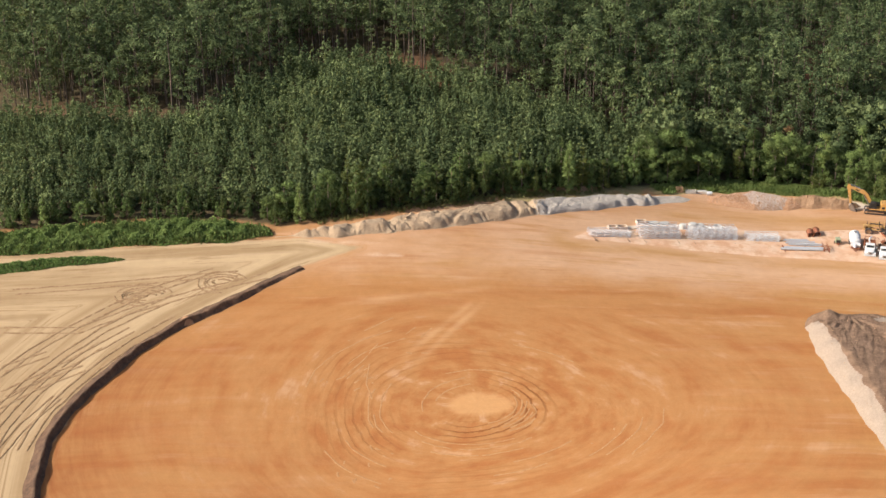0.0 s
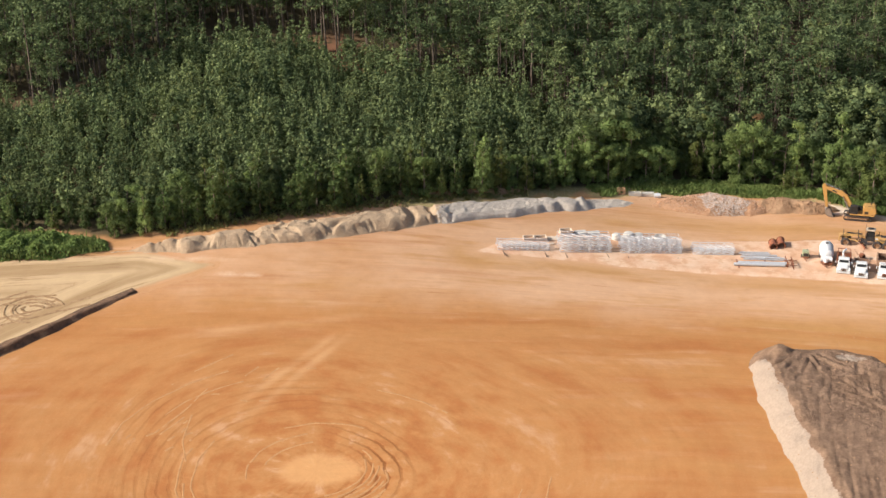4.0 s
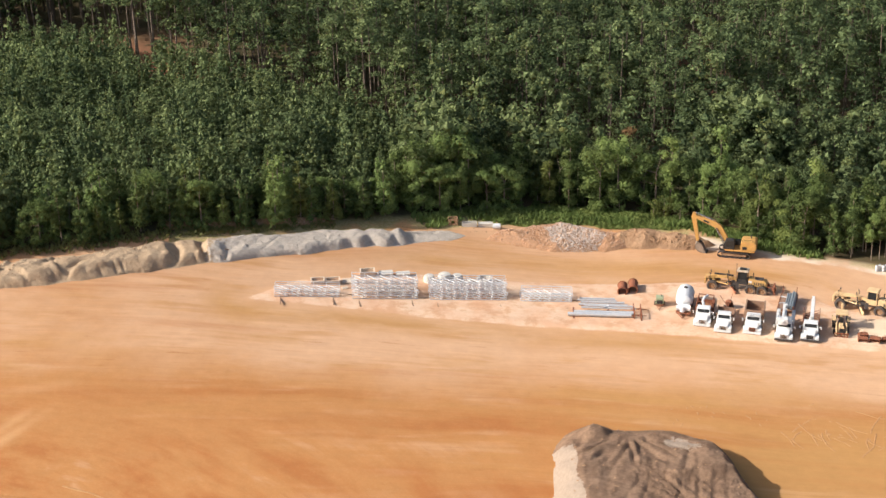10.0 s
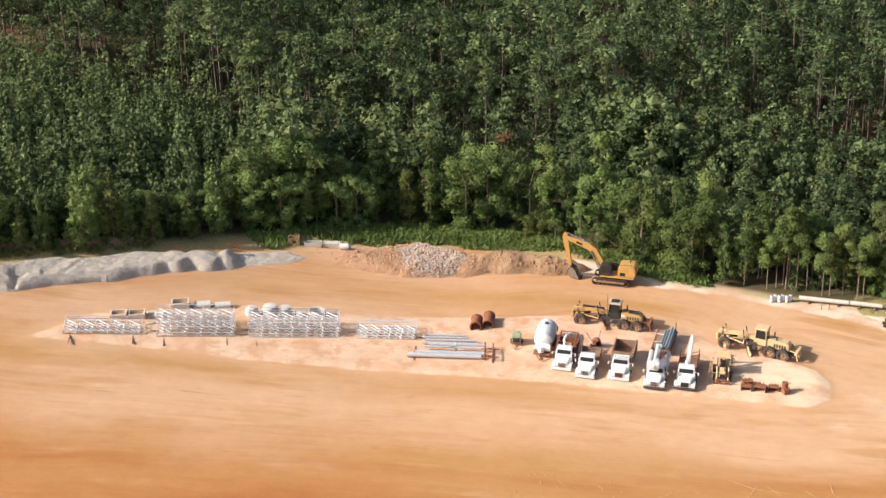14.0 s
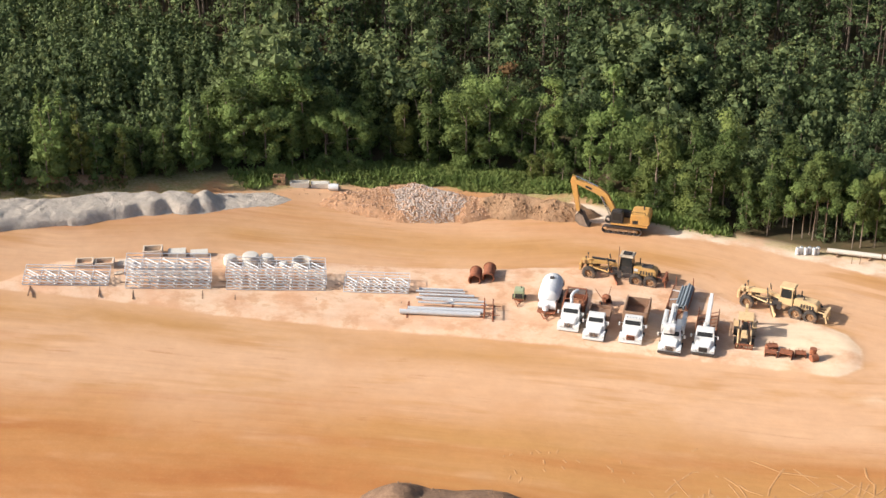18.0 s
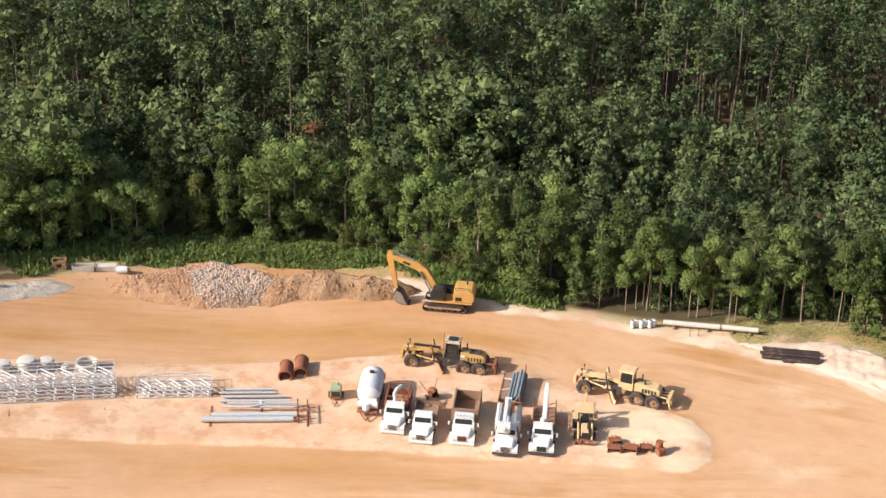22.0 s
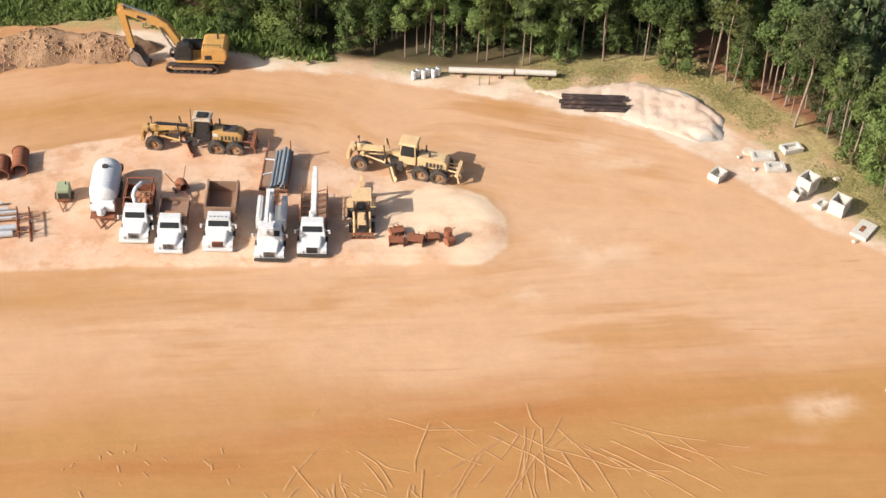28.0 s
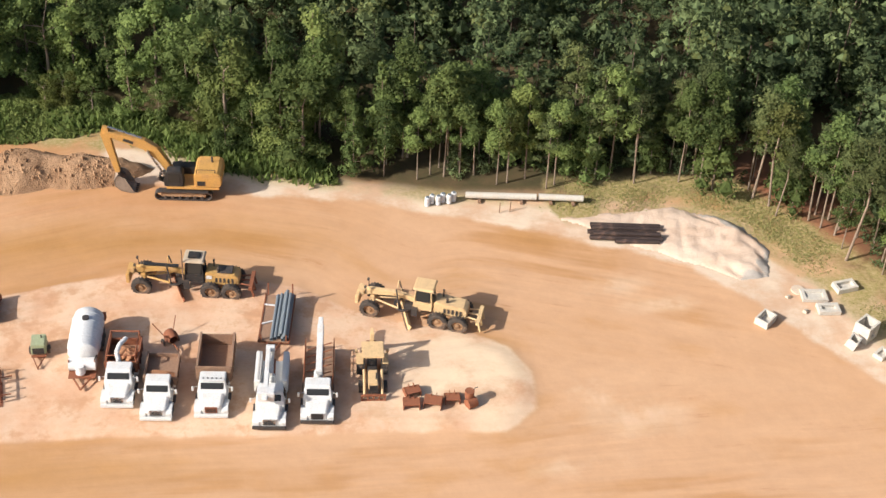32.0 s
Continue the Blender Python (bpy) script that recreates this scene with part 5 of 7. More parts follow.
def truck_chassis(e, length, w=2.25, rear=None, tandem=False, rim=M_WHITE):
    c = B()
    for s in (-1, 1):
        box(c, (s * 0.42, length / 2 + 0.2, 0.80), (0.10, length - 0.5, 0.24))
    for k in range(4):
        box(c, (0, 0.8 + k * (length - 1.4) / 3, 0.80), (0.84, 0.10, 0.16))
    part("frame", c, M_DARK, e, "dark steel chassis")
    part("fuel_tank", rod(B(), (0.82, 3.05, 0.62), (0.82, 4.0, 0.62), 0.26, None, 14), M_CHROME, e, "", 0.0, True)
    for s in (-1, 1):
        wheel(e, s * 0.95, 0.88, 0.50, 0.50, 0.28, "X", rim)
        for y in ([rear, rear + 1.25] if tandem else [rear]):
            wheel(e, s * 0.93, y, 0.50, 0.50, 0.30, "X", rim)
            wheel(e, s * 0.62, y, 0.50, 0.50, 0.26, "X", rim)
    ax = B()
    for y in [0.88] + ([rear, rear + 1.25] if tandem else [rear]):
        rod(ax, (-0.9, y, 0.5), (0.9, y, 0.5), 0.07)
    part("axle", ax, M_DARK, e)


def dump_bed(e, y0, y1, floor, top, w, outer, inner, load=False):
    hw = w / 2
    part("bed_floor", box(B(), (0, (y0 + y1) / 2, floor), (w, y1 - y0, 0.12)), inner, e, "rust-brown steel bed floor")
    for s in (-1, 1):
        b = B()
        box(b, (s * hw, (y0 + y1) / 2, (floor + top) / 2), (0.07, y1 - y0, top - floor))
        sd = part("bed_side", b, outer, e)
        k = y0 + 0.25
        while k < y1 - 0.1:
            part("rib", box(B(), (s * (hw + 0.07), k, (floor + top) / 2), (0.08, 0.09, top - floor)), outer, sd)
            k += 0.72
        part("rail", box(B(), (s * hw, (y0 + y1) / 2, top + 0.04), (0.15, y1 - y0 + 0.1, 0.09)), outer, sd, "", 0.01)
    part("headboard", box(B(), (0, y0, (floor + top) / 2 + 0.12), (w, 0.08, top - floor + 0.25)), outer, e, "", 0.01)
    part("tailgate", box(B(), (0, y1, (floor + top) / 2 - 0.05), (w, 0.08, top - floor - 0.1)), outer, e, "", 0.01)
    if load:
        m = B()
        for k in range(7):
            rod(m, (random.uniform(-0.6, 0.6), random.uniform(y0 + 0.6, y1 - 0.6), floor + 0.05), (random.uniform(-0.4, 0.4), random.uniform(y0 + 0.8, y1 - 0.8), floor + random.uniform(0.25, 0.6)), 0.6, 0.12, 9)
        part("load", m, M_SOILBED, e, "heap of reddish soil in the bed")


def place_truck(name, x, y, label, turn=TRUCK_TURN):
    e = thing(name, x, y, turn, label=label, category="truck", group="trucks parked in a row")
    e.scale = (0.98, 0.91, 0.87)
    return e


# white utility dump truck with a curved chute over its bed
e = place_truck("dump_truck", 12.75, 160.05, "white utility truck with a rusty steel body and pale chute")
truck_cab(e)
truck_chassis(e, 6.2, rear=4.7)
dump_bed(e, 3.15, 6.1, 1.05, 1.95, 2.2, M_RUST, M_RUSTBED, True)
b = B()
for s in (-1, 1):
    rod(b, (s * 1.0, 3.3, 1.9), (s * 1.0, 3.3, 2.7), 0.05)
    rod(b, (s * 1.0, 6.0, 1.9), (s * 1.0, 6.0, 2.7), 0.05)
    rod(b, (s * 1.0, 3.3, 2.7), (s * 1.0, 6.0, 2.7), 0.06)
rod(b, (-1.0, 6.0, 2.7), (1.0, 6.0, 2.7), 0.08)
rod(b, (-1.0, 3.3, 2.7), (1.0, 3.3, 2.7), 0.05)
part("rack", b, M_RUST, e, "rusty overhead rack")
part("chute", bent(B(), [(-0.15, 3.05, 1.3), (-0.15, 3.15, 2.5), (-0.25, 3.35, 3.0), (-0.10, 3.9, 3.25), (0.25, 4.7, 3.2)], 0.17, 12), M_CHALK, e, "pale curved discharge chute", 0, True)
part("toolbox", box(B(), (0.9, 3.6, 0.95), (0.5, 0.8, 0.5)), M_WHITE, e, "", 0.03)

# small white dump truck
e = place_truck("dump_truck", 15.2, 158.35, "white single-axle dump truck with a shallow rusty bed")
truck_cab(e, w=2.2, hood_front=1.30)
truck_chassis(e, 5.9, rear=4.5)
dump_bed(e, 3.1, 6.0, 1.10, 1.65, 2.2, M_RUSTBED, M_RUSTBED)
b = B()
prism(b, [(-1.0, 1.17), (1.0, 1.17), (0.4, 1.45), (-0.6, 1.55)], 3.2, 4.2, "Y")
part("load", b, M_SOILBED, e, "leftover soil in the bed")

# larger dump truck
e = place_truck("dump_truck", 18.85, 157.90, "white tandem dump truck with a deep empty brown bed")
truck_cab(e, w=2.35, hood_front=1.42, grille=M_RUST)
truck_chassis(e, 7.2, rear=4.6, tandem=True)
dump_bed(e, 3.15, 7.1, 1.15, 2.45, 2.35, M_RUSTBED, M_RUSTBED)
part("visor", box(B(), (0, 1.86, 2.56), (1.7, 0.25, 0.06)), M_WHITE, e, "", 0.02)
for k in range(5):
    part("roof_light", box(B(), (-0.6 + 0.3 * k, 2.0, 2.58), (0.12, 0.10, 0.08)), M_BLACK, e)

# bucket truck with a folded white boom
e = place_truck("bucket_truck", 22.5, 156.05, "white bucket truck with folded boom and side lockers")
truck_cab(e, w=2.3, hood_front=1.34, bumper=M_DARK)
truck_chassis(e, 6.6, rear=4.6)
part("deck", box(B(), (0, 4.8, 1.12), (2.2, 3.4, 0.14)), M_WHITE, e, "", 0.02)
for s in (-1, 1):
    lk = part("locker", box(B(), (s * 0.95, 4.8, 1.75), (0.42, 3.3, 1.15)), M_WHITE, e, "white tool locker", 0.03)
    for k in range(4):
        part("locker_door", box(B(), (s * 1.17, 3.6 + 0.8 * k, 1.75), (0.02, 0.7, 0.95)), M_WHITE, lk, "", 0.008)
    part("rail", box(B(), (s * 1.0, 4.8, 2.42), (0.05, 3.1, 0.05)), M_CHALK, e)
part("turret", rod(B(), (0, 3.6, 1.1), (0, 3.6, 2.6), 0.34, 0.26, 14), M_WHITE, e, "", 0, True)
lower = part("lower_boom", box(B(), (-0.1, 4.9, 2.75), (0.42, 3.0, 0.46)), M_WHITE, e, "white lower boom", 0.05)
part("upper_boom", box(B(), (-0.25, 3.0, 3.25), (0.34, 5.2, 0.36), (4, 0, 0)), M_WHITE, e, "white upper boom lying forward", 0.05)
part("elbow", rod(B(), (-0.45, 5.9, 3.1), (0.15, 5.9, 3.1), 0.36, None, 14), M_WHITE, e, "", 0, True)
bk = B()
prism(bk, [(-0.75, 2.5), (0.35, 2.5), (0.42, 3.5), (-0.82, 3.5)], 0.75, 1.55, "Y")
part("bucket", bk, M_CHALK, e, "white fibreglass work bucket", 0.08)
part("hydraulic_ram", rod(B(), (0.2, 3.7, 2.2), (0.2, 5.2, 2.7), 0.07), M_RUST, e)

# flat trailer behind it, loaded with blue-grey pipes
e = thing("flatbed_trailer", 24.7, 166.4, -15, label="flat trailer with rusty rails carrying blue-grey pipes", category="trailer")
part("deck", box(B(), (0, 0, 0.85), (2.2, 5.0, 0.12)), M_RUSTBED, e, "worn deck")
f = B()
for s in (-1, 1):
    box(f, (s * 1.08, 0, 0.86), (0.10, 5.1, 0.2))
    rod(f, (s * 0.5, -2.5, 0.8), (0, -3.6, 0.55), 0.06)
for k in range(4):
    box(f, (0, -2.4 + 1.6 * k, 0.72), (2.1, 0.1, 0.16))
part("frame", f, M_RUST, e, "rusty frame")
for s in (-1, 1):
    part("stake", box(B(), (s * 0.9, 2.5, 1.45), (0.10, 0.10, 1.2)), M_RUST, e)
    part("stake", box(B(), (s * 0.9, -2.45, 1.15), (0.10, 0.10, 0.6)), M_RUST, e)
    for y in (-0.3, 0.65):
        wheel(e, s * 0.95, y, 0.40, 0.40, 0.25, "X", M_DARK)
for k, (px, pz) in enumerate(((-0.15, 1.04), (0.12, 1.04), (0.39, 1.04), (0.66, 1.04), (0.92, 1.04), (0.52, 1.27), (0.79, 1.27))):
    p_ = thing("steel_pipe", 24.7, 166.4, -15, gz(24.7, 166.4), "long blue-grey pipe on the trailer", "pipe", "pipes on the trailer")
    p_.matrix_basis = e.matrix_basis @ pose(px, 0.15 * (k % 3), pz)
    t = lathe(B(), [(0.13, -2.3), (0.13, 2.5), (0.108, 2.5), (0.108, -2.3)], 16, axis="Y", closed=True)
    part("tube", t, M_BLUEPIPE, p_, smooth=True)
for k in range(2):
    p_ = thing("timber", 24.7, 166.4, -15, gz(24.7, 166.4), "white batten lying across the trailer deck", "timber")
    p_.matrix_basis = e.matrix_basis @ pose(-0.62, -0.6 + 1.9 * k, 0.96, 0, 0, 25 - 30 * k)
    part("board", box(B(), (0, 0, 0), (0.9, 0.12, 0.08)), M_CHALK, p_, "", 0.01)

# boom truck with lattice side frames
e = place_truck("boom_truck", 25.75, 155.95, "white boom truck with a long white telescopic boom and racks")
truck_cab(e, w=2.3, hood_front=1.36, grille=M_DARK, bumper=M_DARK)
truck_chassis(e, 7.6, rear=5.4)
part("deck", box(B(), (0, 5.4, 1.10), (2.2, 4.5, 0.14)), M_RUSTBED, e, "worn brown deck", 0.02)
for s in (-1, 1):
    r_ = B()
    for z in (1.35, 1.75, 2.15):
        rod(r_, (s * 1.02, 3.2, z), (s * 1.02, 7.5, z), 0.035, None, 6)
    for k in range(7):
        rod(r_, (s * 1.02, 3.25 + 0.7 * k, 1.15), (s * 1.02, 3.25 + 0.7 * k, 2.2), 0.04, None, 6)
    part("side_rack", r_, M_RUST, e, "rusty pipe side rack")
    part("outrigger", box(B(), (s * 1.0, 3.25, 0.8), (0.22, 0.22, 1.0)), M_DARK, e, "", 0.02)
part("pedestal", rod(B(), (0, 3.5, 1.1), (0, 3.5, 2.5), 0.40, 0.30, 14), M_WHITE, e, "", 0, True)
part("boom", box(B(), (0.05, 5.4, 3.05), (0.46, 4.6, 0.5), (9, 0, 0)), M_WHITE, e, "white boom section", 0.05)
part("boom_tip", box(B(), (0.05, 7.7, 3.42), (0.34, 1.4, 0.36), (9, 0, 0)), M_WHITE, e, "", 0.04)
part("hydraulic_ram", rod(B(), (0.05, 3.7, 1.9), (0.05, 5.2, 2.8), 0.09), M_CHROME, e)
cr = B()
for k in range(5):
    rod(cr, (-0.9, 3.8 + 0.8 * k, 1.3), (0.9, 4.1 + 0.8 * k, 1.9), 0.05, None, 6)
part("load_bars", cr, M_RUST, e, "rusty bars lying on the deck")


# ---- earthmoving machines ----
M_DUSTYROOF = plain("dusty_roof", (0.50, 0.40, 0.29), 0.8, 0, (0.36, 0.24, 0.14), 0.6, 2.0, 0.0)


def grader(x, y, turn, paint, hood, roof, label, mast):
    """A motor grader facing +x, origin on the ground under the middle of its wheelbase."""
    e = thing("motor_grader", x, y, turn, label=label, category="grader", group="motor graders")
    front, rear = 2.95, (-2.2, -3.72)
    for s in (-1, 1):
        wheel(e, front, s * 1.0, 0.73, 0.73, 0.42, "Y", M_TANDIRT, 18)
        for rx in rear:
            wheel(e, rx, s * 1.0, 0.73, 0.73, 0.44, "Y", M_TANDIRT, 18)
        part("tandem_case", box(B(), (-2.95, s * 0.74, 0.72), (1.9, 0.16, 0.5)), paint, e, "", 0.05)
    ax = B()
    box(ax, (front, 0, 0.75), (0.28, 1.7, 0.26))
    box(ax, (front, 0, 1.05), (0.36, 0.5, 0.5))
    part("front_axle", ax, paint, e, "", 0.03)
    b = B()
    prism(b, [(3.75, 1.25), (3.75, 1.75), (3.2, 1.92), (1.2, 2.05), (-0.6, 1.75), (-1.4, 1.35), (-1.4, 0.95), (-0.6, 1.30), (1.2, 1.68), (3.1, 1.40)], -0.17, 0.17)
    part("main_frame", b, paint, e, "arched main beam", 0.03)
    pb = B()
    box(pb, (4.0, 0, 1.15), (0.30, 1.5, 0.85))
    box(pb, (3.8, 0, 1.55), (0.5, 0.7, 0.5))
    part("push_block", pb, paint, e, "", 0.05)
    for s in (-1, 1):
        part("drawbar", rod(B(), (3.2, 0, 1.0), (0.9, s * 0.6, 0.95), 0.08), paint, e)
        part("blade_link", rod(B(), (0.9, s * 0.35, 2.0), (0.9, s * 0.75, 1.0), 0.06), paint, e)
        part("saddle_arm", rod(B(), (1.2, s * 0.45, 1.95), (1.2, s * 0.75, 2.45), 0.05), paint, e)
    part("circle", lathe(B(), [(0.78, 0.80), (0.78, 0.95), (0.62, 0.95), (0.62, 0.80)], 24, (0.55, 0, 0), closed=True), M_DARK, e, "", 0, True)
    bl = B()
    prof = [(0.28, 0.06), (0.10, 0.20), (0.02, 0.42), (0.10, 0.64), (0.26, 0.74), (0.22, 0.76), (0.05, 0.66), (-0.04, 0.42), (0.05, 0.18), (0.24, 0.02)]
    prism(bl, prof, -1.85, 1.85)
    blade = part("blade", bl, M_RUST if mast else paint, e, "long curved grader blade")
    blade.matrix_basis = pose(0.35, 0.15, 0.0, 0, 0, 24)
    part("cutting_edge", box(B(), (0.28, 0, 0.08), (0.03, 3.7, 0.16)), M_DARK, blade)
    c = B()
    box(c, (-0.95, 0, 1.55), (1.45, 1.35, 0.7))
    part("cab_base", c, paint if not mast else M_BLACK, e, "", 0.04)
    cab = part("cab_sill", box(B(), (-0.95, 0, 1.92), (1.4, 1.3, 0.1)), paint if not mast else M_BLACK, e)
    for sx, sy in ((-1, -1), (-1, 1), (1, -1), (1, 1)):
        part("cab_post", rod(B(), (-0.95 + sx * 0.66, sy * 0.62, 1.85), (-0.95 + sx * 0.56, sy * 0.56, 3.05), 0.055, None, 6), paint if not mast else M_BLACK, cab)
    for s in (-1, 1):
        part("side_window", box(B(), (-0.95, s * 0.585, 2.45), (1.05, 0.02, 1.0), (s * 3, 0, 0)), M_GLASS, cab, "dark cab window")
    for sx in (-1, 1):
        part("window", box(B(), (-0.95 + sx * 0.605, 0, 2.45), (0.02, 1.05, 1.0), (0, -sx * 4, 0)), M_GLASS, cab, "dark cab window")
    part("roof", box(B(), (-0.95, 0, 3.14), (1.62, 1.5, 0.18), None, (0.9, 0.88)), roof, e, "flat cab roof", 0.05)
    if mast:
        part("roof_unit", box(B(), (-0.95, 0, 3.27), (0.9, 0.75, 0.12)), M_BLACK, e, "", 0.03)
    h = B()
    prism(h, [(-1.75, 1.15), (-1.75, 2.05), (-1.95, 2.12), (-3.95, 1.98), (-4.25, 1.80), (-4.25, 1.05)], -0.62, 0.62)
    eng = part("engine_hood", h, hood, e, "engine cover", 0.06)
    if mast:
        part("top_grille", box(B(), (-3.0, 0, 2.07), (1.5, 0.9, 0.06), (0, 4, 0)), M_DARK, eng, "dark radiator grille", 0.01)
        for s in (-1, 1):
            part("side_panel", box(B(), (-3.2, s * 0.64, 1.45), (1.75, 0.03, 0.62)), M_YELLOW, eng, "yellow side panel", 0.01)
            part("decal", box(B(), (-2.05, s * 0.645, 1.75), (0.42, 0.03, 0.30)), M_CHALK, eng, "white panel")
    for k in range(5):
        part("louvre", box(B(), (-2.6 - 0.3 * k, 0.66, 1.55), (0.16, 0.03, 0.40)), M_DARK, eng)
    part("exhaust", rod(B(), (-2.3, -0.3, 2.0), (-2.3, -0.3, 2.75), 0.07), M_DARK, e, "", 0, True)
    part("air_intake", rod(B(), (-2.7, 0.25, 2.0), (-2.7, 0.25, 2.4), 0.10), M_DARK, e, "", 0, True)
    rip = part("ripper", box(B(), (-5.15, 0, 1.15), (0.28, 2.0, 0.28)), M_RUST if mast else paint, e, "rear ripper beam")
    for s in (-1, 0, 1):
        part("ripper_shank", box(B(), (-5.25, s * 0.75, 0.75), (0.14, 0.12, 1.0), (0, 12, 0)), M_RUST if mast else paint, rip)
        part("ripper_arm", rod(B(), (-4.3, s * 0.45, 1.2), (-5.1, s * 0.6, 1.2), 0.07), M_RUST if mast else paint, rip)
    for s in (-1, 1):
        lt = rod(B(), (3.4, s * 0.45, 1.7), (3.4, s * 0.45, 2.25), 0.03)
        part("work_light", box(lt, (3.45, s * 0.45, 2.3), (0.14, 0.2, 0.16)), M_DARK, e)
        part("lift_cylinder", rod(B(), (1.1, s * 0.5, 2.6), (0.8, s * 0.7, 1.1), 0.06), M_DARK, e)
    part("pump_case", box(B(), (0.15, 0.0, 1.05), (0.7, 0.9, 0.45)), M_DARK, e, "", 0.04)
    part("ladder", box(B(), (-0.35, 0.72, 1.0), (0.45, 0.08, 0.9)), M_DARK, e)
    if mast:
        part("gps_mast", rod(B(), (-0.15, 0.75, 1.5), (-0.15, 0.75, 4.3), 0.06, 0.05), M_TIMBER, e, "tall guidance mast beside the cab")
        part("beam_hose", box(B(), (1.6, 0, 2.12), (2.6, 0.24, 0.14)), M_BLACK, e)
    return e


grader(18.55, 172.0, 163.5, M_YELLOW, M_YELLOW, M_DUSTYROOF, "dusty yellow motor grader with dark engine grilles and a pale roof", True)
grader(34.65, 165.9, 153.5, M_FADED, M_FADED, M_FADED, "faded yellow older motor grader with a square cab", False)


def excavator(x, y, turn):
    e = thing("excavator", x, y, turn, label="large yellow tracked excavator with its arm raised over a dug bucket", category="excavator")
    for s in (-1, 1):
        y0 = s * 1.32
        pts = []
        for k in range(9):
            a = math.pi / 2 + math.pi * k / 8
            pts.append((-2.05 + 0.47 * math.cos(a), 0.50 + 0.47 * math.sin(a)))
        for k in range(9):
            a = -math.pi / 2 + math.pi * k / 8
            pts.append((2.05 + 0.47 * math.cos(a), 0.50 + 0.47 * math.sin(a)))
        inner = [(px * 0.965, 0.5 + (pz - 0.5) * 0.82) for px, pz in pts]
        b = B()
        o1 = [b.verts.new((p[0], y0 - 0.3, p[1])) for p in pts]
        o2 = [b.verts.new((p[0], y0 + 0.3, p[1])) for p in pts]
        i1 = [b.verts.new((p[0], y0 - 0.3, p[1])) for p in inner]
        i2 = [b.verts.new((p[0], y0 + 0.3, p[1])) for p in inner]
        n_ = len(pts)
        for k in range(n_):
            j = (k + 1) % n_
            for u, v in ((o1, o2), (i2, i1), (i1, o1), (o2, i2)):
                b.faces.new((u[k], u[j], v[j], v[k]))
        tr = part("track", b, M_DARK, e, "dusty steel crawler track")
        for k in range(11):
            for z in (0.03, 0.97):
                part("track_shoe", box(B(), (-2.0 + 0.4 * k, y0, z), (0.30, 0.62, 0.06)), M_DARK, tr)
        sf = B()
        box(sf, (0, y0, 0.5), (3.9, 0.28, 0.40))
        part("track_frame", sf, M_TANDIRT, e, "mud-caked track frame", 0.04)
        for k in range(6):
            part("roller", rod(B(), (-1.6 + 0.64 * k, y0 - 0.24, 0.24), (-1.6 + 0.64 * k, y0 + 0.24, 0.24), 0.14, None, 12), M_DARK, e)
    part("undercarriage", box(B(), (0, 0, 0.75), (2.4, 2.2, 0.45)), M_DARK, e, "", 0.05)
    part("slew_ring", rod(B(), (0, 0, 0.95), (0, 0, 1.2), 0.75, None, 24), M_DARK, e)
    part("platform", box(B(), (-0.85, 0, 1.32), (4.6, 2.9, 0.26)), M_EXC, e, "", 0.04)
    h = B()
    prism(h, [(-3.25, 1.45), (-3.40, 1.9), (-3.35, 2.75), (-3.0, 2.95), (-1.2, 2.95), (-0.95, 2.6), (-0.95, 1.45)], -1.42, 1.42)
    eng = part("engine_house", h, M_EXC, e, "yellow engine housing", 0.10)
    part("badge", box(B(), (-1.6, 1.43, 1.9), (0.7, 0.02, 0.5)), M_BLACK, eng, "dark decal")
    part("grab_rail", bent(B(), [(-1.2, 1.2, 2.9), (-1.2, 1.2, 3.3), (-2.8, 1.2, 3.3), (-2.8, 1.2, 2.95)], 0.03, 6), M_BLACK, eng)
    part("exhaust", rod(B(), (-2.4, -0.5, 2.9), (-2.4, -0.5, 3.5), 0.09), M_DARK, eng)
    part("side_tank", box(B(), (0.15, -0.95, 1.85), (2.0, 0.9, 0.85)), M_BLACK, e, "", 0.06)
    c = B()
    prism(c, [(1.62, 1.45), (1.66, 2.2), (1.35, 3.12), (0.15, 3.18), (-0.05, 2.9), (-0.05, 1.45)], 0.48, 1.42)
    cab = part("cab", c, M_BLACK, e, "black operator's cab", 0.06)
    part("cab_window", box(B(), (0.72, 1.43, 2.42), (1.05, 0.03, 0.95)), M_GLASS, cab, "dark side window")
    part("cab_window", box(B(), (1.53, 0.95, 2.55), (0.03, 0.8, 1.0), (0, -18, 0)), M_GLASS, cab, "dark front window")
    bo = B()
    prism(bo, [(0.75, 1.9), (1.15, 1.75), (2.3, 3.6), (3.4, 4.75), (6.55, 6.15), (6.75, 6.45), (6.5, 6.65), (3.2, 5.75), (2.2, 5.0), (1.3, 3.4)], -0.30, 0.30)
    boom = part("boom", bo, M_EXC, e, "yellow cranked boom", 0.05)
    part("decal", box(B(), (4.6, 0.31, 5.65), (0.9, 0.02, 0.3), (0, -22, 0)), M_BLACK, boom, "dark maker's plate shape")
    st = B()
    prism(st, [(6.25, 6.95), (6.75, 7.05), (6.95, 6.3), (6.0, 2.0), (5.65, 1.85), (5.55, 2.2), (6.05, 5.6)], -0.24, 0.24)
    part("stick", st, M_EXC, e, "yellow dipper arm with rusty wear", 0.04)
    for a_, b_ in (((1.7, -0.42, 2.0), (3.0, -0.42, 4.7)), ((1.7, 0.42, 2.0), (3.0, 0.42, 4.7)), ((3.5, 0, 5.85), (6.3, 0, 7.0)), ((6.75, 0, 5.9), (6.2, 0, 3.0))):
        part("hydraulic_ram", rod(B(), a_, b_, 0.10), M_CHROME, e, "polished hydraulic ram")
    lk = B()
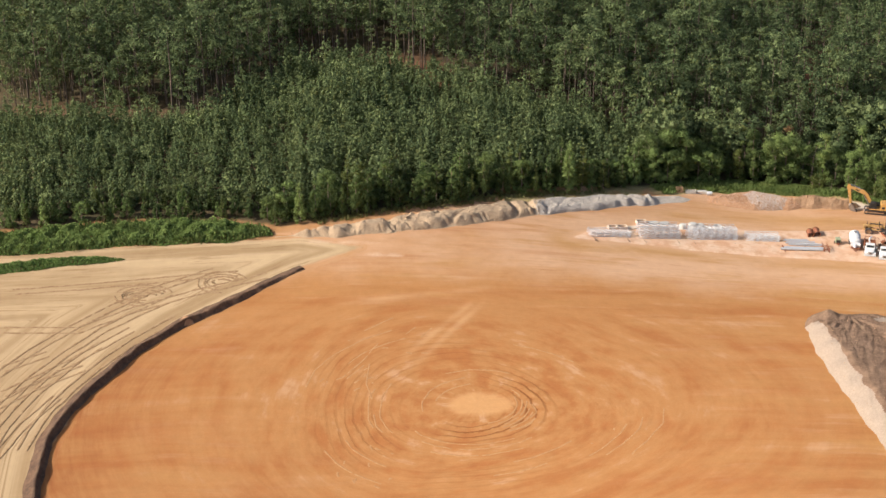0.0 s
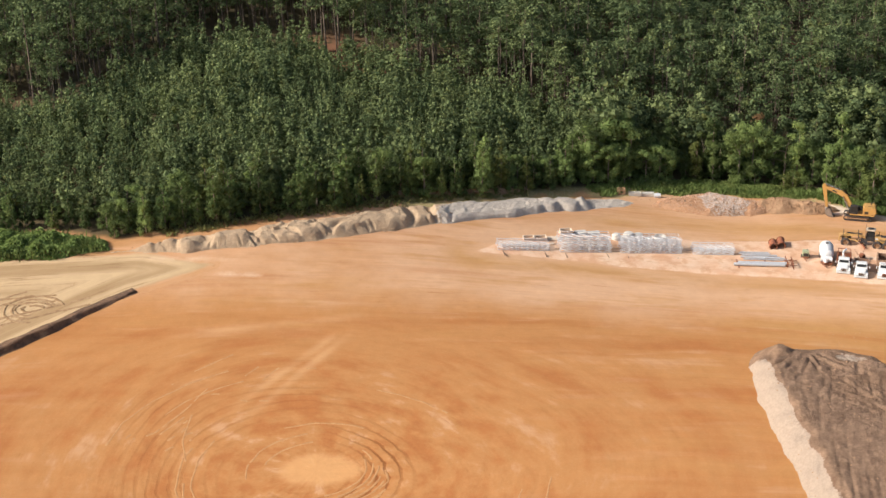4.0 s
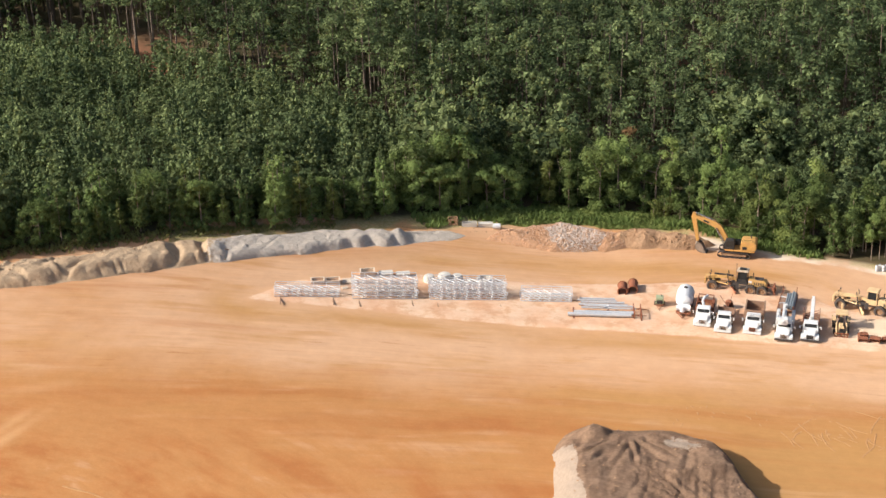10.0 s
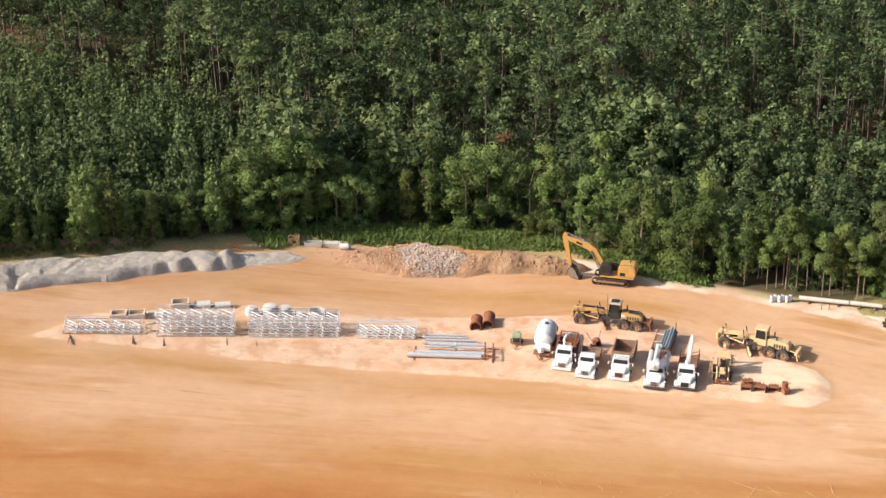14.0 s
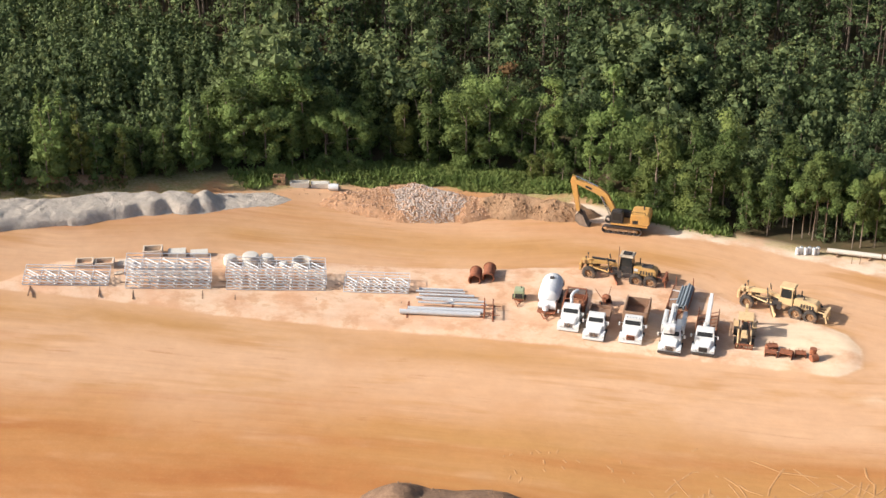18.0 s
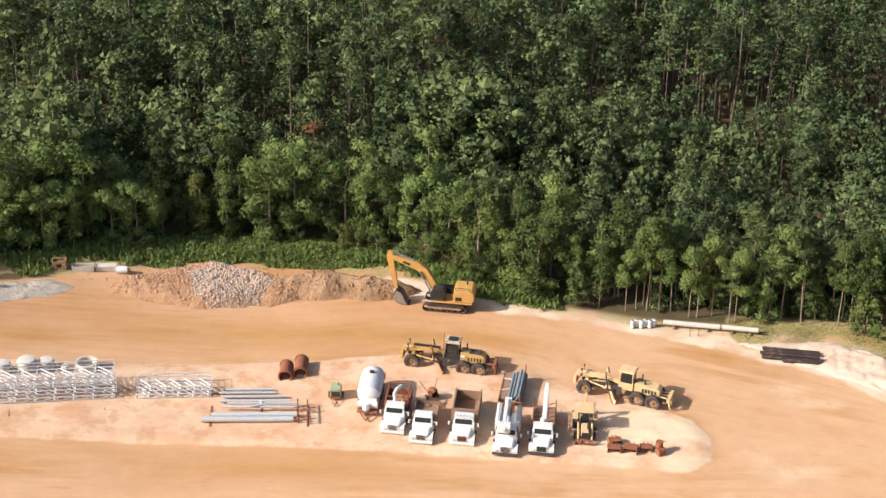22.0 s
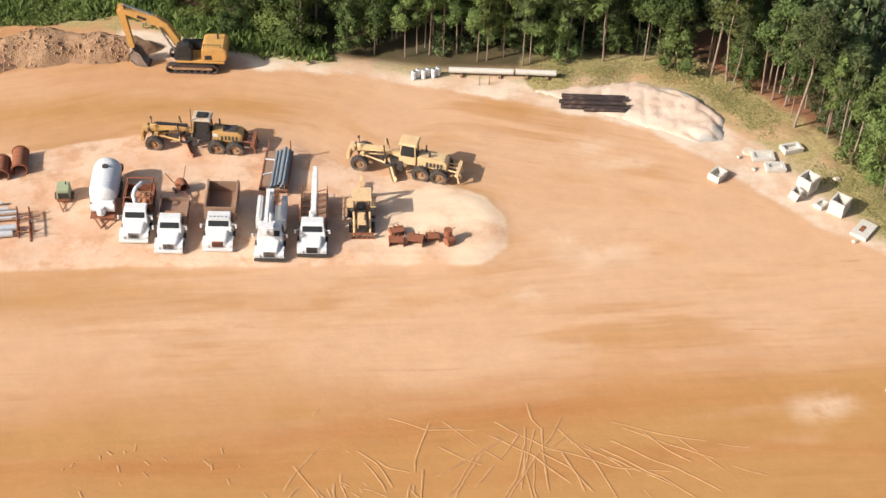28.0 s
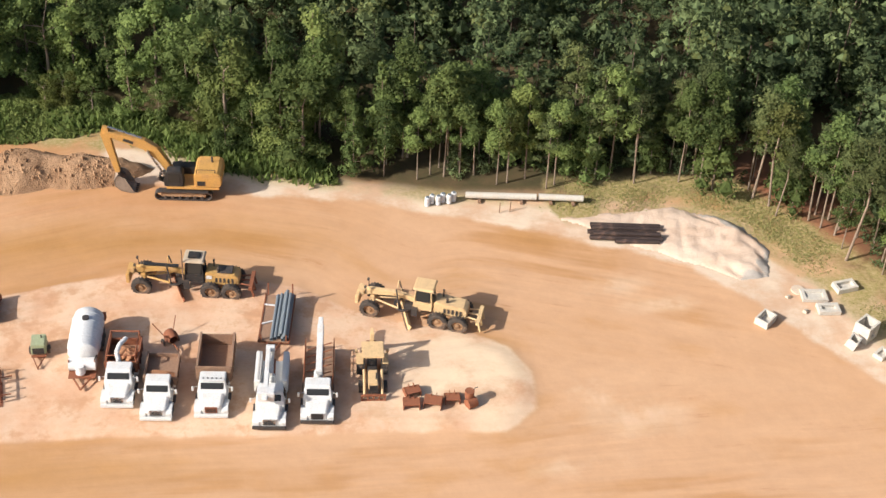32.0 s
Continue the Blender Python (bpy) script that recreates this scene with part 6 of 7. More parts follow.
    rod(lk, (6.2, 0, 3.0), (5.6, 0, 2.55), 0.09)
    rod(lk, (6.2, 0, 3.0), (5.2, 0, 1.75), 0.08)
    part("linkage", lk, M_DARK, e)
    bk = B()
    prof = [(5.75, 2.05), (6.1, 1.5), (6.05, 0.8), (5.55, 0.25), (4.75, 0.05), (4.35, 0.12), (4.4, 0.2), (5.45, 0.40), (5.90, 0.9), (5.95, 1.45), (5.6, 1.9)]
    prism(bk, prof, -0.75, 0.75)
    for s in (-1, 1):
        prism(bk, [(5.75, 2.05), (6.1, 1.5), (6.05, 0.8), (5.55, 0.25), (4.4, 0.08), (5.1, 1.7)], s * 0.75, s * 0.70)
    bucket = part("bucket", bk, M_GREYSAND, e, "dusty digging bucket")
    for k in range(5):
        part("tooth", box(B(), (4.28, -0.6 + 0.3 * k, 0.10), (0.3, 0.1, 0.1)), M_DARK, bucket)
    return e


excavator(20.0, 184.2, 167.5).scale = (0.92, 0.92, 0.86)


def backhoe(x, y, turn):
    """A backhoe loader facing -y, front at y = 0."""
    e = thing("backhoe_loader", x, y, turn, label="old yellow backhoe loader with canopy and forks, dusty", category="backhoe")
    for s in (-1, 1):
        wheel(e, s * 0.85, 1.75, 0.45, 0.45, 0.30, "X", M_FADED, 14)
        wheel(e, s * 0.88, 3.75, 0.72, 0.72, 0.45, "X", M_FADED, 16)
        part("loader_arm", bent(B(), [(s * 0.62, 0.55, 0.45), (s * 0.62, 1.2, 1.0), (s * 0.62, 2.6, 1.45)], 0.09, 8), M_FADED, e)
        part("lift_ram", rod(B(), (s * 0.62, 2.5, 0.9), (s * 0.62, 1.3, 0.95), 0.06), M_CHROME, e)
        part("fork", box(B(), (s * 0.5, -0.15, 0.16), (0.14, 1.2, 0.08)), M_RUST, e, "rusty fork tine")
        part("fender", box(B(), (s * 0.88, 3.7, 1.52), (0.5, 1.2, 0.08)), M_FADED, e, "", 0.03)
    fk = B()
    box(fk, (0, 0.48, 0.3), (1.75, 0.12, 0.16))
    box(fk, (0, 0.48, 0.85), (1.75, 0.12, 0.14))
    for k in range(5):
        box(fk, (-0.8 + 0.4 * k, 0.48, 0.58), (0.1, 0.10, 0.6))
    part("fork_carriage", fk, M_RUST, e, "rusty fork carriage")
    part("hood", box(B(), (0, 1.75, 1.22), (0.72, 1.6, 0.62), None, (0.9, 0.97)), M_FADED, e, "faded yellow bonnet", 0.06)
    part("grille", box(B(), (0, 0.93, 1.15), (0.6, 0.04, 0.5)), M_BLACK, e)
    part("chassis", box(B(), (0, 2.7, 0.75), (0.7, 3.6, 0.4)), M_DARK, e, "", 0.04)
    part("exhaust", rod(B(), (0.2, 1.5, 1.5), (0.2, 1.5, 2.2), 0.05), M_DARK, e)
    for sx in (-1, 1):
        for yy in (2.75, 4.1):
            part("canopy_post", rod(B(), (sx * 0.62, yy, 1.2), (sx * 0.60, yy, 2.65), 0.05), M_BLACK, e)
    part("canopy", box(B(), (0, 3.45, 2.72), (1.55, 1.75, 0.14)), M_FADED, e, "square yellow canopy roof", 0.04)
    part("seat", box(B(), (0, 3.6, 1.45), (0.5, 0.5, 0.7)), M_BLACK, e, "", 0.05)
    part("steering_wheel", lathe(B(), [(0.2, 0), (0.2, 0.03), (0.17, 0.03)], 14, (0, 2.95, 1.75), closed=True), M_BLACK, e)
    sb = B()
    prism(sb, [(4.35, 0.7), (4.6, 0.7), (5.05, 3.0), (4.95, 3.35), (4.7, 3.2)], -0.14, 0.14, "X")
    part("dig_boom", sb, M_FADED, e, "folded digging boom", 0.02)
    ds = B()
    prism(ds, [(4.8, 3.3), (5.1, 3.45), (5.75, 1.5), (5.55, 1.4)], -0.11, 0.11, "X")
    part("dig_stick", ds, M_FADED, e, "", 0.02)
    bk = B()
    prism(bk, [(5.5, 1.5), (5.9, 1.3), (6.0, 0.8), (5.6, 0.5), (5.3, 0.6), (5.6, 0.95)], -0.35, 0.35, "X")
    part("dig_bucket", bk, M_RUST, e, "rusty digging bucket", 0.02)
    for s in (-1, 1):
        leg = part("stabiliser", box(B(), (s * 1.0, 4.55, 0.9), (0.16, 0.2, 1.5), (0, s * 10, 0)), M_FADED, e)
        part("foot_plate", box(B(), (s * 1.12, 4.55, 0.08), (0.4, 0.4, 0.08)), M_FADED, leg)
    return e


backhoe(29.9, 157.0, -10).scale = (1.0, 0.95, 0.88)


def rusty_bucket(x, y, turn, w, d, h):
    e = thing("digger_bucket", x, y, turn, label="rusty spare digger bucket lying on the sand", category="bucket", group="spare buckets on the sand")
    b = B()
    prof = [(-d / 2, 0.0), (d / 2, 0.0), (d / 2 + 0.08, h * 0.55), (d / 4, h), (-d / 2, h * 0.92), (-d / 2, h * 0.84), (d / 4 - 0.05, h * 0.9), (d / 2 - 0.02, h * 0.52), (d / 2 - 0.08, 0.07), (-d / 2, 0.07)]
    prism(b, prof, -w / 2, w / 2, "X")
    for s in (-1, 1):
        prism(b, [(-d / 2, 0.0), (d / 2, 0.0), (d / 2 + 0.08, h * 0.55), (d / 4, h), (-d / 2, h * 0.92)], s * w / 2, s * (w / 2 - 0.05), "X")
    sh = part("shell", b, M_RUST, e)
    for k in range(4):
        part("tooth", box(B(), (-w / 2 + w * (k + 0.5) / 4, -d / 2 - 0.1, 0.05), (0.1, 0.25, 0.08)), M_RUST, sh)
    for s in (-1, 1):
        part("lug", box(B(), (s * 0.18, d / 4, h + 0.03), (0.06, 0.35, 0.10)), M_RUST, sh)
    return e


rusty_bucket(32.45, 156.5, -10, 1.15, 1.0, 0.8)
rusty_bucket(32.75, 157.6, 5, 1.1, 0.9, 0.8)
rusty_bucket(33.95, 156.3, -22, 1.25, 1.1, 0.9)
rusty_bucket(35.35, 156.45, -8, 1.05, 0.9, 0.75)
e = thing("plate_compactor", 36.55, 155.6, 20, label="rusty compactor drum and motor on a steel plate", category="compactor")
part("plate", box(B(), (0, -0.3, 0.06), (1.1, 0.8, 0.10)), M_RUST, e, "", 0.02)
part("drum", rod(B(), (-0.35, 0.1, 0.5), (0.35, 0.1, 0.5), 0.38, None, 18), M_RUST, e, "rusty drum", 0, True)
part("motor", rod(B(), (0.05, 0.45, 0.8), (0.05, 0.45, 1.35), 0.34, None, 14), M_RUST, e, "", 0, True)
part("handle", bent(B(), [(0.3, 0.5, 0.9), (0.8, 0.8, 0.95), (1.0, 0.8, 0.9)], 0.03, 6), M_DARK, e)
e = thing("steel_plate", 33.65, 159.35, -8, label="flat grey steel plate lying on the sand", category="steel plate")
part("sheet", box(B(), (0, 0, 0.05), (1.25, 1.25, 0.04)), M_DARK, e)

# white tank trailer
e = thing("tank_trailer", 11.15, 166.1, -10, label="white round water tank on a rusty trailer", category="tank trailer")
e.scale = (0.97, 0.92, 0.88)
part("tank", lathe(B(), [(0.05, -2.35), (0.75, -2.25), (1.08, -1.9), (1.15, -1.2), (1.15, 1.6), (1.05, 2.2), (0.7, 2.5), (0.05, 2.55)], 28, (0, 0.4, 1.85), "Y"), M_CHALK, e, "smooth white tank shell", 0, True)
for k in range(4):
    part("band", lathe(B(), [(1.16, -0.04), (1.18, -0.04), (1.18, 0.04), (1.16, 0.04)], 28, (0, -0.9 + 0.85 * k, 1.85), "Y", True), M_CHALK, e, "", 0, True)
part("hatch", rod(B(), (0, 0.9, 2.95), (0, 0.9, 3.12), 0.26, None, 16), M_DARK, e, "round dark lid", 0, True)
part("front_drum", rod(B(), (-0.95, -2.35, 1.25), (0.95, -2.35, 1.25), 0.52, None, 20), M_CHALK, e, "white cross tank", 0, True)
part("pump", rod(B(), (-0.1, -2.95, 0.9), (-0.1, -2.95, 1.6), 0.36, 0.28, 14), M_CHALK, e, "", 0, True)
f = B()
for s in (-1, 1):
    box(f, (s * 0.75, -0.3, 0.62), (0.12, 5.4, 0.2))
    rod(f, (s * 0.75, -3.0, 0.6), (0.0, -4.4, 0.5), 0.07)
    rod(f, (s * 0.9, -2.6, 0.6), (s * 0.9, -2.6, 1.9), 0.05)
for k in range(5):
    box(f, (0, -2.8 + 1.25 * k, 0.62), (1.5, 0.1, 0.14))
box(f, (0, -2.9, 0.72), (1.9, 1.0, 0.06))
part("frame", f, M_RUST, e, "rusty trailer frame and drawbar")
for s in (-1, 1):
    for y in (0.4, 1.4):
        wheel(e, s * 1.0, y, 0.42, 0.42, 0.26, "X", M_DARK)
part("hose", bent(B(), [(0.9, -2.6, 1.9), (1.0, -1.5, 1.6), (1.15, 0.2, 1.2), (1.1, 1.8, 1.1)], 0.05, 8), M_DARK, e)
part("rear_valve", box(B(), (0.7, 2.9, 1.3), (0.8, 0.5, 0.6)), M_RUST, e, "", 0.03)

# small towed generator
e = thing("generator", 7.9, 166.7, -6, label="small faded green towed generator on two wheels", category="generator")
part("body", box(B(), (0, 0, 0.95), (1.05, 1.3, 0.85), None, (0.94, 0.95)), M_GREEN, e, "faded green casing", 0.06)
part("vent", box(B(), (0, -0.655, 0.88), (0.8, 0.04, 0.5)), M_BLACK, e, "dark louvred front")
part("exhaust", rod(B(), (0.2, 0.2, 1.37), (0.2, 0.2, 1.6), 0.05), M_DARK, e)
f = B()
box(f, (0, 0, 0.46), (1.0, 1.6, 0.10))
for s in (-1, 1):
    rod(f, (s * 0.4, -0.8, 0.46), (0, -1.9, 0.42), 0.04)
rod(f, (0, -1.8, 0.42), (0, -1.8, 0.02), 0.04)
part("frame", f, M_RUST, e, "rusty drawbar frame")
for s in (-1, 1):
    wheel(e, s * 0.62, 0.1, 0.33, 0.33, 0.2, "X", M_DARK)

# small rusty mixer on wheels
e = thing("concrete_mixer", 17.0, 165.9, 20, label="small rusty towed concrete mixer with raised handles", category="mixer")
part("drum", lathe(B(), [(0.1, -0.5), (0.42, -0.4), (0.5, 0.0), (0.34, 0.45), (0.30, 0.46), (0.45, 0.0), (0.36, -0.34)], 18, (0, 0, 0.85), "Y"), M_RUST, e, "rusty mixing drum", 0, True)
f = B()
rod(f, (0, 0.4, 0.5), (0, -1.3, 0.4), 0.05)
for s in (-1, 1):
    rod(f, (s * 0.5, 0.1, 0.35), (s * 0.25, 0.0, 0.85), 0.05)
    rod(f, (s * 0.4, 0.5, 0.8), (s * 0.9, 1.0, 1.7), 0.035)
part("frame", f, M_RUST, e)
for s in (-1, 1):
    wheel(e, s * 0.55, 0.2, 0.3, 0.3, 0.14, "X", M_RUST)

# rusted casing pipes
for x, y, ln in ((3.2, 170.8, 2.2), (4.65, 171.5, 2.6)):
    e = thing("casing_pipe", x, y, -4, label="short rusted steel casing pipe lying on the pad", category="pipe", group="rusted casing pipes")
    part("tube", lathe(B(), [(0.62, -ln / 2), (0.62, ln / 2), (0.56, ln / 2), (0.56, -ln / 2)], 24, (0, 0, 0.62), "Y", True), M_RUST, e, "", 0, True)
    for k in (-1, 1):
        part("flange", lathe(B(), [(0.62, -0.05), (0.70, -0.05), (0.70, 0.05), (0.62, 0.05)], 24, (0, k * (ln / 2 - 0.1), 0.62), "Y", True), M_RUST, e)


# ---- stored steel and precast ----
def box_truss(x, y, turn, ln, deep, high, bays, z, label):
    """A galvanised box truss along local x; origin at its front left lower chord."""
    e = thing("box_truss", x, y, turn, z, label, "steel truss", "stacked steel trusses")
    chord = part("chord", rod(B(), (0, 0, 0), (ln, 0, 0), 0.05, None, 8), M_STEEL, e, "", 0, True)
    for yy, zz in ((deep, 0), (0, high), (deep, high)):
        again(chord, pose(0, yy, zz))
    bay = ln / bays
    rail = part("rail", rod(B(), (0, deep * 0.5, 0), (ln, deep * 0.5, 0), 0.026, None, 6), M_STEEL, e)
    again(rail, pose(0, 0, high))
    post = part("post", rod(B(), (0, 0, 0), (0, 0, high), 0.028, None, 6), M_STEEL, e)
    rung = part("rung", rod(B(), (0, 0, 0), (0, deep, 0), 0.022, None, 6), M_STEEL, e)
    side = part("diagonal", rod(B(), (bay * 0.25, 0, 0), (bay * 0.80, 0, high), 0.045, None, 6), M_CHALK, e)
    flat = part("brace", rod(B(), (bay * 0.9, 0.12, 0.03), (bay * 0.15, deep * 0.55, 0.03), 0.060, None, 6), M_CHALK, e)
    for k in range(bays + 1):
        for yy in (0, deep):
            if (k, yy) != (0, 0):
                again(post, pose(k * bay, yy, 0))
        for zz in (0, high):
            if (k, zz) != (0, 0):
                again(rung, pose(k * bay, 0, zz))
    for k in range(bays):
        if k:
            again(side, pose(k * bay, 0, 0))
            again(flat, pose(k * bay, 0, 0))
        again(flat, pose(k * bay, 0, high))
    return e


def truss_stack(x0, y0, x1, y1, layers, deep, high, bays, rows=1):
    turn = math.degrees(math.atan2(y1 - y0, x1 - x0))
    ln = math.hypot(x1 - x0, y1 - y0)
    ux, uy = math.cos(radians(turn)), math.sin(radians(turn))
    tilt = math.degrees(math.atan2(gz(x1, y1) - gz(x0, y0), ln))
    base = gz(x0, y0)
    for row in range(rows):
        for k in range(layers):
            off = row * (deep + 0.35)
            e = box_truss(x0, y0, turn, ln, deep, high, bays, 0, "galvanised steel box truss stacked on timbers")
            e.matrix_basis = pose(x0 - uy * (off + 0.28 * k) + ux * 0.18 * (k % 2), y0 + ux * (off + 0.28 * k), base + 0.30 + k * (high + 0.20), 0, 0, turn) @ pose(0, 0, 0, 0, -tilt, 0)
    for s in (0.09, 0.9):
        px, py = x0 + ux * ln * s, y0 + uy * ln * s
        t = thing("timber", px, py, turn, label="dark square timber under the stacked steel", category="timber", group="dunnage timbers")
        part("baulk", box(B(), (0, rows * (deep + 0.3) / 2 - 0.9, 0.13), (0.12, rows * (deep + 0.3) + 2.2, 0.16)), M_TIMBER, t, "", 0.02)


truss_stack(-43.0, 161.7, -34.6, 163.3, 2, 2.5, 0.32, 5)
truss_stack(-32.8, 163.2, -24.3, 164.9, 4, 2.6, 0.42, 5)
truss_stack(-22.7, 165.0, -12.5, 166.6, 4, 2.6, 0.36, 6)
truss_stack(-10.6, 166.6, -3.8, 167.0, 2, 2.5, 0.36, 5)
for x, y in ((-23.6, 165.4), (-23.4, 166.6), (-11.7, 167.0), (-11.5, 168.0), (-3.0, 167.6), (-33.6, 164.3)):
    t = thing("timber", x, y, 8, label="rust-brown timber lying between the steel stacks", category="timber", group="dunnage timbers")
    part("baulk", box(B(), (0, 0, 0.15), (1.5, 0.2, 0.22)), M_TIMBER, t, "", 0.02)


def long_pipe(x0, y0, x1, y1, r, lift, mat_, name="steel_pipe", label="long grey coated steel pipe on low racks", group="stored pipes", wall=0.03, n=18):
    ln = math.hypot(x1 - x0, y1 - y0)
    e = thing(name, x0, y0, 0, gz((x0 + x1) / 2, (y0 + y1) / 2) + lift + r, label, "pipe", group)
    e.matrix_basis = pose(
        x0, y0, gz(x0, y0) + lift + r, 0, -math.degrees(math.atan2(gz(x1, y1) - gz(x0, y0), ln)), math.degrees(math.atan2(y1 - y0, x1 - x0)))
    part("tube", lathe(B(), [(r, 0), (r, ln), (r - wall, ln), (r - wall, 0)], n, axis="X", closed=True), mat_, e, "", 0, True)
    return e


for k, (x0, y0, x1, y1, r, lift) in enumerate(((-4.4, 162.8, 3.9, 162.6, 0.26, 0.25), (-3.6, 163.45, 4.2, 163.3, 0.26, 0.25), (-2.6, 164.6, 4.6, 164.3, 0.12, 0.55), (-2.2, 165.2, 4.4, 165.0, 0.12, 0.55),
                                               (-2.9, 165.9, 3.6, 165.7, 0.14, 0.35), (-2.6, 166.6, 3.2, 166.5, 0.14, 0.35), (-3.0, 167.4, 2.2, 167.3, 0.12, 0.3), (-2.7, 167.9, 2.0, 167.9, 0.12, 0.3))):
    long_pipe(x0, y0, x1, y1, r, lift, M_PIPE)
for x, ys, n in ((4.3, 163.6, 1), (-3.6, 163.8, 0), (1.0, 164.6, 0), (5.2, 163.4, 1)):
    e = thing("pipe_rack", x, ys, 0, label="rusty steel trestle under the stored pipes", category="rack", group="pipe racks")
    f = B()
    box(f, (0, 0, 0.14), (0.22, 3.4, 0.16))
    if n:
        for yy in (-1.3, -0.4, 0.5, 1.4):
            rod(f, (0, yy, 0.1), (0, yy, 1.15), 0.06)
        rod(f, (0, -1.5, 0.85), (0, 1.6, 0.85), 0.06)
        rod(f, (-0.5, -0.9, 0.5), (0.7, -0.9, 0.55), 0.05)
        rod(f, (-0.4, 0.6, 0.7), (0.8, 0.7, 0.7), 0.05)
    part("trestle", f, M_RUST, e)
e = thing("angle_bracket", 0.6, 164.4, 20, label="pale welded bracket lying on the pipes", category="steel part")
part("arm", box(B(), (0, 0, 0.9), (1.6, 0.14, 0.1)), M_STEEL, e)
part("arm", box(B(), (0.5, 0.3, 0.9), (0.12, 0.9, 0.1)), M_STEEL, e)

for x0, y0, x1, y1 in ((42.3, 178.9, 48.0, 177.6), (48.2, 177.6, 51.8, 176.7)):
    long_pipe(x0, y0, x1, y1, 0.27, 0.22, M_CONCW, "white_pipe", "long white pipe laid on blocks along the verge", "white pipes on the verge")
for x, y in ((43.4, 178.6), (46.8, 177.85), (49.2, 177.3), (51.0, 176.85)):
    e = thing("timber_block", x, y, -12, label="short timber block under the white pipe", category="timber", group="pipe blocks")
    part("block", box(B(), (0, 0, 0.11), (0.25, 0.9, 0.22)), M_TIMBER, e, "", 0.02)
for x in (44.6, 45.5):
    e = thing("stake", x, 176.7, 0, label="thin dark stake in the sand", category="stake")
    part("post", box(B(), (0, 0, 0.5), (0.07, 0.07, 1.0)), M_TIMBER, e)
for k in range(6):
    e = thing("barrel", 39.0 + 0.46 * k, 178.7 + 0.25 * (k % 2), 12 * k, label="small white drum standing on the sand", category="drum", group="white drums")
    part("body", lathe(B(), [(0.02, 0), (0.22, 0), (0.24, 0.3), (0.22, 0.34), (0.24, 0.38), (0.23, 0.78), (0.15, 0.84), (0.02, 0.85)], 14), M_CHALK if k % 3 else M_STEEL, e, "", 0, True)
    part("lid", rod(B(), (0, 0, 0.84), (0, 0, 0.90), 0.13, None, 12), M_BLUEPIPE, e)
PILE_LIFT = top_of(sand_mound)(53.5, 172.2) - gz(53.5, 172.2)
M_HDPE = plain("black_plastic", (0.040, 0.026, 0.022), 0.6, 0, (0.20, 0.12, 0.09), 0.6, 2.0, 0.0)
for k, (off, d, lift, ln) in enumerate(((2.0, -0.36, 0.0, 3.6), (0.0, 0.0, 0.0, 5.9), (0.1, 0.38, 0.0, 5.7), (-0.1, 0.76, 0.0, 5.6), (0.25, 1.30, 0.0, 5.8), (0.2, 1.68, 0.0, 5.7), (0.3, 0.2, 0.30, 5.4))):
    ux, uy = 0.974, -0.227
    x0, y0 = 50.8 + ux * off - uy * d, 172.0 + uy * off + ux * d
    e = long_pipe(x0, y0, x0 + ux * ln, y0 + uy * ln, 0.19, PILE_LIFT + lift, M_HDPE, "black_pipe", "black plastic pipe in a stack on the sand", "black pipes")


def precast(name, x, y, turn, s, hole, label, mat_=M_CONC, side_hole=False, group="precast concrete boxes", tilt=0.0, lid=None):
    """A precast box with a rectangular shaft from above; side_hole: an opening in its front."""
    e = thing(name, x, y, turn, label=label, category="concrete box", group=group)
    if tilt:
        e.matrix_basis = e.matrix_basis @ pose(0, 0, 0.1, tilt, 0, 0)
    w, d, h = s
    t = hole
    if t:
        for sx in (-1, 1):
            part("wall", box(B(), (sx * (w - t) / 2, 0, h / 2), (t, d, h)), mat_, e, "", 0.015)
        for sy in (-1, 1):
            if side_hole and sy < 0:
                f = B()
                box(f, (0, -(d - t) / 2, h * 0.14), (w - 2 * t, t, h * 0.28))
                box(f, (0, -(d - t) / 2, h * 0.86), (w - 2 * t, t, h * 0.28))
                for sx in (-1, 1):
                    box(f, (sx * (w / 2 - t - (w - 2 * t) * 0.15), -(d - t) / 2, h / 2), ((w - 2 * t) * 0.3, t, h * 0.45))
                part("wall", f, mat_, e)
            else:
                part("wall", box(B(), (0, sy * (d - t) / 2, h / 2), (w - 2 * t, t, h)), mat_, e, "", 0.015)
        part("base", box(B(), (0, 0, 0.06), (w - 2 * t, d - 2 * t, 0.12)), mat_, e)
    else:
        part("slab", box(B(), (0, 0, h / 2), (w, d, h)), mat_, e, "", 0.03)
    return e


precast("catch_basin", -38.0, 167.0, 10, (1.9, 1.5, 0.65), 0.18, "open grey precast concrete box on the pad")
precast("catch_basin", -36.0, 167.4, 10, (2.0, 1.5, 0.72), 0.18, "open grey precast concrete box on the pad")
precast("concrete_slab", -33.9, 168.2, 8, (1.8, 1.4, 0.35), 0, "pale precast concrete cover slab")
precast("concrete_block", -34.2, 166.0, 25, (0.9, 0.6, 0.35), 0, "small broken concrete block")
precast("catch_basin", -31.7, 171.0, 10, (2.1, 1.6, 0.80), 0.18, "tall open precast concrete box behind the steel")
precast("concrete_slab", -29.2, 171.5, 10, (1.9, 1.4, 0.55), 0, "pale precast concrete block behind the steel", M_CONCW)
precast("concrete_slab", -26.9, 172.0, 10, (1.9, 1.2, 0.50), 0, "pale precast concrete block behind the steel", M_CONCW)
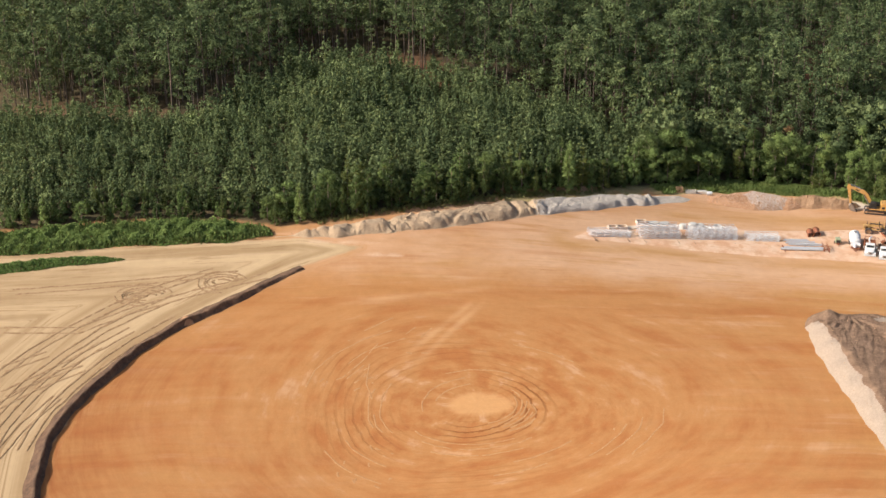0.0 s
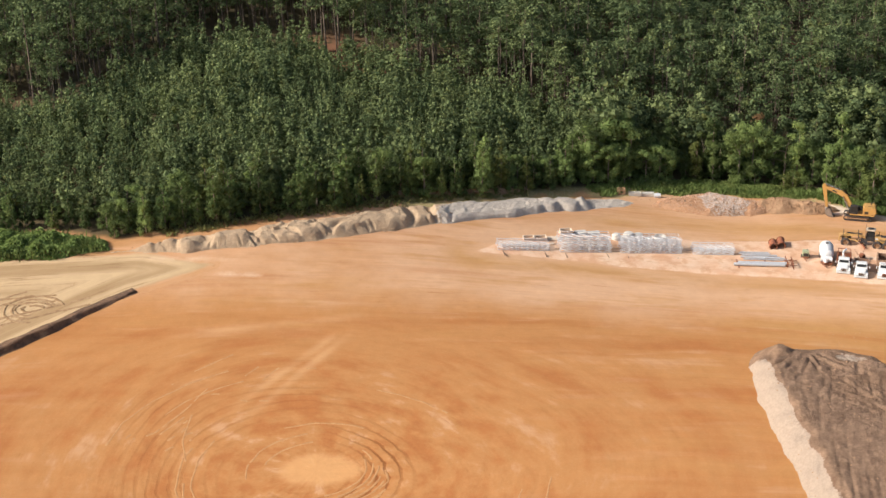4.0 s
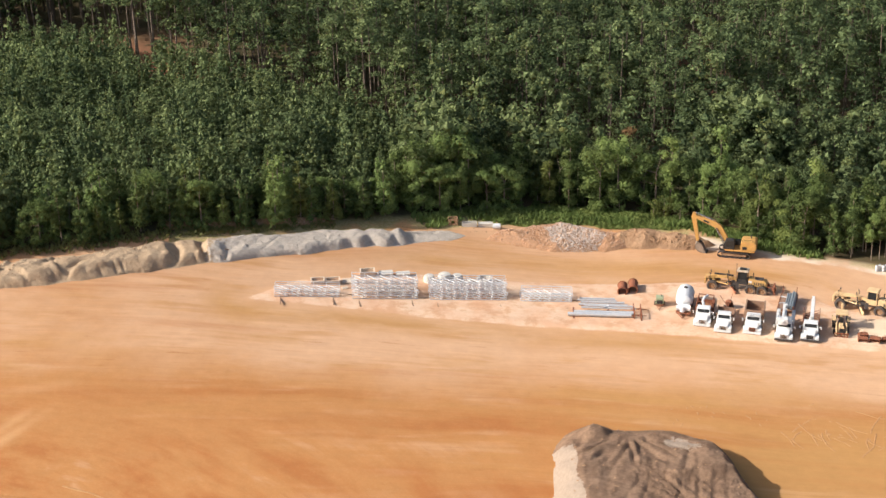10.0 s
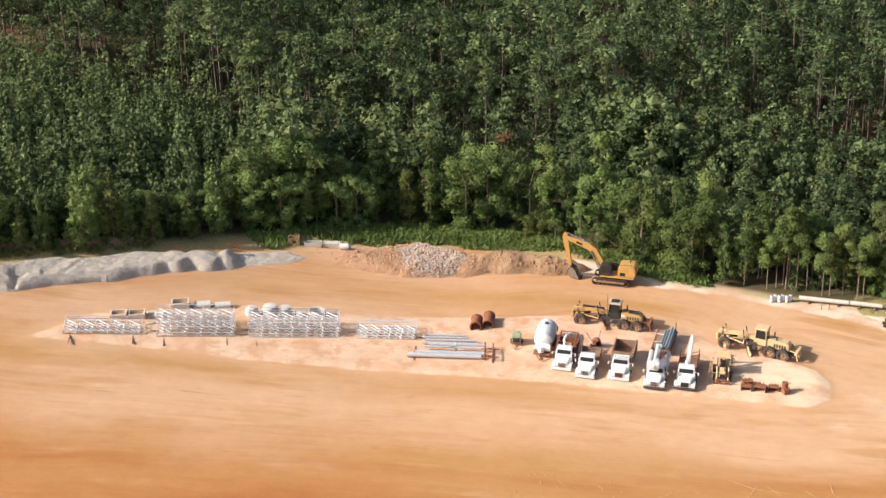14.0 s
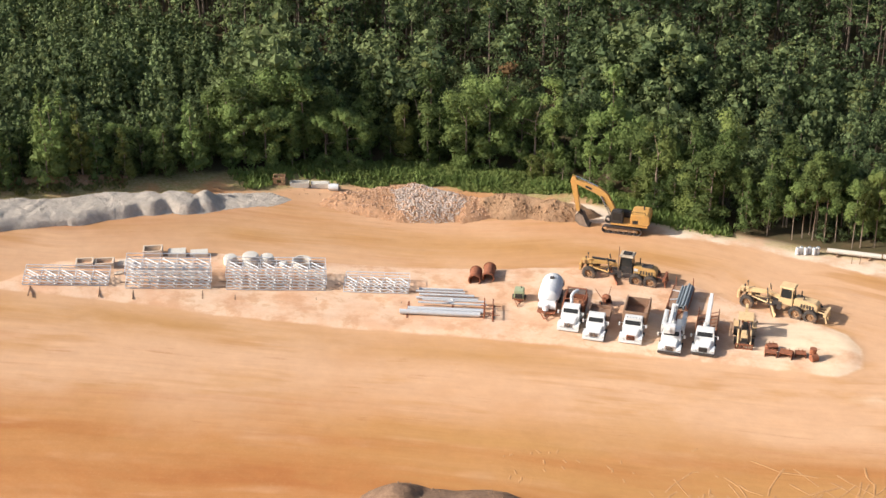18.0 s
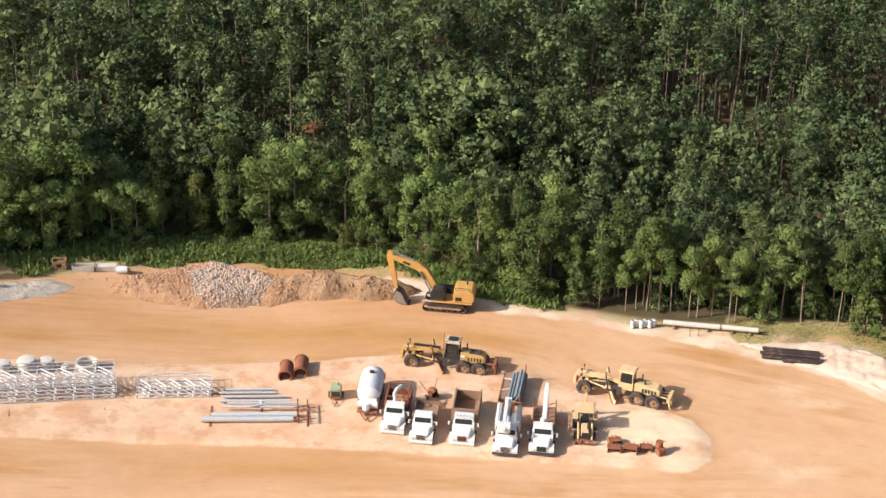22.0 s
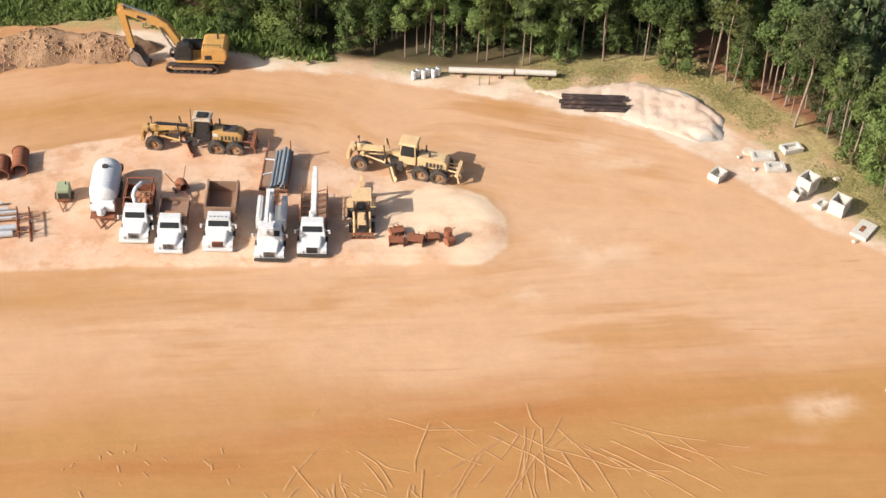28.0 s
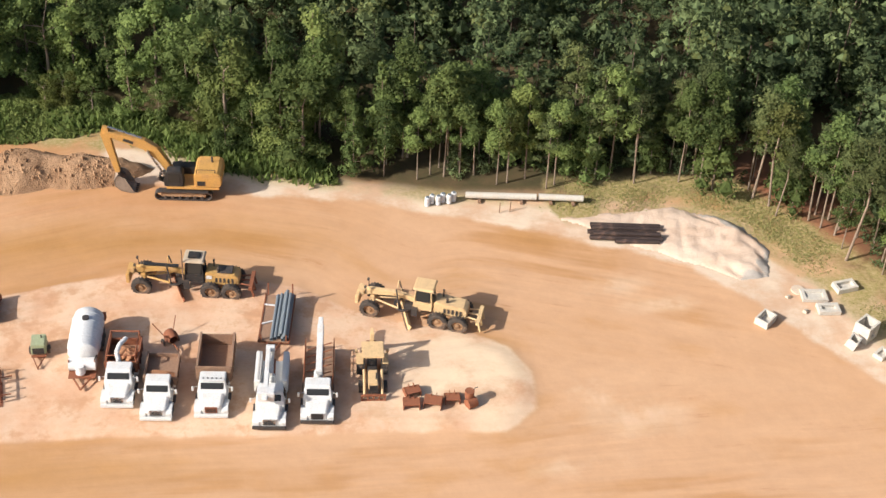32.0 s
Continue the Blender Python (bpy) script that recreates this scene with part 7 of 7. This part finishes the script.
for x, y, r, h, top in ((-23.2, 170.5, 0.75, 1.25, True), (-21.1, 171.0, 0.95, 1.45, True), (-19.4, 171.4, 0.8, 1.25, True), (-17.6, 171.2, 0.45, 0.8, True), (-15.7, 171.8, 1.05, 0.9, False)):
    e = thing("manhole_cone" if top else "manhole_ring", x, y, 0, label="pale precast manhole section standing on the pad", category="manhole", group="manhole sections")
    if top:
        pr = [(r, 0), (r, h * 0.72), (r * 0.85, h * 0.95), (r * 0.6, h), (0.02, h)]
        part("shell", lathe(B(), pr, 22), M_CONCW, e, "", 0, True)
    else:
        part("shell", lathe(B(), [(r, 0), (r, h), (r * 0.84, h), (r * 0.84, 0)], 26, closed=True), M_CONCW, e, "", 0, True)
    part("rim", lathe(B(), [(r, 0.02), (r * 1.06, 0.02), (r * 1.06, 0.14), (r, 0.14)], 22, closed=True), M_CONCW, e, "", 0, True)

# boxes at the foot of the trees
precast("crate", -21.1, 191.9, 5, (1.5, 1.2, 1.0), 0.12, "tan wooden crate with an open front by the weeds", M_TANDIRT, True, "containers by the weeds")
precast("trough", -18.6, 191.7, 3, (2.3, 0.9, 0.65), 0.1, "pale concrete trough by the weeds", M_CONCW, False, "containers by the weeds")
precast("trough", -16.2, 192.1, 3, (2.2, 0.9, 0.65), 0, "pale concrete block by the weeds", M_CONCW, False, "containers by the weeds")
e = thing("drum", -14.5, 191.6, 0, label="white drum lying by the weeds", category="drum")
part("body", lathe(B(), [(0.02, -0.6), (0.4, -0.58), (0.45, 0), (0.4, 0.58), (0.02, 0.6)], 16, (0, 0, 0.42), "X"), M_CHALK, e, "", 0, True)

# precast on the sand to the east
G2 = "precast concrete on the sand"
precast("catch_basin", 60.8, 160.1, 35, (1.45, 1.1, 0.62), 0.15, "small open pale concrete box on the sand", M_CONCW, group=G2)
precast("frame_slab", 65.8, 162.1, -12, (2.0, 1.3, 0.28), 0.30, "flat pale concrete frame with a rectangular opening", M_CONCW, group=G2)
precast("frame_slab", 68.7, 162.6, 5, (1.8, 1.1, 0.42), 0.24, "pale concrete frame with an opening on the grass", M_CONCW, group=G2)
precast("frame_slab", 66.2, 160.4, -10, (1.7, 1.1, 0.36), 0.3, "pale concrete frame with a square opening", M_CONCW, group=G2)
precast("catch_basin", 67.6, 157.2, 30, (1.5, 1.3, 1.45), 0.16, "tall pale concrete box with a round front opening", M_CONCW, True, G2)
precast("catch_basin", 66.1, 156.4, 40, (0.95, 0.8, 0.8), 0.14, "small tipped concrete box beside the tall one", M_CONCW, group=G2, tilt=14)
precast("catch_basin", 69.0, 154.1, 38, (1.5, 1.3, 1.3), 0.16, "tall pale concrete box open at the top", M_CONCW, group=G2)
precast("frame_slab", 67.9, 155.0, 30, (1.2, 0.8, 0.35), 0.2, "low concrete frame leaning by the tall box", M_CONCW, group=G2)
sl = precast("cover_slab", 69.9, 151.3, 38, (2.3, 1.4, 0.3), 0, "pale concrete cover slab with a rusty grate", M_CONCW, group=G2)
part("grate", box(B(), (-0.1, 0.1, 0.31), (0.8, 0.35, 0.04)), M_RUST, sl, "rusty iron grate")
e = thing("round_lid", 64.9, 163.0, 0, label="round pale concrete lid lying on the grass", category="concrete lid")
part("disc", rod(B(), (0, 0, 0), (0, 0, 0.14), 0.55, None, 22), M_CONC, e, "", 0, True)
for x, y, s in ((71.6, 149.4, 0.5), (72.6, 148.6, 0.7), (64.4, 160.6, 0.4), (70.8, 158.0, 0.45), (63.8, 162.4, 0.35), (68.6, 150.2, 0.4)):
    e = thing("broken_concrete", x, y, x * 37 % 90, label="broken lump of pale concrete on the sand", category="rubble", group="broken concrete")
    part("lump", box(B(), (0, 0, s * 0.25), (s * 1.4, s, s * 0.5), (4, 7, 0), (0.8, 0.7)), M_CONC, e, "", 0.04)
e = thing("stake", 63.2, 134.6, 0, label="short pale survey stake in the clay", category="stake")
part("post", box(B(), (0, 0, 0.45), (0.08, 0.08, 0.9)), M_CHALK, e)

# two browned trees among the green
rr = np.random.default_rng(5)
for x, y, h in ((72.5, 211.5, 9.0), (6.2, 214.0, 9.5)):
    t = thing("dying_tree", x, y, 30, label="browned dying tree among the green woods", category="tree")
    co, quads, cen, _ = crown("broad", h, rr, 700, 0.34)
    cm = raw_mesh("dying_crown", co, quads, smooth=False)
    hang("crown", cm, t, M_DRY)
    tco, tq = merged(trunk_pieces("broad", h, cen, rr))
    hang("trunk", raw_mesh("dying_trunk", tco, tq), t, M_BARK)


# ---- tyre and track marks pressed up in the clay ----
def tracks():
    lines = [[(-88.7, 111.0), (-85.4, 115.9), (-82.6, 121.4)], [(-88.0, 110.6), (-84.6, 115.4)], [(-84.0, 115.9), (-84.2, 109.9), (-82.8, 105.4)],
             [(-76.1, 126.4), (-78.5, 123.0)], [(-73.0, 126.5), (-76, 121.8)], [(-71.0, 125.4), (-67.5, 125.6)], [(-80.2, 128.8), (-86, 124)],
             [(-57.6, 99.4), (-55.7, 101.6), (-56.5, 104.5)], [(-60.8, 96.7), (-57.8, 97.8), (-56.0, 99.4)], [(-82.6, 102.6), (-81.8, 99), (-80.4, 96.9)],
             [(19.8, 133.6), (21.0, 135.3), (22.8, 137.2), (23.9, 137.2)], [(24.3, 137.2), (25.5, 135.7), (26.5, 133.3), (26.7, 132.2)],
             [(25.0, 137.0), (26.4, 135.2), (27.2, 132.4)], [(38.3, 136.7), (37.5, 134.0), (36.9, 130.1)], [(36.9, 136.2), (34.2, 133.6), (31.8, 131.7)],
             [(36.9, 134.6), (38.9, 132.2), (39.9, 129.5)], [(41.7, 134.7), (45.9, 130.8), (48.7, 127.7)], [(40.8, 134.2), (44.6, 130.4), (46.6, 127.6)],
             [(35.7, 135.9), (29.5, 133.1)], [(38.7, 134.3), (39.1, 131.7), (39.2, 129.6)], [(37.9, 136.6), (35.0, 131.0)], [(39.6, 135.2), (42.5, 131.5), (43.6, 128.0)],
             [(37.2, 136.9), (36.0, 133.0), (35.6, 129.0)], [(38.9, 136.4), (40.6, 132.6), (41.2, 128.6)], [(43.0, 135.4), (48.0, 131.6), (52.5, 128.4)], [(42.4, 136.0), (47, 133.4), (52, 131.4)],
             [(33.8, 135.0), (31.0, 131.8), (29.4, 128.8)], [(34.6, 137.6), (38, 134.2), (41.8, 131.8), (46, 130.6)], [(40.4, 137.4), (36.6, 133.2), (33.2, 129.6)],
             [(18.4, 135.2), (19.6, 132.6), (20.0, 130.0)], [(20.8, 136.6), (22.2, 133.4), (22.6, 130.4)], [(27.6, 139.4), (30.4, 137.4), (34.0, 136.6)], [(22.4, 139.9), (24.2, 141.0)],
             [(-150.5, 123.3), (-136.4, 123.6), (-127.6, 129.9), (-118.1, 134.9), (-104.3, 141.1)], [(-147.3, 112.4), (-139.8, 117.2)], [(-145.4, 105.8), (-135.3, 115.0), (-126.6, 124.4)],
             [(-152, 134.5), (-139, 136.5), (-124, 139.2), (-110, 141.6)], [(-148, 100), (-139, 109), (-132.5, 113.5)], [(-143, 86), (-139.5, 98), (-135.5, 106)]]
    for cx, cy, rx, ry in ((-127, 134.2, 4.6, 2.4), (-127, 134.2, 3.4, 1.6), (-127.4, 134.0, 2.2, 1.0), (-113.2, 138.6, 3.8, 2.6), (-113.2, 138.6, 2.6, 1.7)):
        lines.append([(cx + rx * math.cos(a * 0.5), cy + ry * math.sin(a * 0.5)) for a in range(11)])
    r = np.random.default_rng(9)
    for _ in range(14):
        a, ln, x, y = r.uniform(-1.15, 1.05), r.uniform(3, 9.5), 38 + r.normal(0, 4.6), 135.4 + r.normal(0, 1.3)
        bend = r.uniform(-0.4, 0.4)
        lines.append([(x, y), (x + 0.5 * ln * math.sin(a), y - 0.5 * ln * math.cos(a)), (x + ln * math.sin(a + bend * 0.5), y - ln * math.cos(a + bend * 0.5))])
    for _ in range(14):
        x, y, a = 22 + r.normal(0, 3.0), 134.5 + r.normal(0, 1.0), r.uniform(-0.9, 0.9)
        lines.append([(x, y), (x + 1.5 * math.sin(a), y - 1.5 * math.cos(a)), (x + 3.6 * math.sin(a + 0.25), y - 3.6 * math.cos(a + 0.25))])
    for _ in range(30):
        x, y = r.uniform(2, 21), r.uniform(135.0, 140)
        if float(inside(x, y, STOCKPILE)) < -0.4:
            lines.append([(x, y), (x + r.uniform(-0.2, 0.4), y - r.uniform(0.2, 0.6))])
    # arcs scraped round the turning circle: radius, first and last bearing in degrees
    for rad, a0, a1 in ((5.2, -80, 30), (5.9, -70, 45), (6.5, -62, 10), (7.1, -68, -8), (7.8, -60, -15), (8.6, -58, -25), (5.6, 95, 175), (7.4, 100, 200), (9.4, 60, 120),
                        (13.0, 150, 215), (14.6, 160, 205), (10.4, 215, 300), (11.6, 230, 310), (13.2, 240, 300), (20.5, -48, -18), (22.0, -44, -12), (24.6, -40, -5),
                        (21.0, 118, 150), (24.0, 120, 170), (17.5, 40, 75), (19.0, 205, 235), (22.5, 208, 240), (16.0, -75, -40), (18.4, -85, -60)):
        lines.append([(RING[0] + 1.25 * rad * math.cos(radians(a)) * r.uniform(0.985, 1.015), RING[1] + rad * math.sin(radians(a))) for a in np.linspace(a0, a1, max(4, int(abs(a1 - a0) / 9)))])
    for _ in range(34):
        a = radians(r.choice((220, 232, 160, 150, -30, 128)) + r.normal(0, 7))
        rad, ln, way = r.uniform(15, 25), r.uniform(0.8, 2.6), a + r.normal(1.1, 0.35)
        x, y = RING[0] + 1.25 * rad * math.cos(a), RING[1] + rad * math.sin(a)
        lines.append([(x, y), (x + 0.5 * ln * math.cos(way), y + 0.5 * ln * math.sin(way)), (x + ln * math.cos(way + 0.2), y + ln * math.sin(way + 0.2))])
    # wheel lines of the upper ground, sweeping along the bank
    edge = [(-131, 72), (-133.4, 84), (-134.2, 94), (-132.6, 102), (-129.6, 109), (-124.6, 117.5), (-117.6, 125.8), (-110.5, 132), (-103.5, 138.6)]
    for off in (3.4, 7.9, 11.0, 16.5):
        first, last = r.uniform(0, 0.3), r.uniform(0.6, 1.0)
        total = sum(math.dist(a, b) for a, b in zip(edge, edge[1:]))
        row = []
        for f in np.linspace(first, last, 9):
            x, y, nx, ny = line_point(edge, float(f * total))
            grow = off * (1.35 - 0.75 * f)
            row.append((x + nx * grow, y + ny * grow))
        lines.append(row)

    def press(name, label, rows, wide_of, high, colours):
        pieces = []
        for k, line in enumerate(rows):
            total = sum(math.dist(a, b) for a, b in zip(line, line[1:]))
            wide = wide_of(line)
            for lane in ((0.0,) if total < 1.5 or line[0][0] > -95 else (-0.8, 0.8)):
                ss = np.linspace(0, total * 0.999, max(4, int(total / 0.35)))
                for s in ss:
                    x, y, nx, ny = line_point(line, float(s))
                    w = wide * (1 + 0.4 * float(lumpy(s, lane * 9, 0.8)))
                    wob = lane + 0.12 * float(lumpy(s, lane * 5 + x, 1.5))
                    end = min(1.0, s / 1.2, (total - s) / 1.2) if total > 1.5 else 0.5
                    fade = max(0.0, end) * min(1.0, max(0.1, 0.75 + 0.6 * float(lumpy(s * 1.3, x + lane * 4, 1.2, 3.0))))
                    for o, h, f in ((-w, 0.0, 0.0), (-0.55 * w, 0.07, 0.75), (0.0, 0.02, 1.0), (0.55 * w, 0.07, 0.75), (w, 0.0, 0.0)):
                        px, py = x + nx * (o + wob), y + ny * (o + wob)
                        lie = gz(px, py) + 0.018 * float(lumpy(px, py, 2.6)) + 0.05 * float(lumpy(px, py, 7.0, 2.0))
                        pieces.append((px, py, lie + (0.010 + high * h if f and fade > 0.35 else -0.035) + 0.0008 * (k % 20)))
                pieces.append(len(ss))
        co, quads, base, run = [], [], 0, []
        for p in pieces:
            if isinstance(p, int):
                i = np.arange(p * 5).reshape(-1, 5) + base
                quads.append(np.stack([i[:-1, :-1], i[1:, :-1], i[1:, 1:], i[:-1, 1:]], -1).reshape(-1, 4))
                co += run
                base, run = base + p * 5, []
            else:
                run.append(p)
        me = raw_mesh(name, np.array(co), np.concatenate(quads))
        m, n, l, p = nodes_of(name + "_earth")
        pos = n.new("ShaderNodeNewGeometry").outputs["Position"]
        l.new(mixed(n, l, ramp(n, l, noise_node(n, l, pos, 1.2, 5, 0.7), 0.35, 0.65), *colours), p.inputs["Base Color"])
        p.inputs["Roughness"].default_value = 0.95
        p.inputs["Specular IOR Level"].default_value = 0.15
        me.materials.append(m)
        tagged(new(name, me), label, "tyre tracks", kind="stuff")

    press("tyre_tracks", "ridges of clay pressed up by tyres and blades", [q for q in lines if q[0][0] >= -95], lambda q: 0.18 if q[0][0] < 0 else 0.11, 0.06, ((0.385, 0.197, 0.083), (0.465, 0.255, 0.110)))
    press("sand_tracks", "wheel ridges of darker sand on the upper ground", [q for q in lines if q[0][0] < -95], lambda q: 0.24, 1.0, ((0.27, 0.16, 0.08), (0.40, 0.265, 0.145)))


tracks()
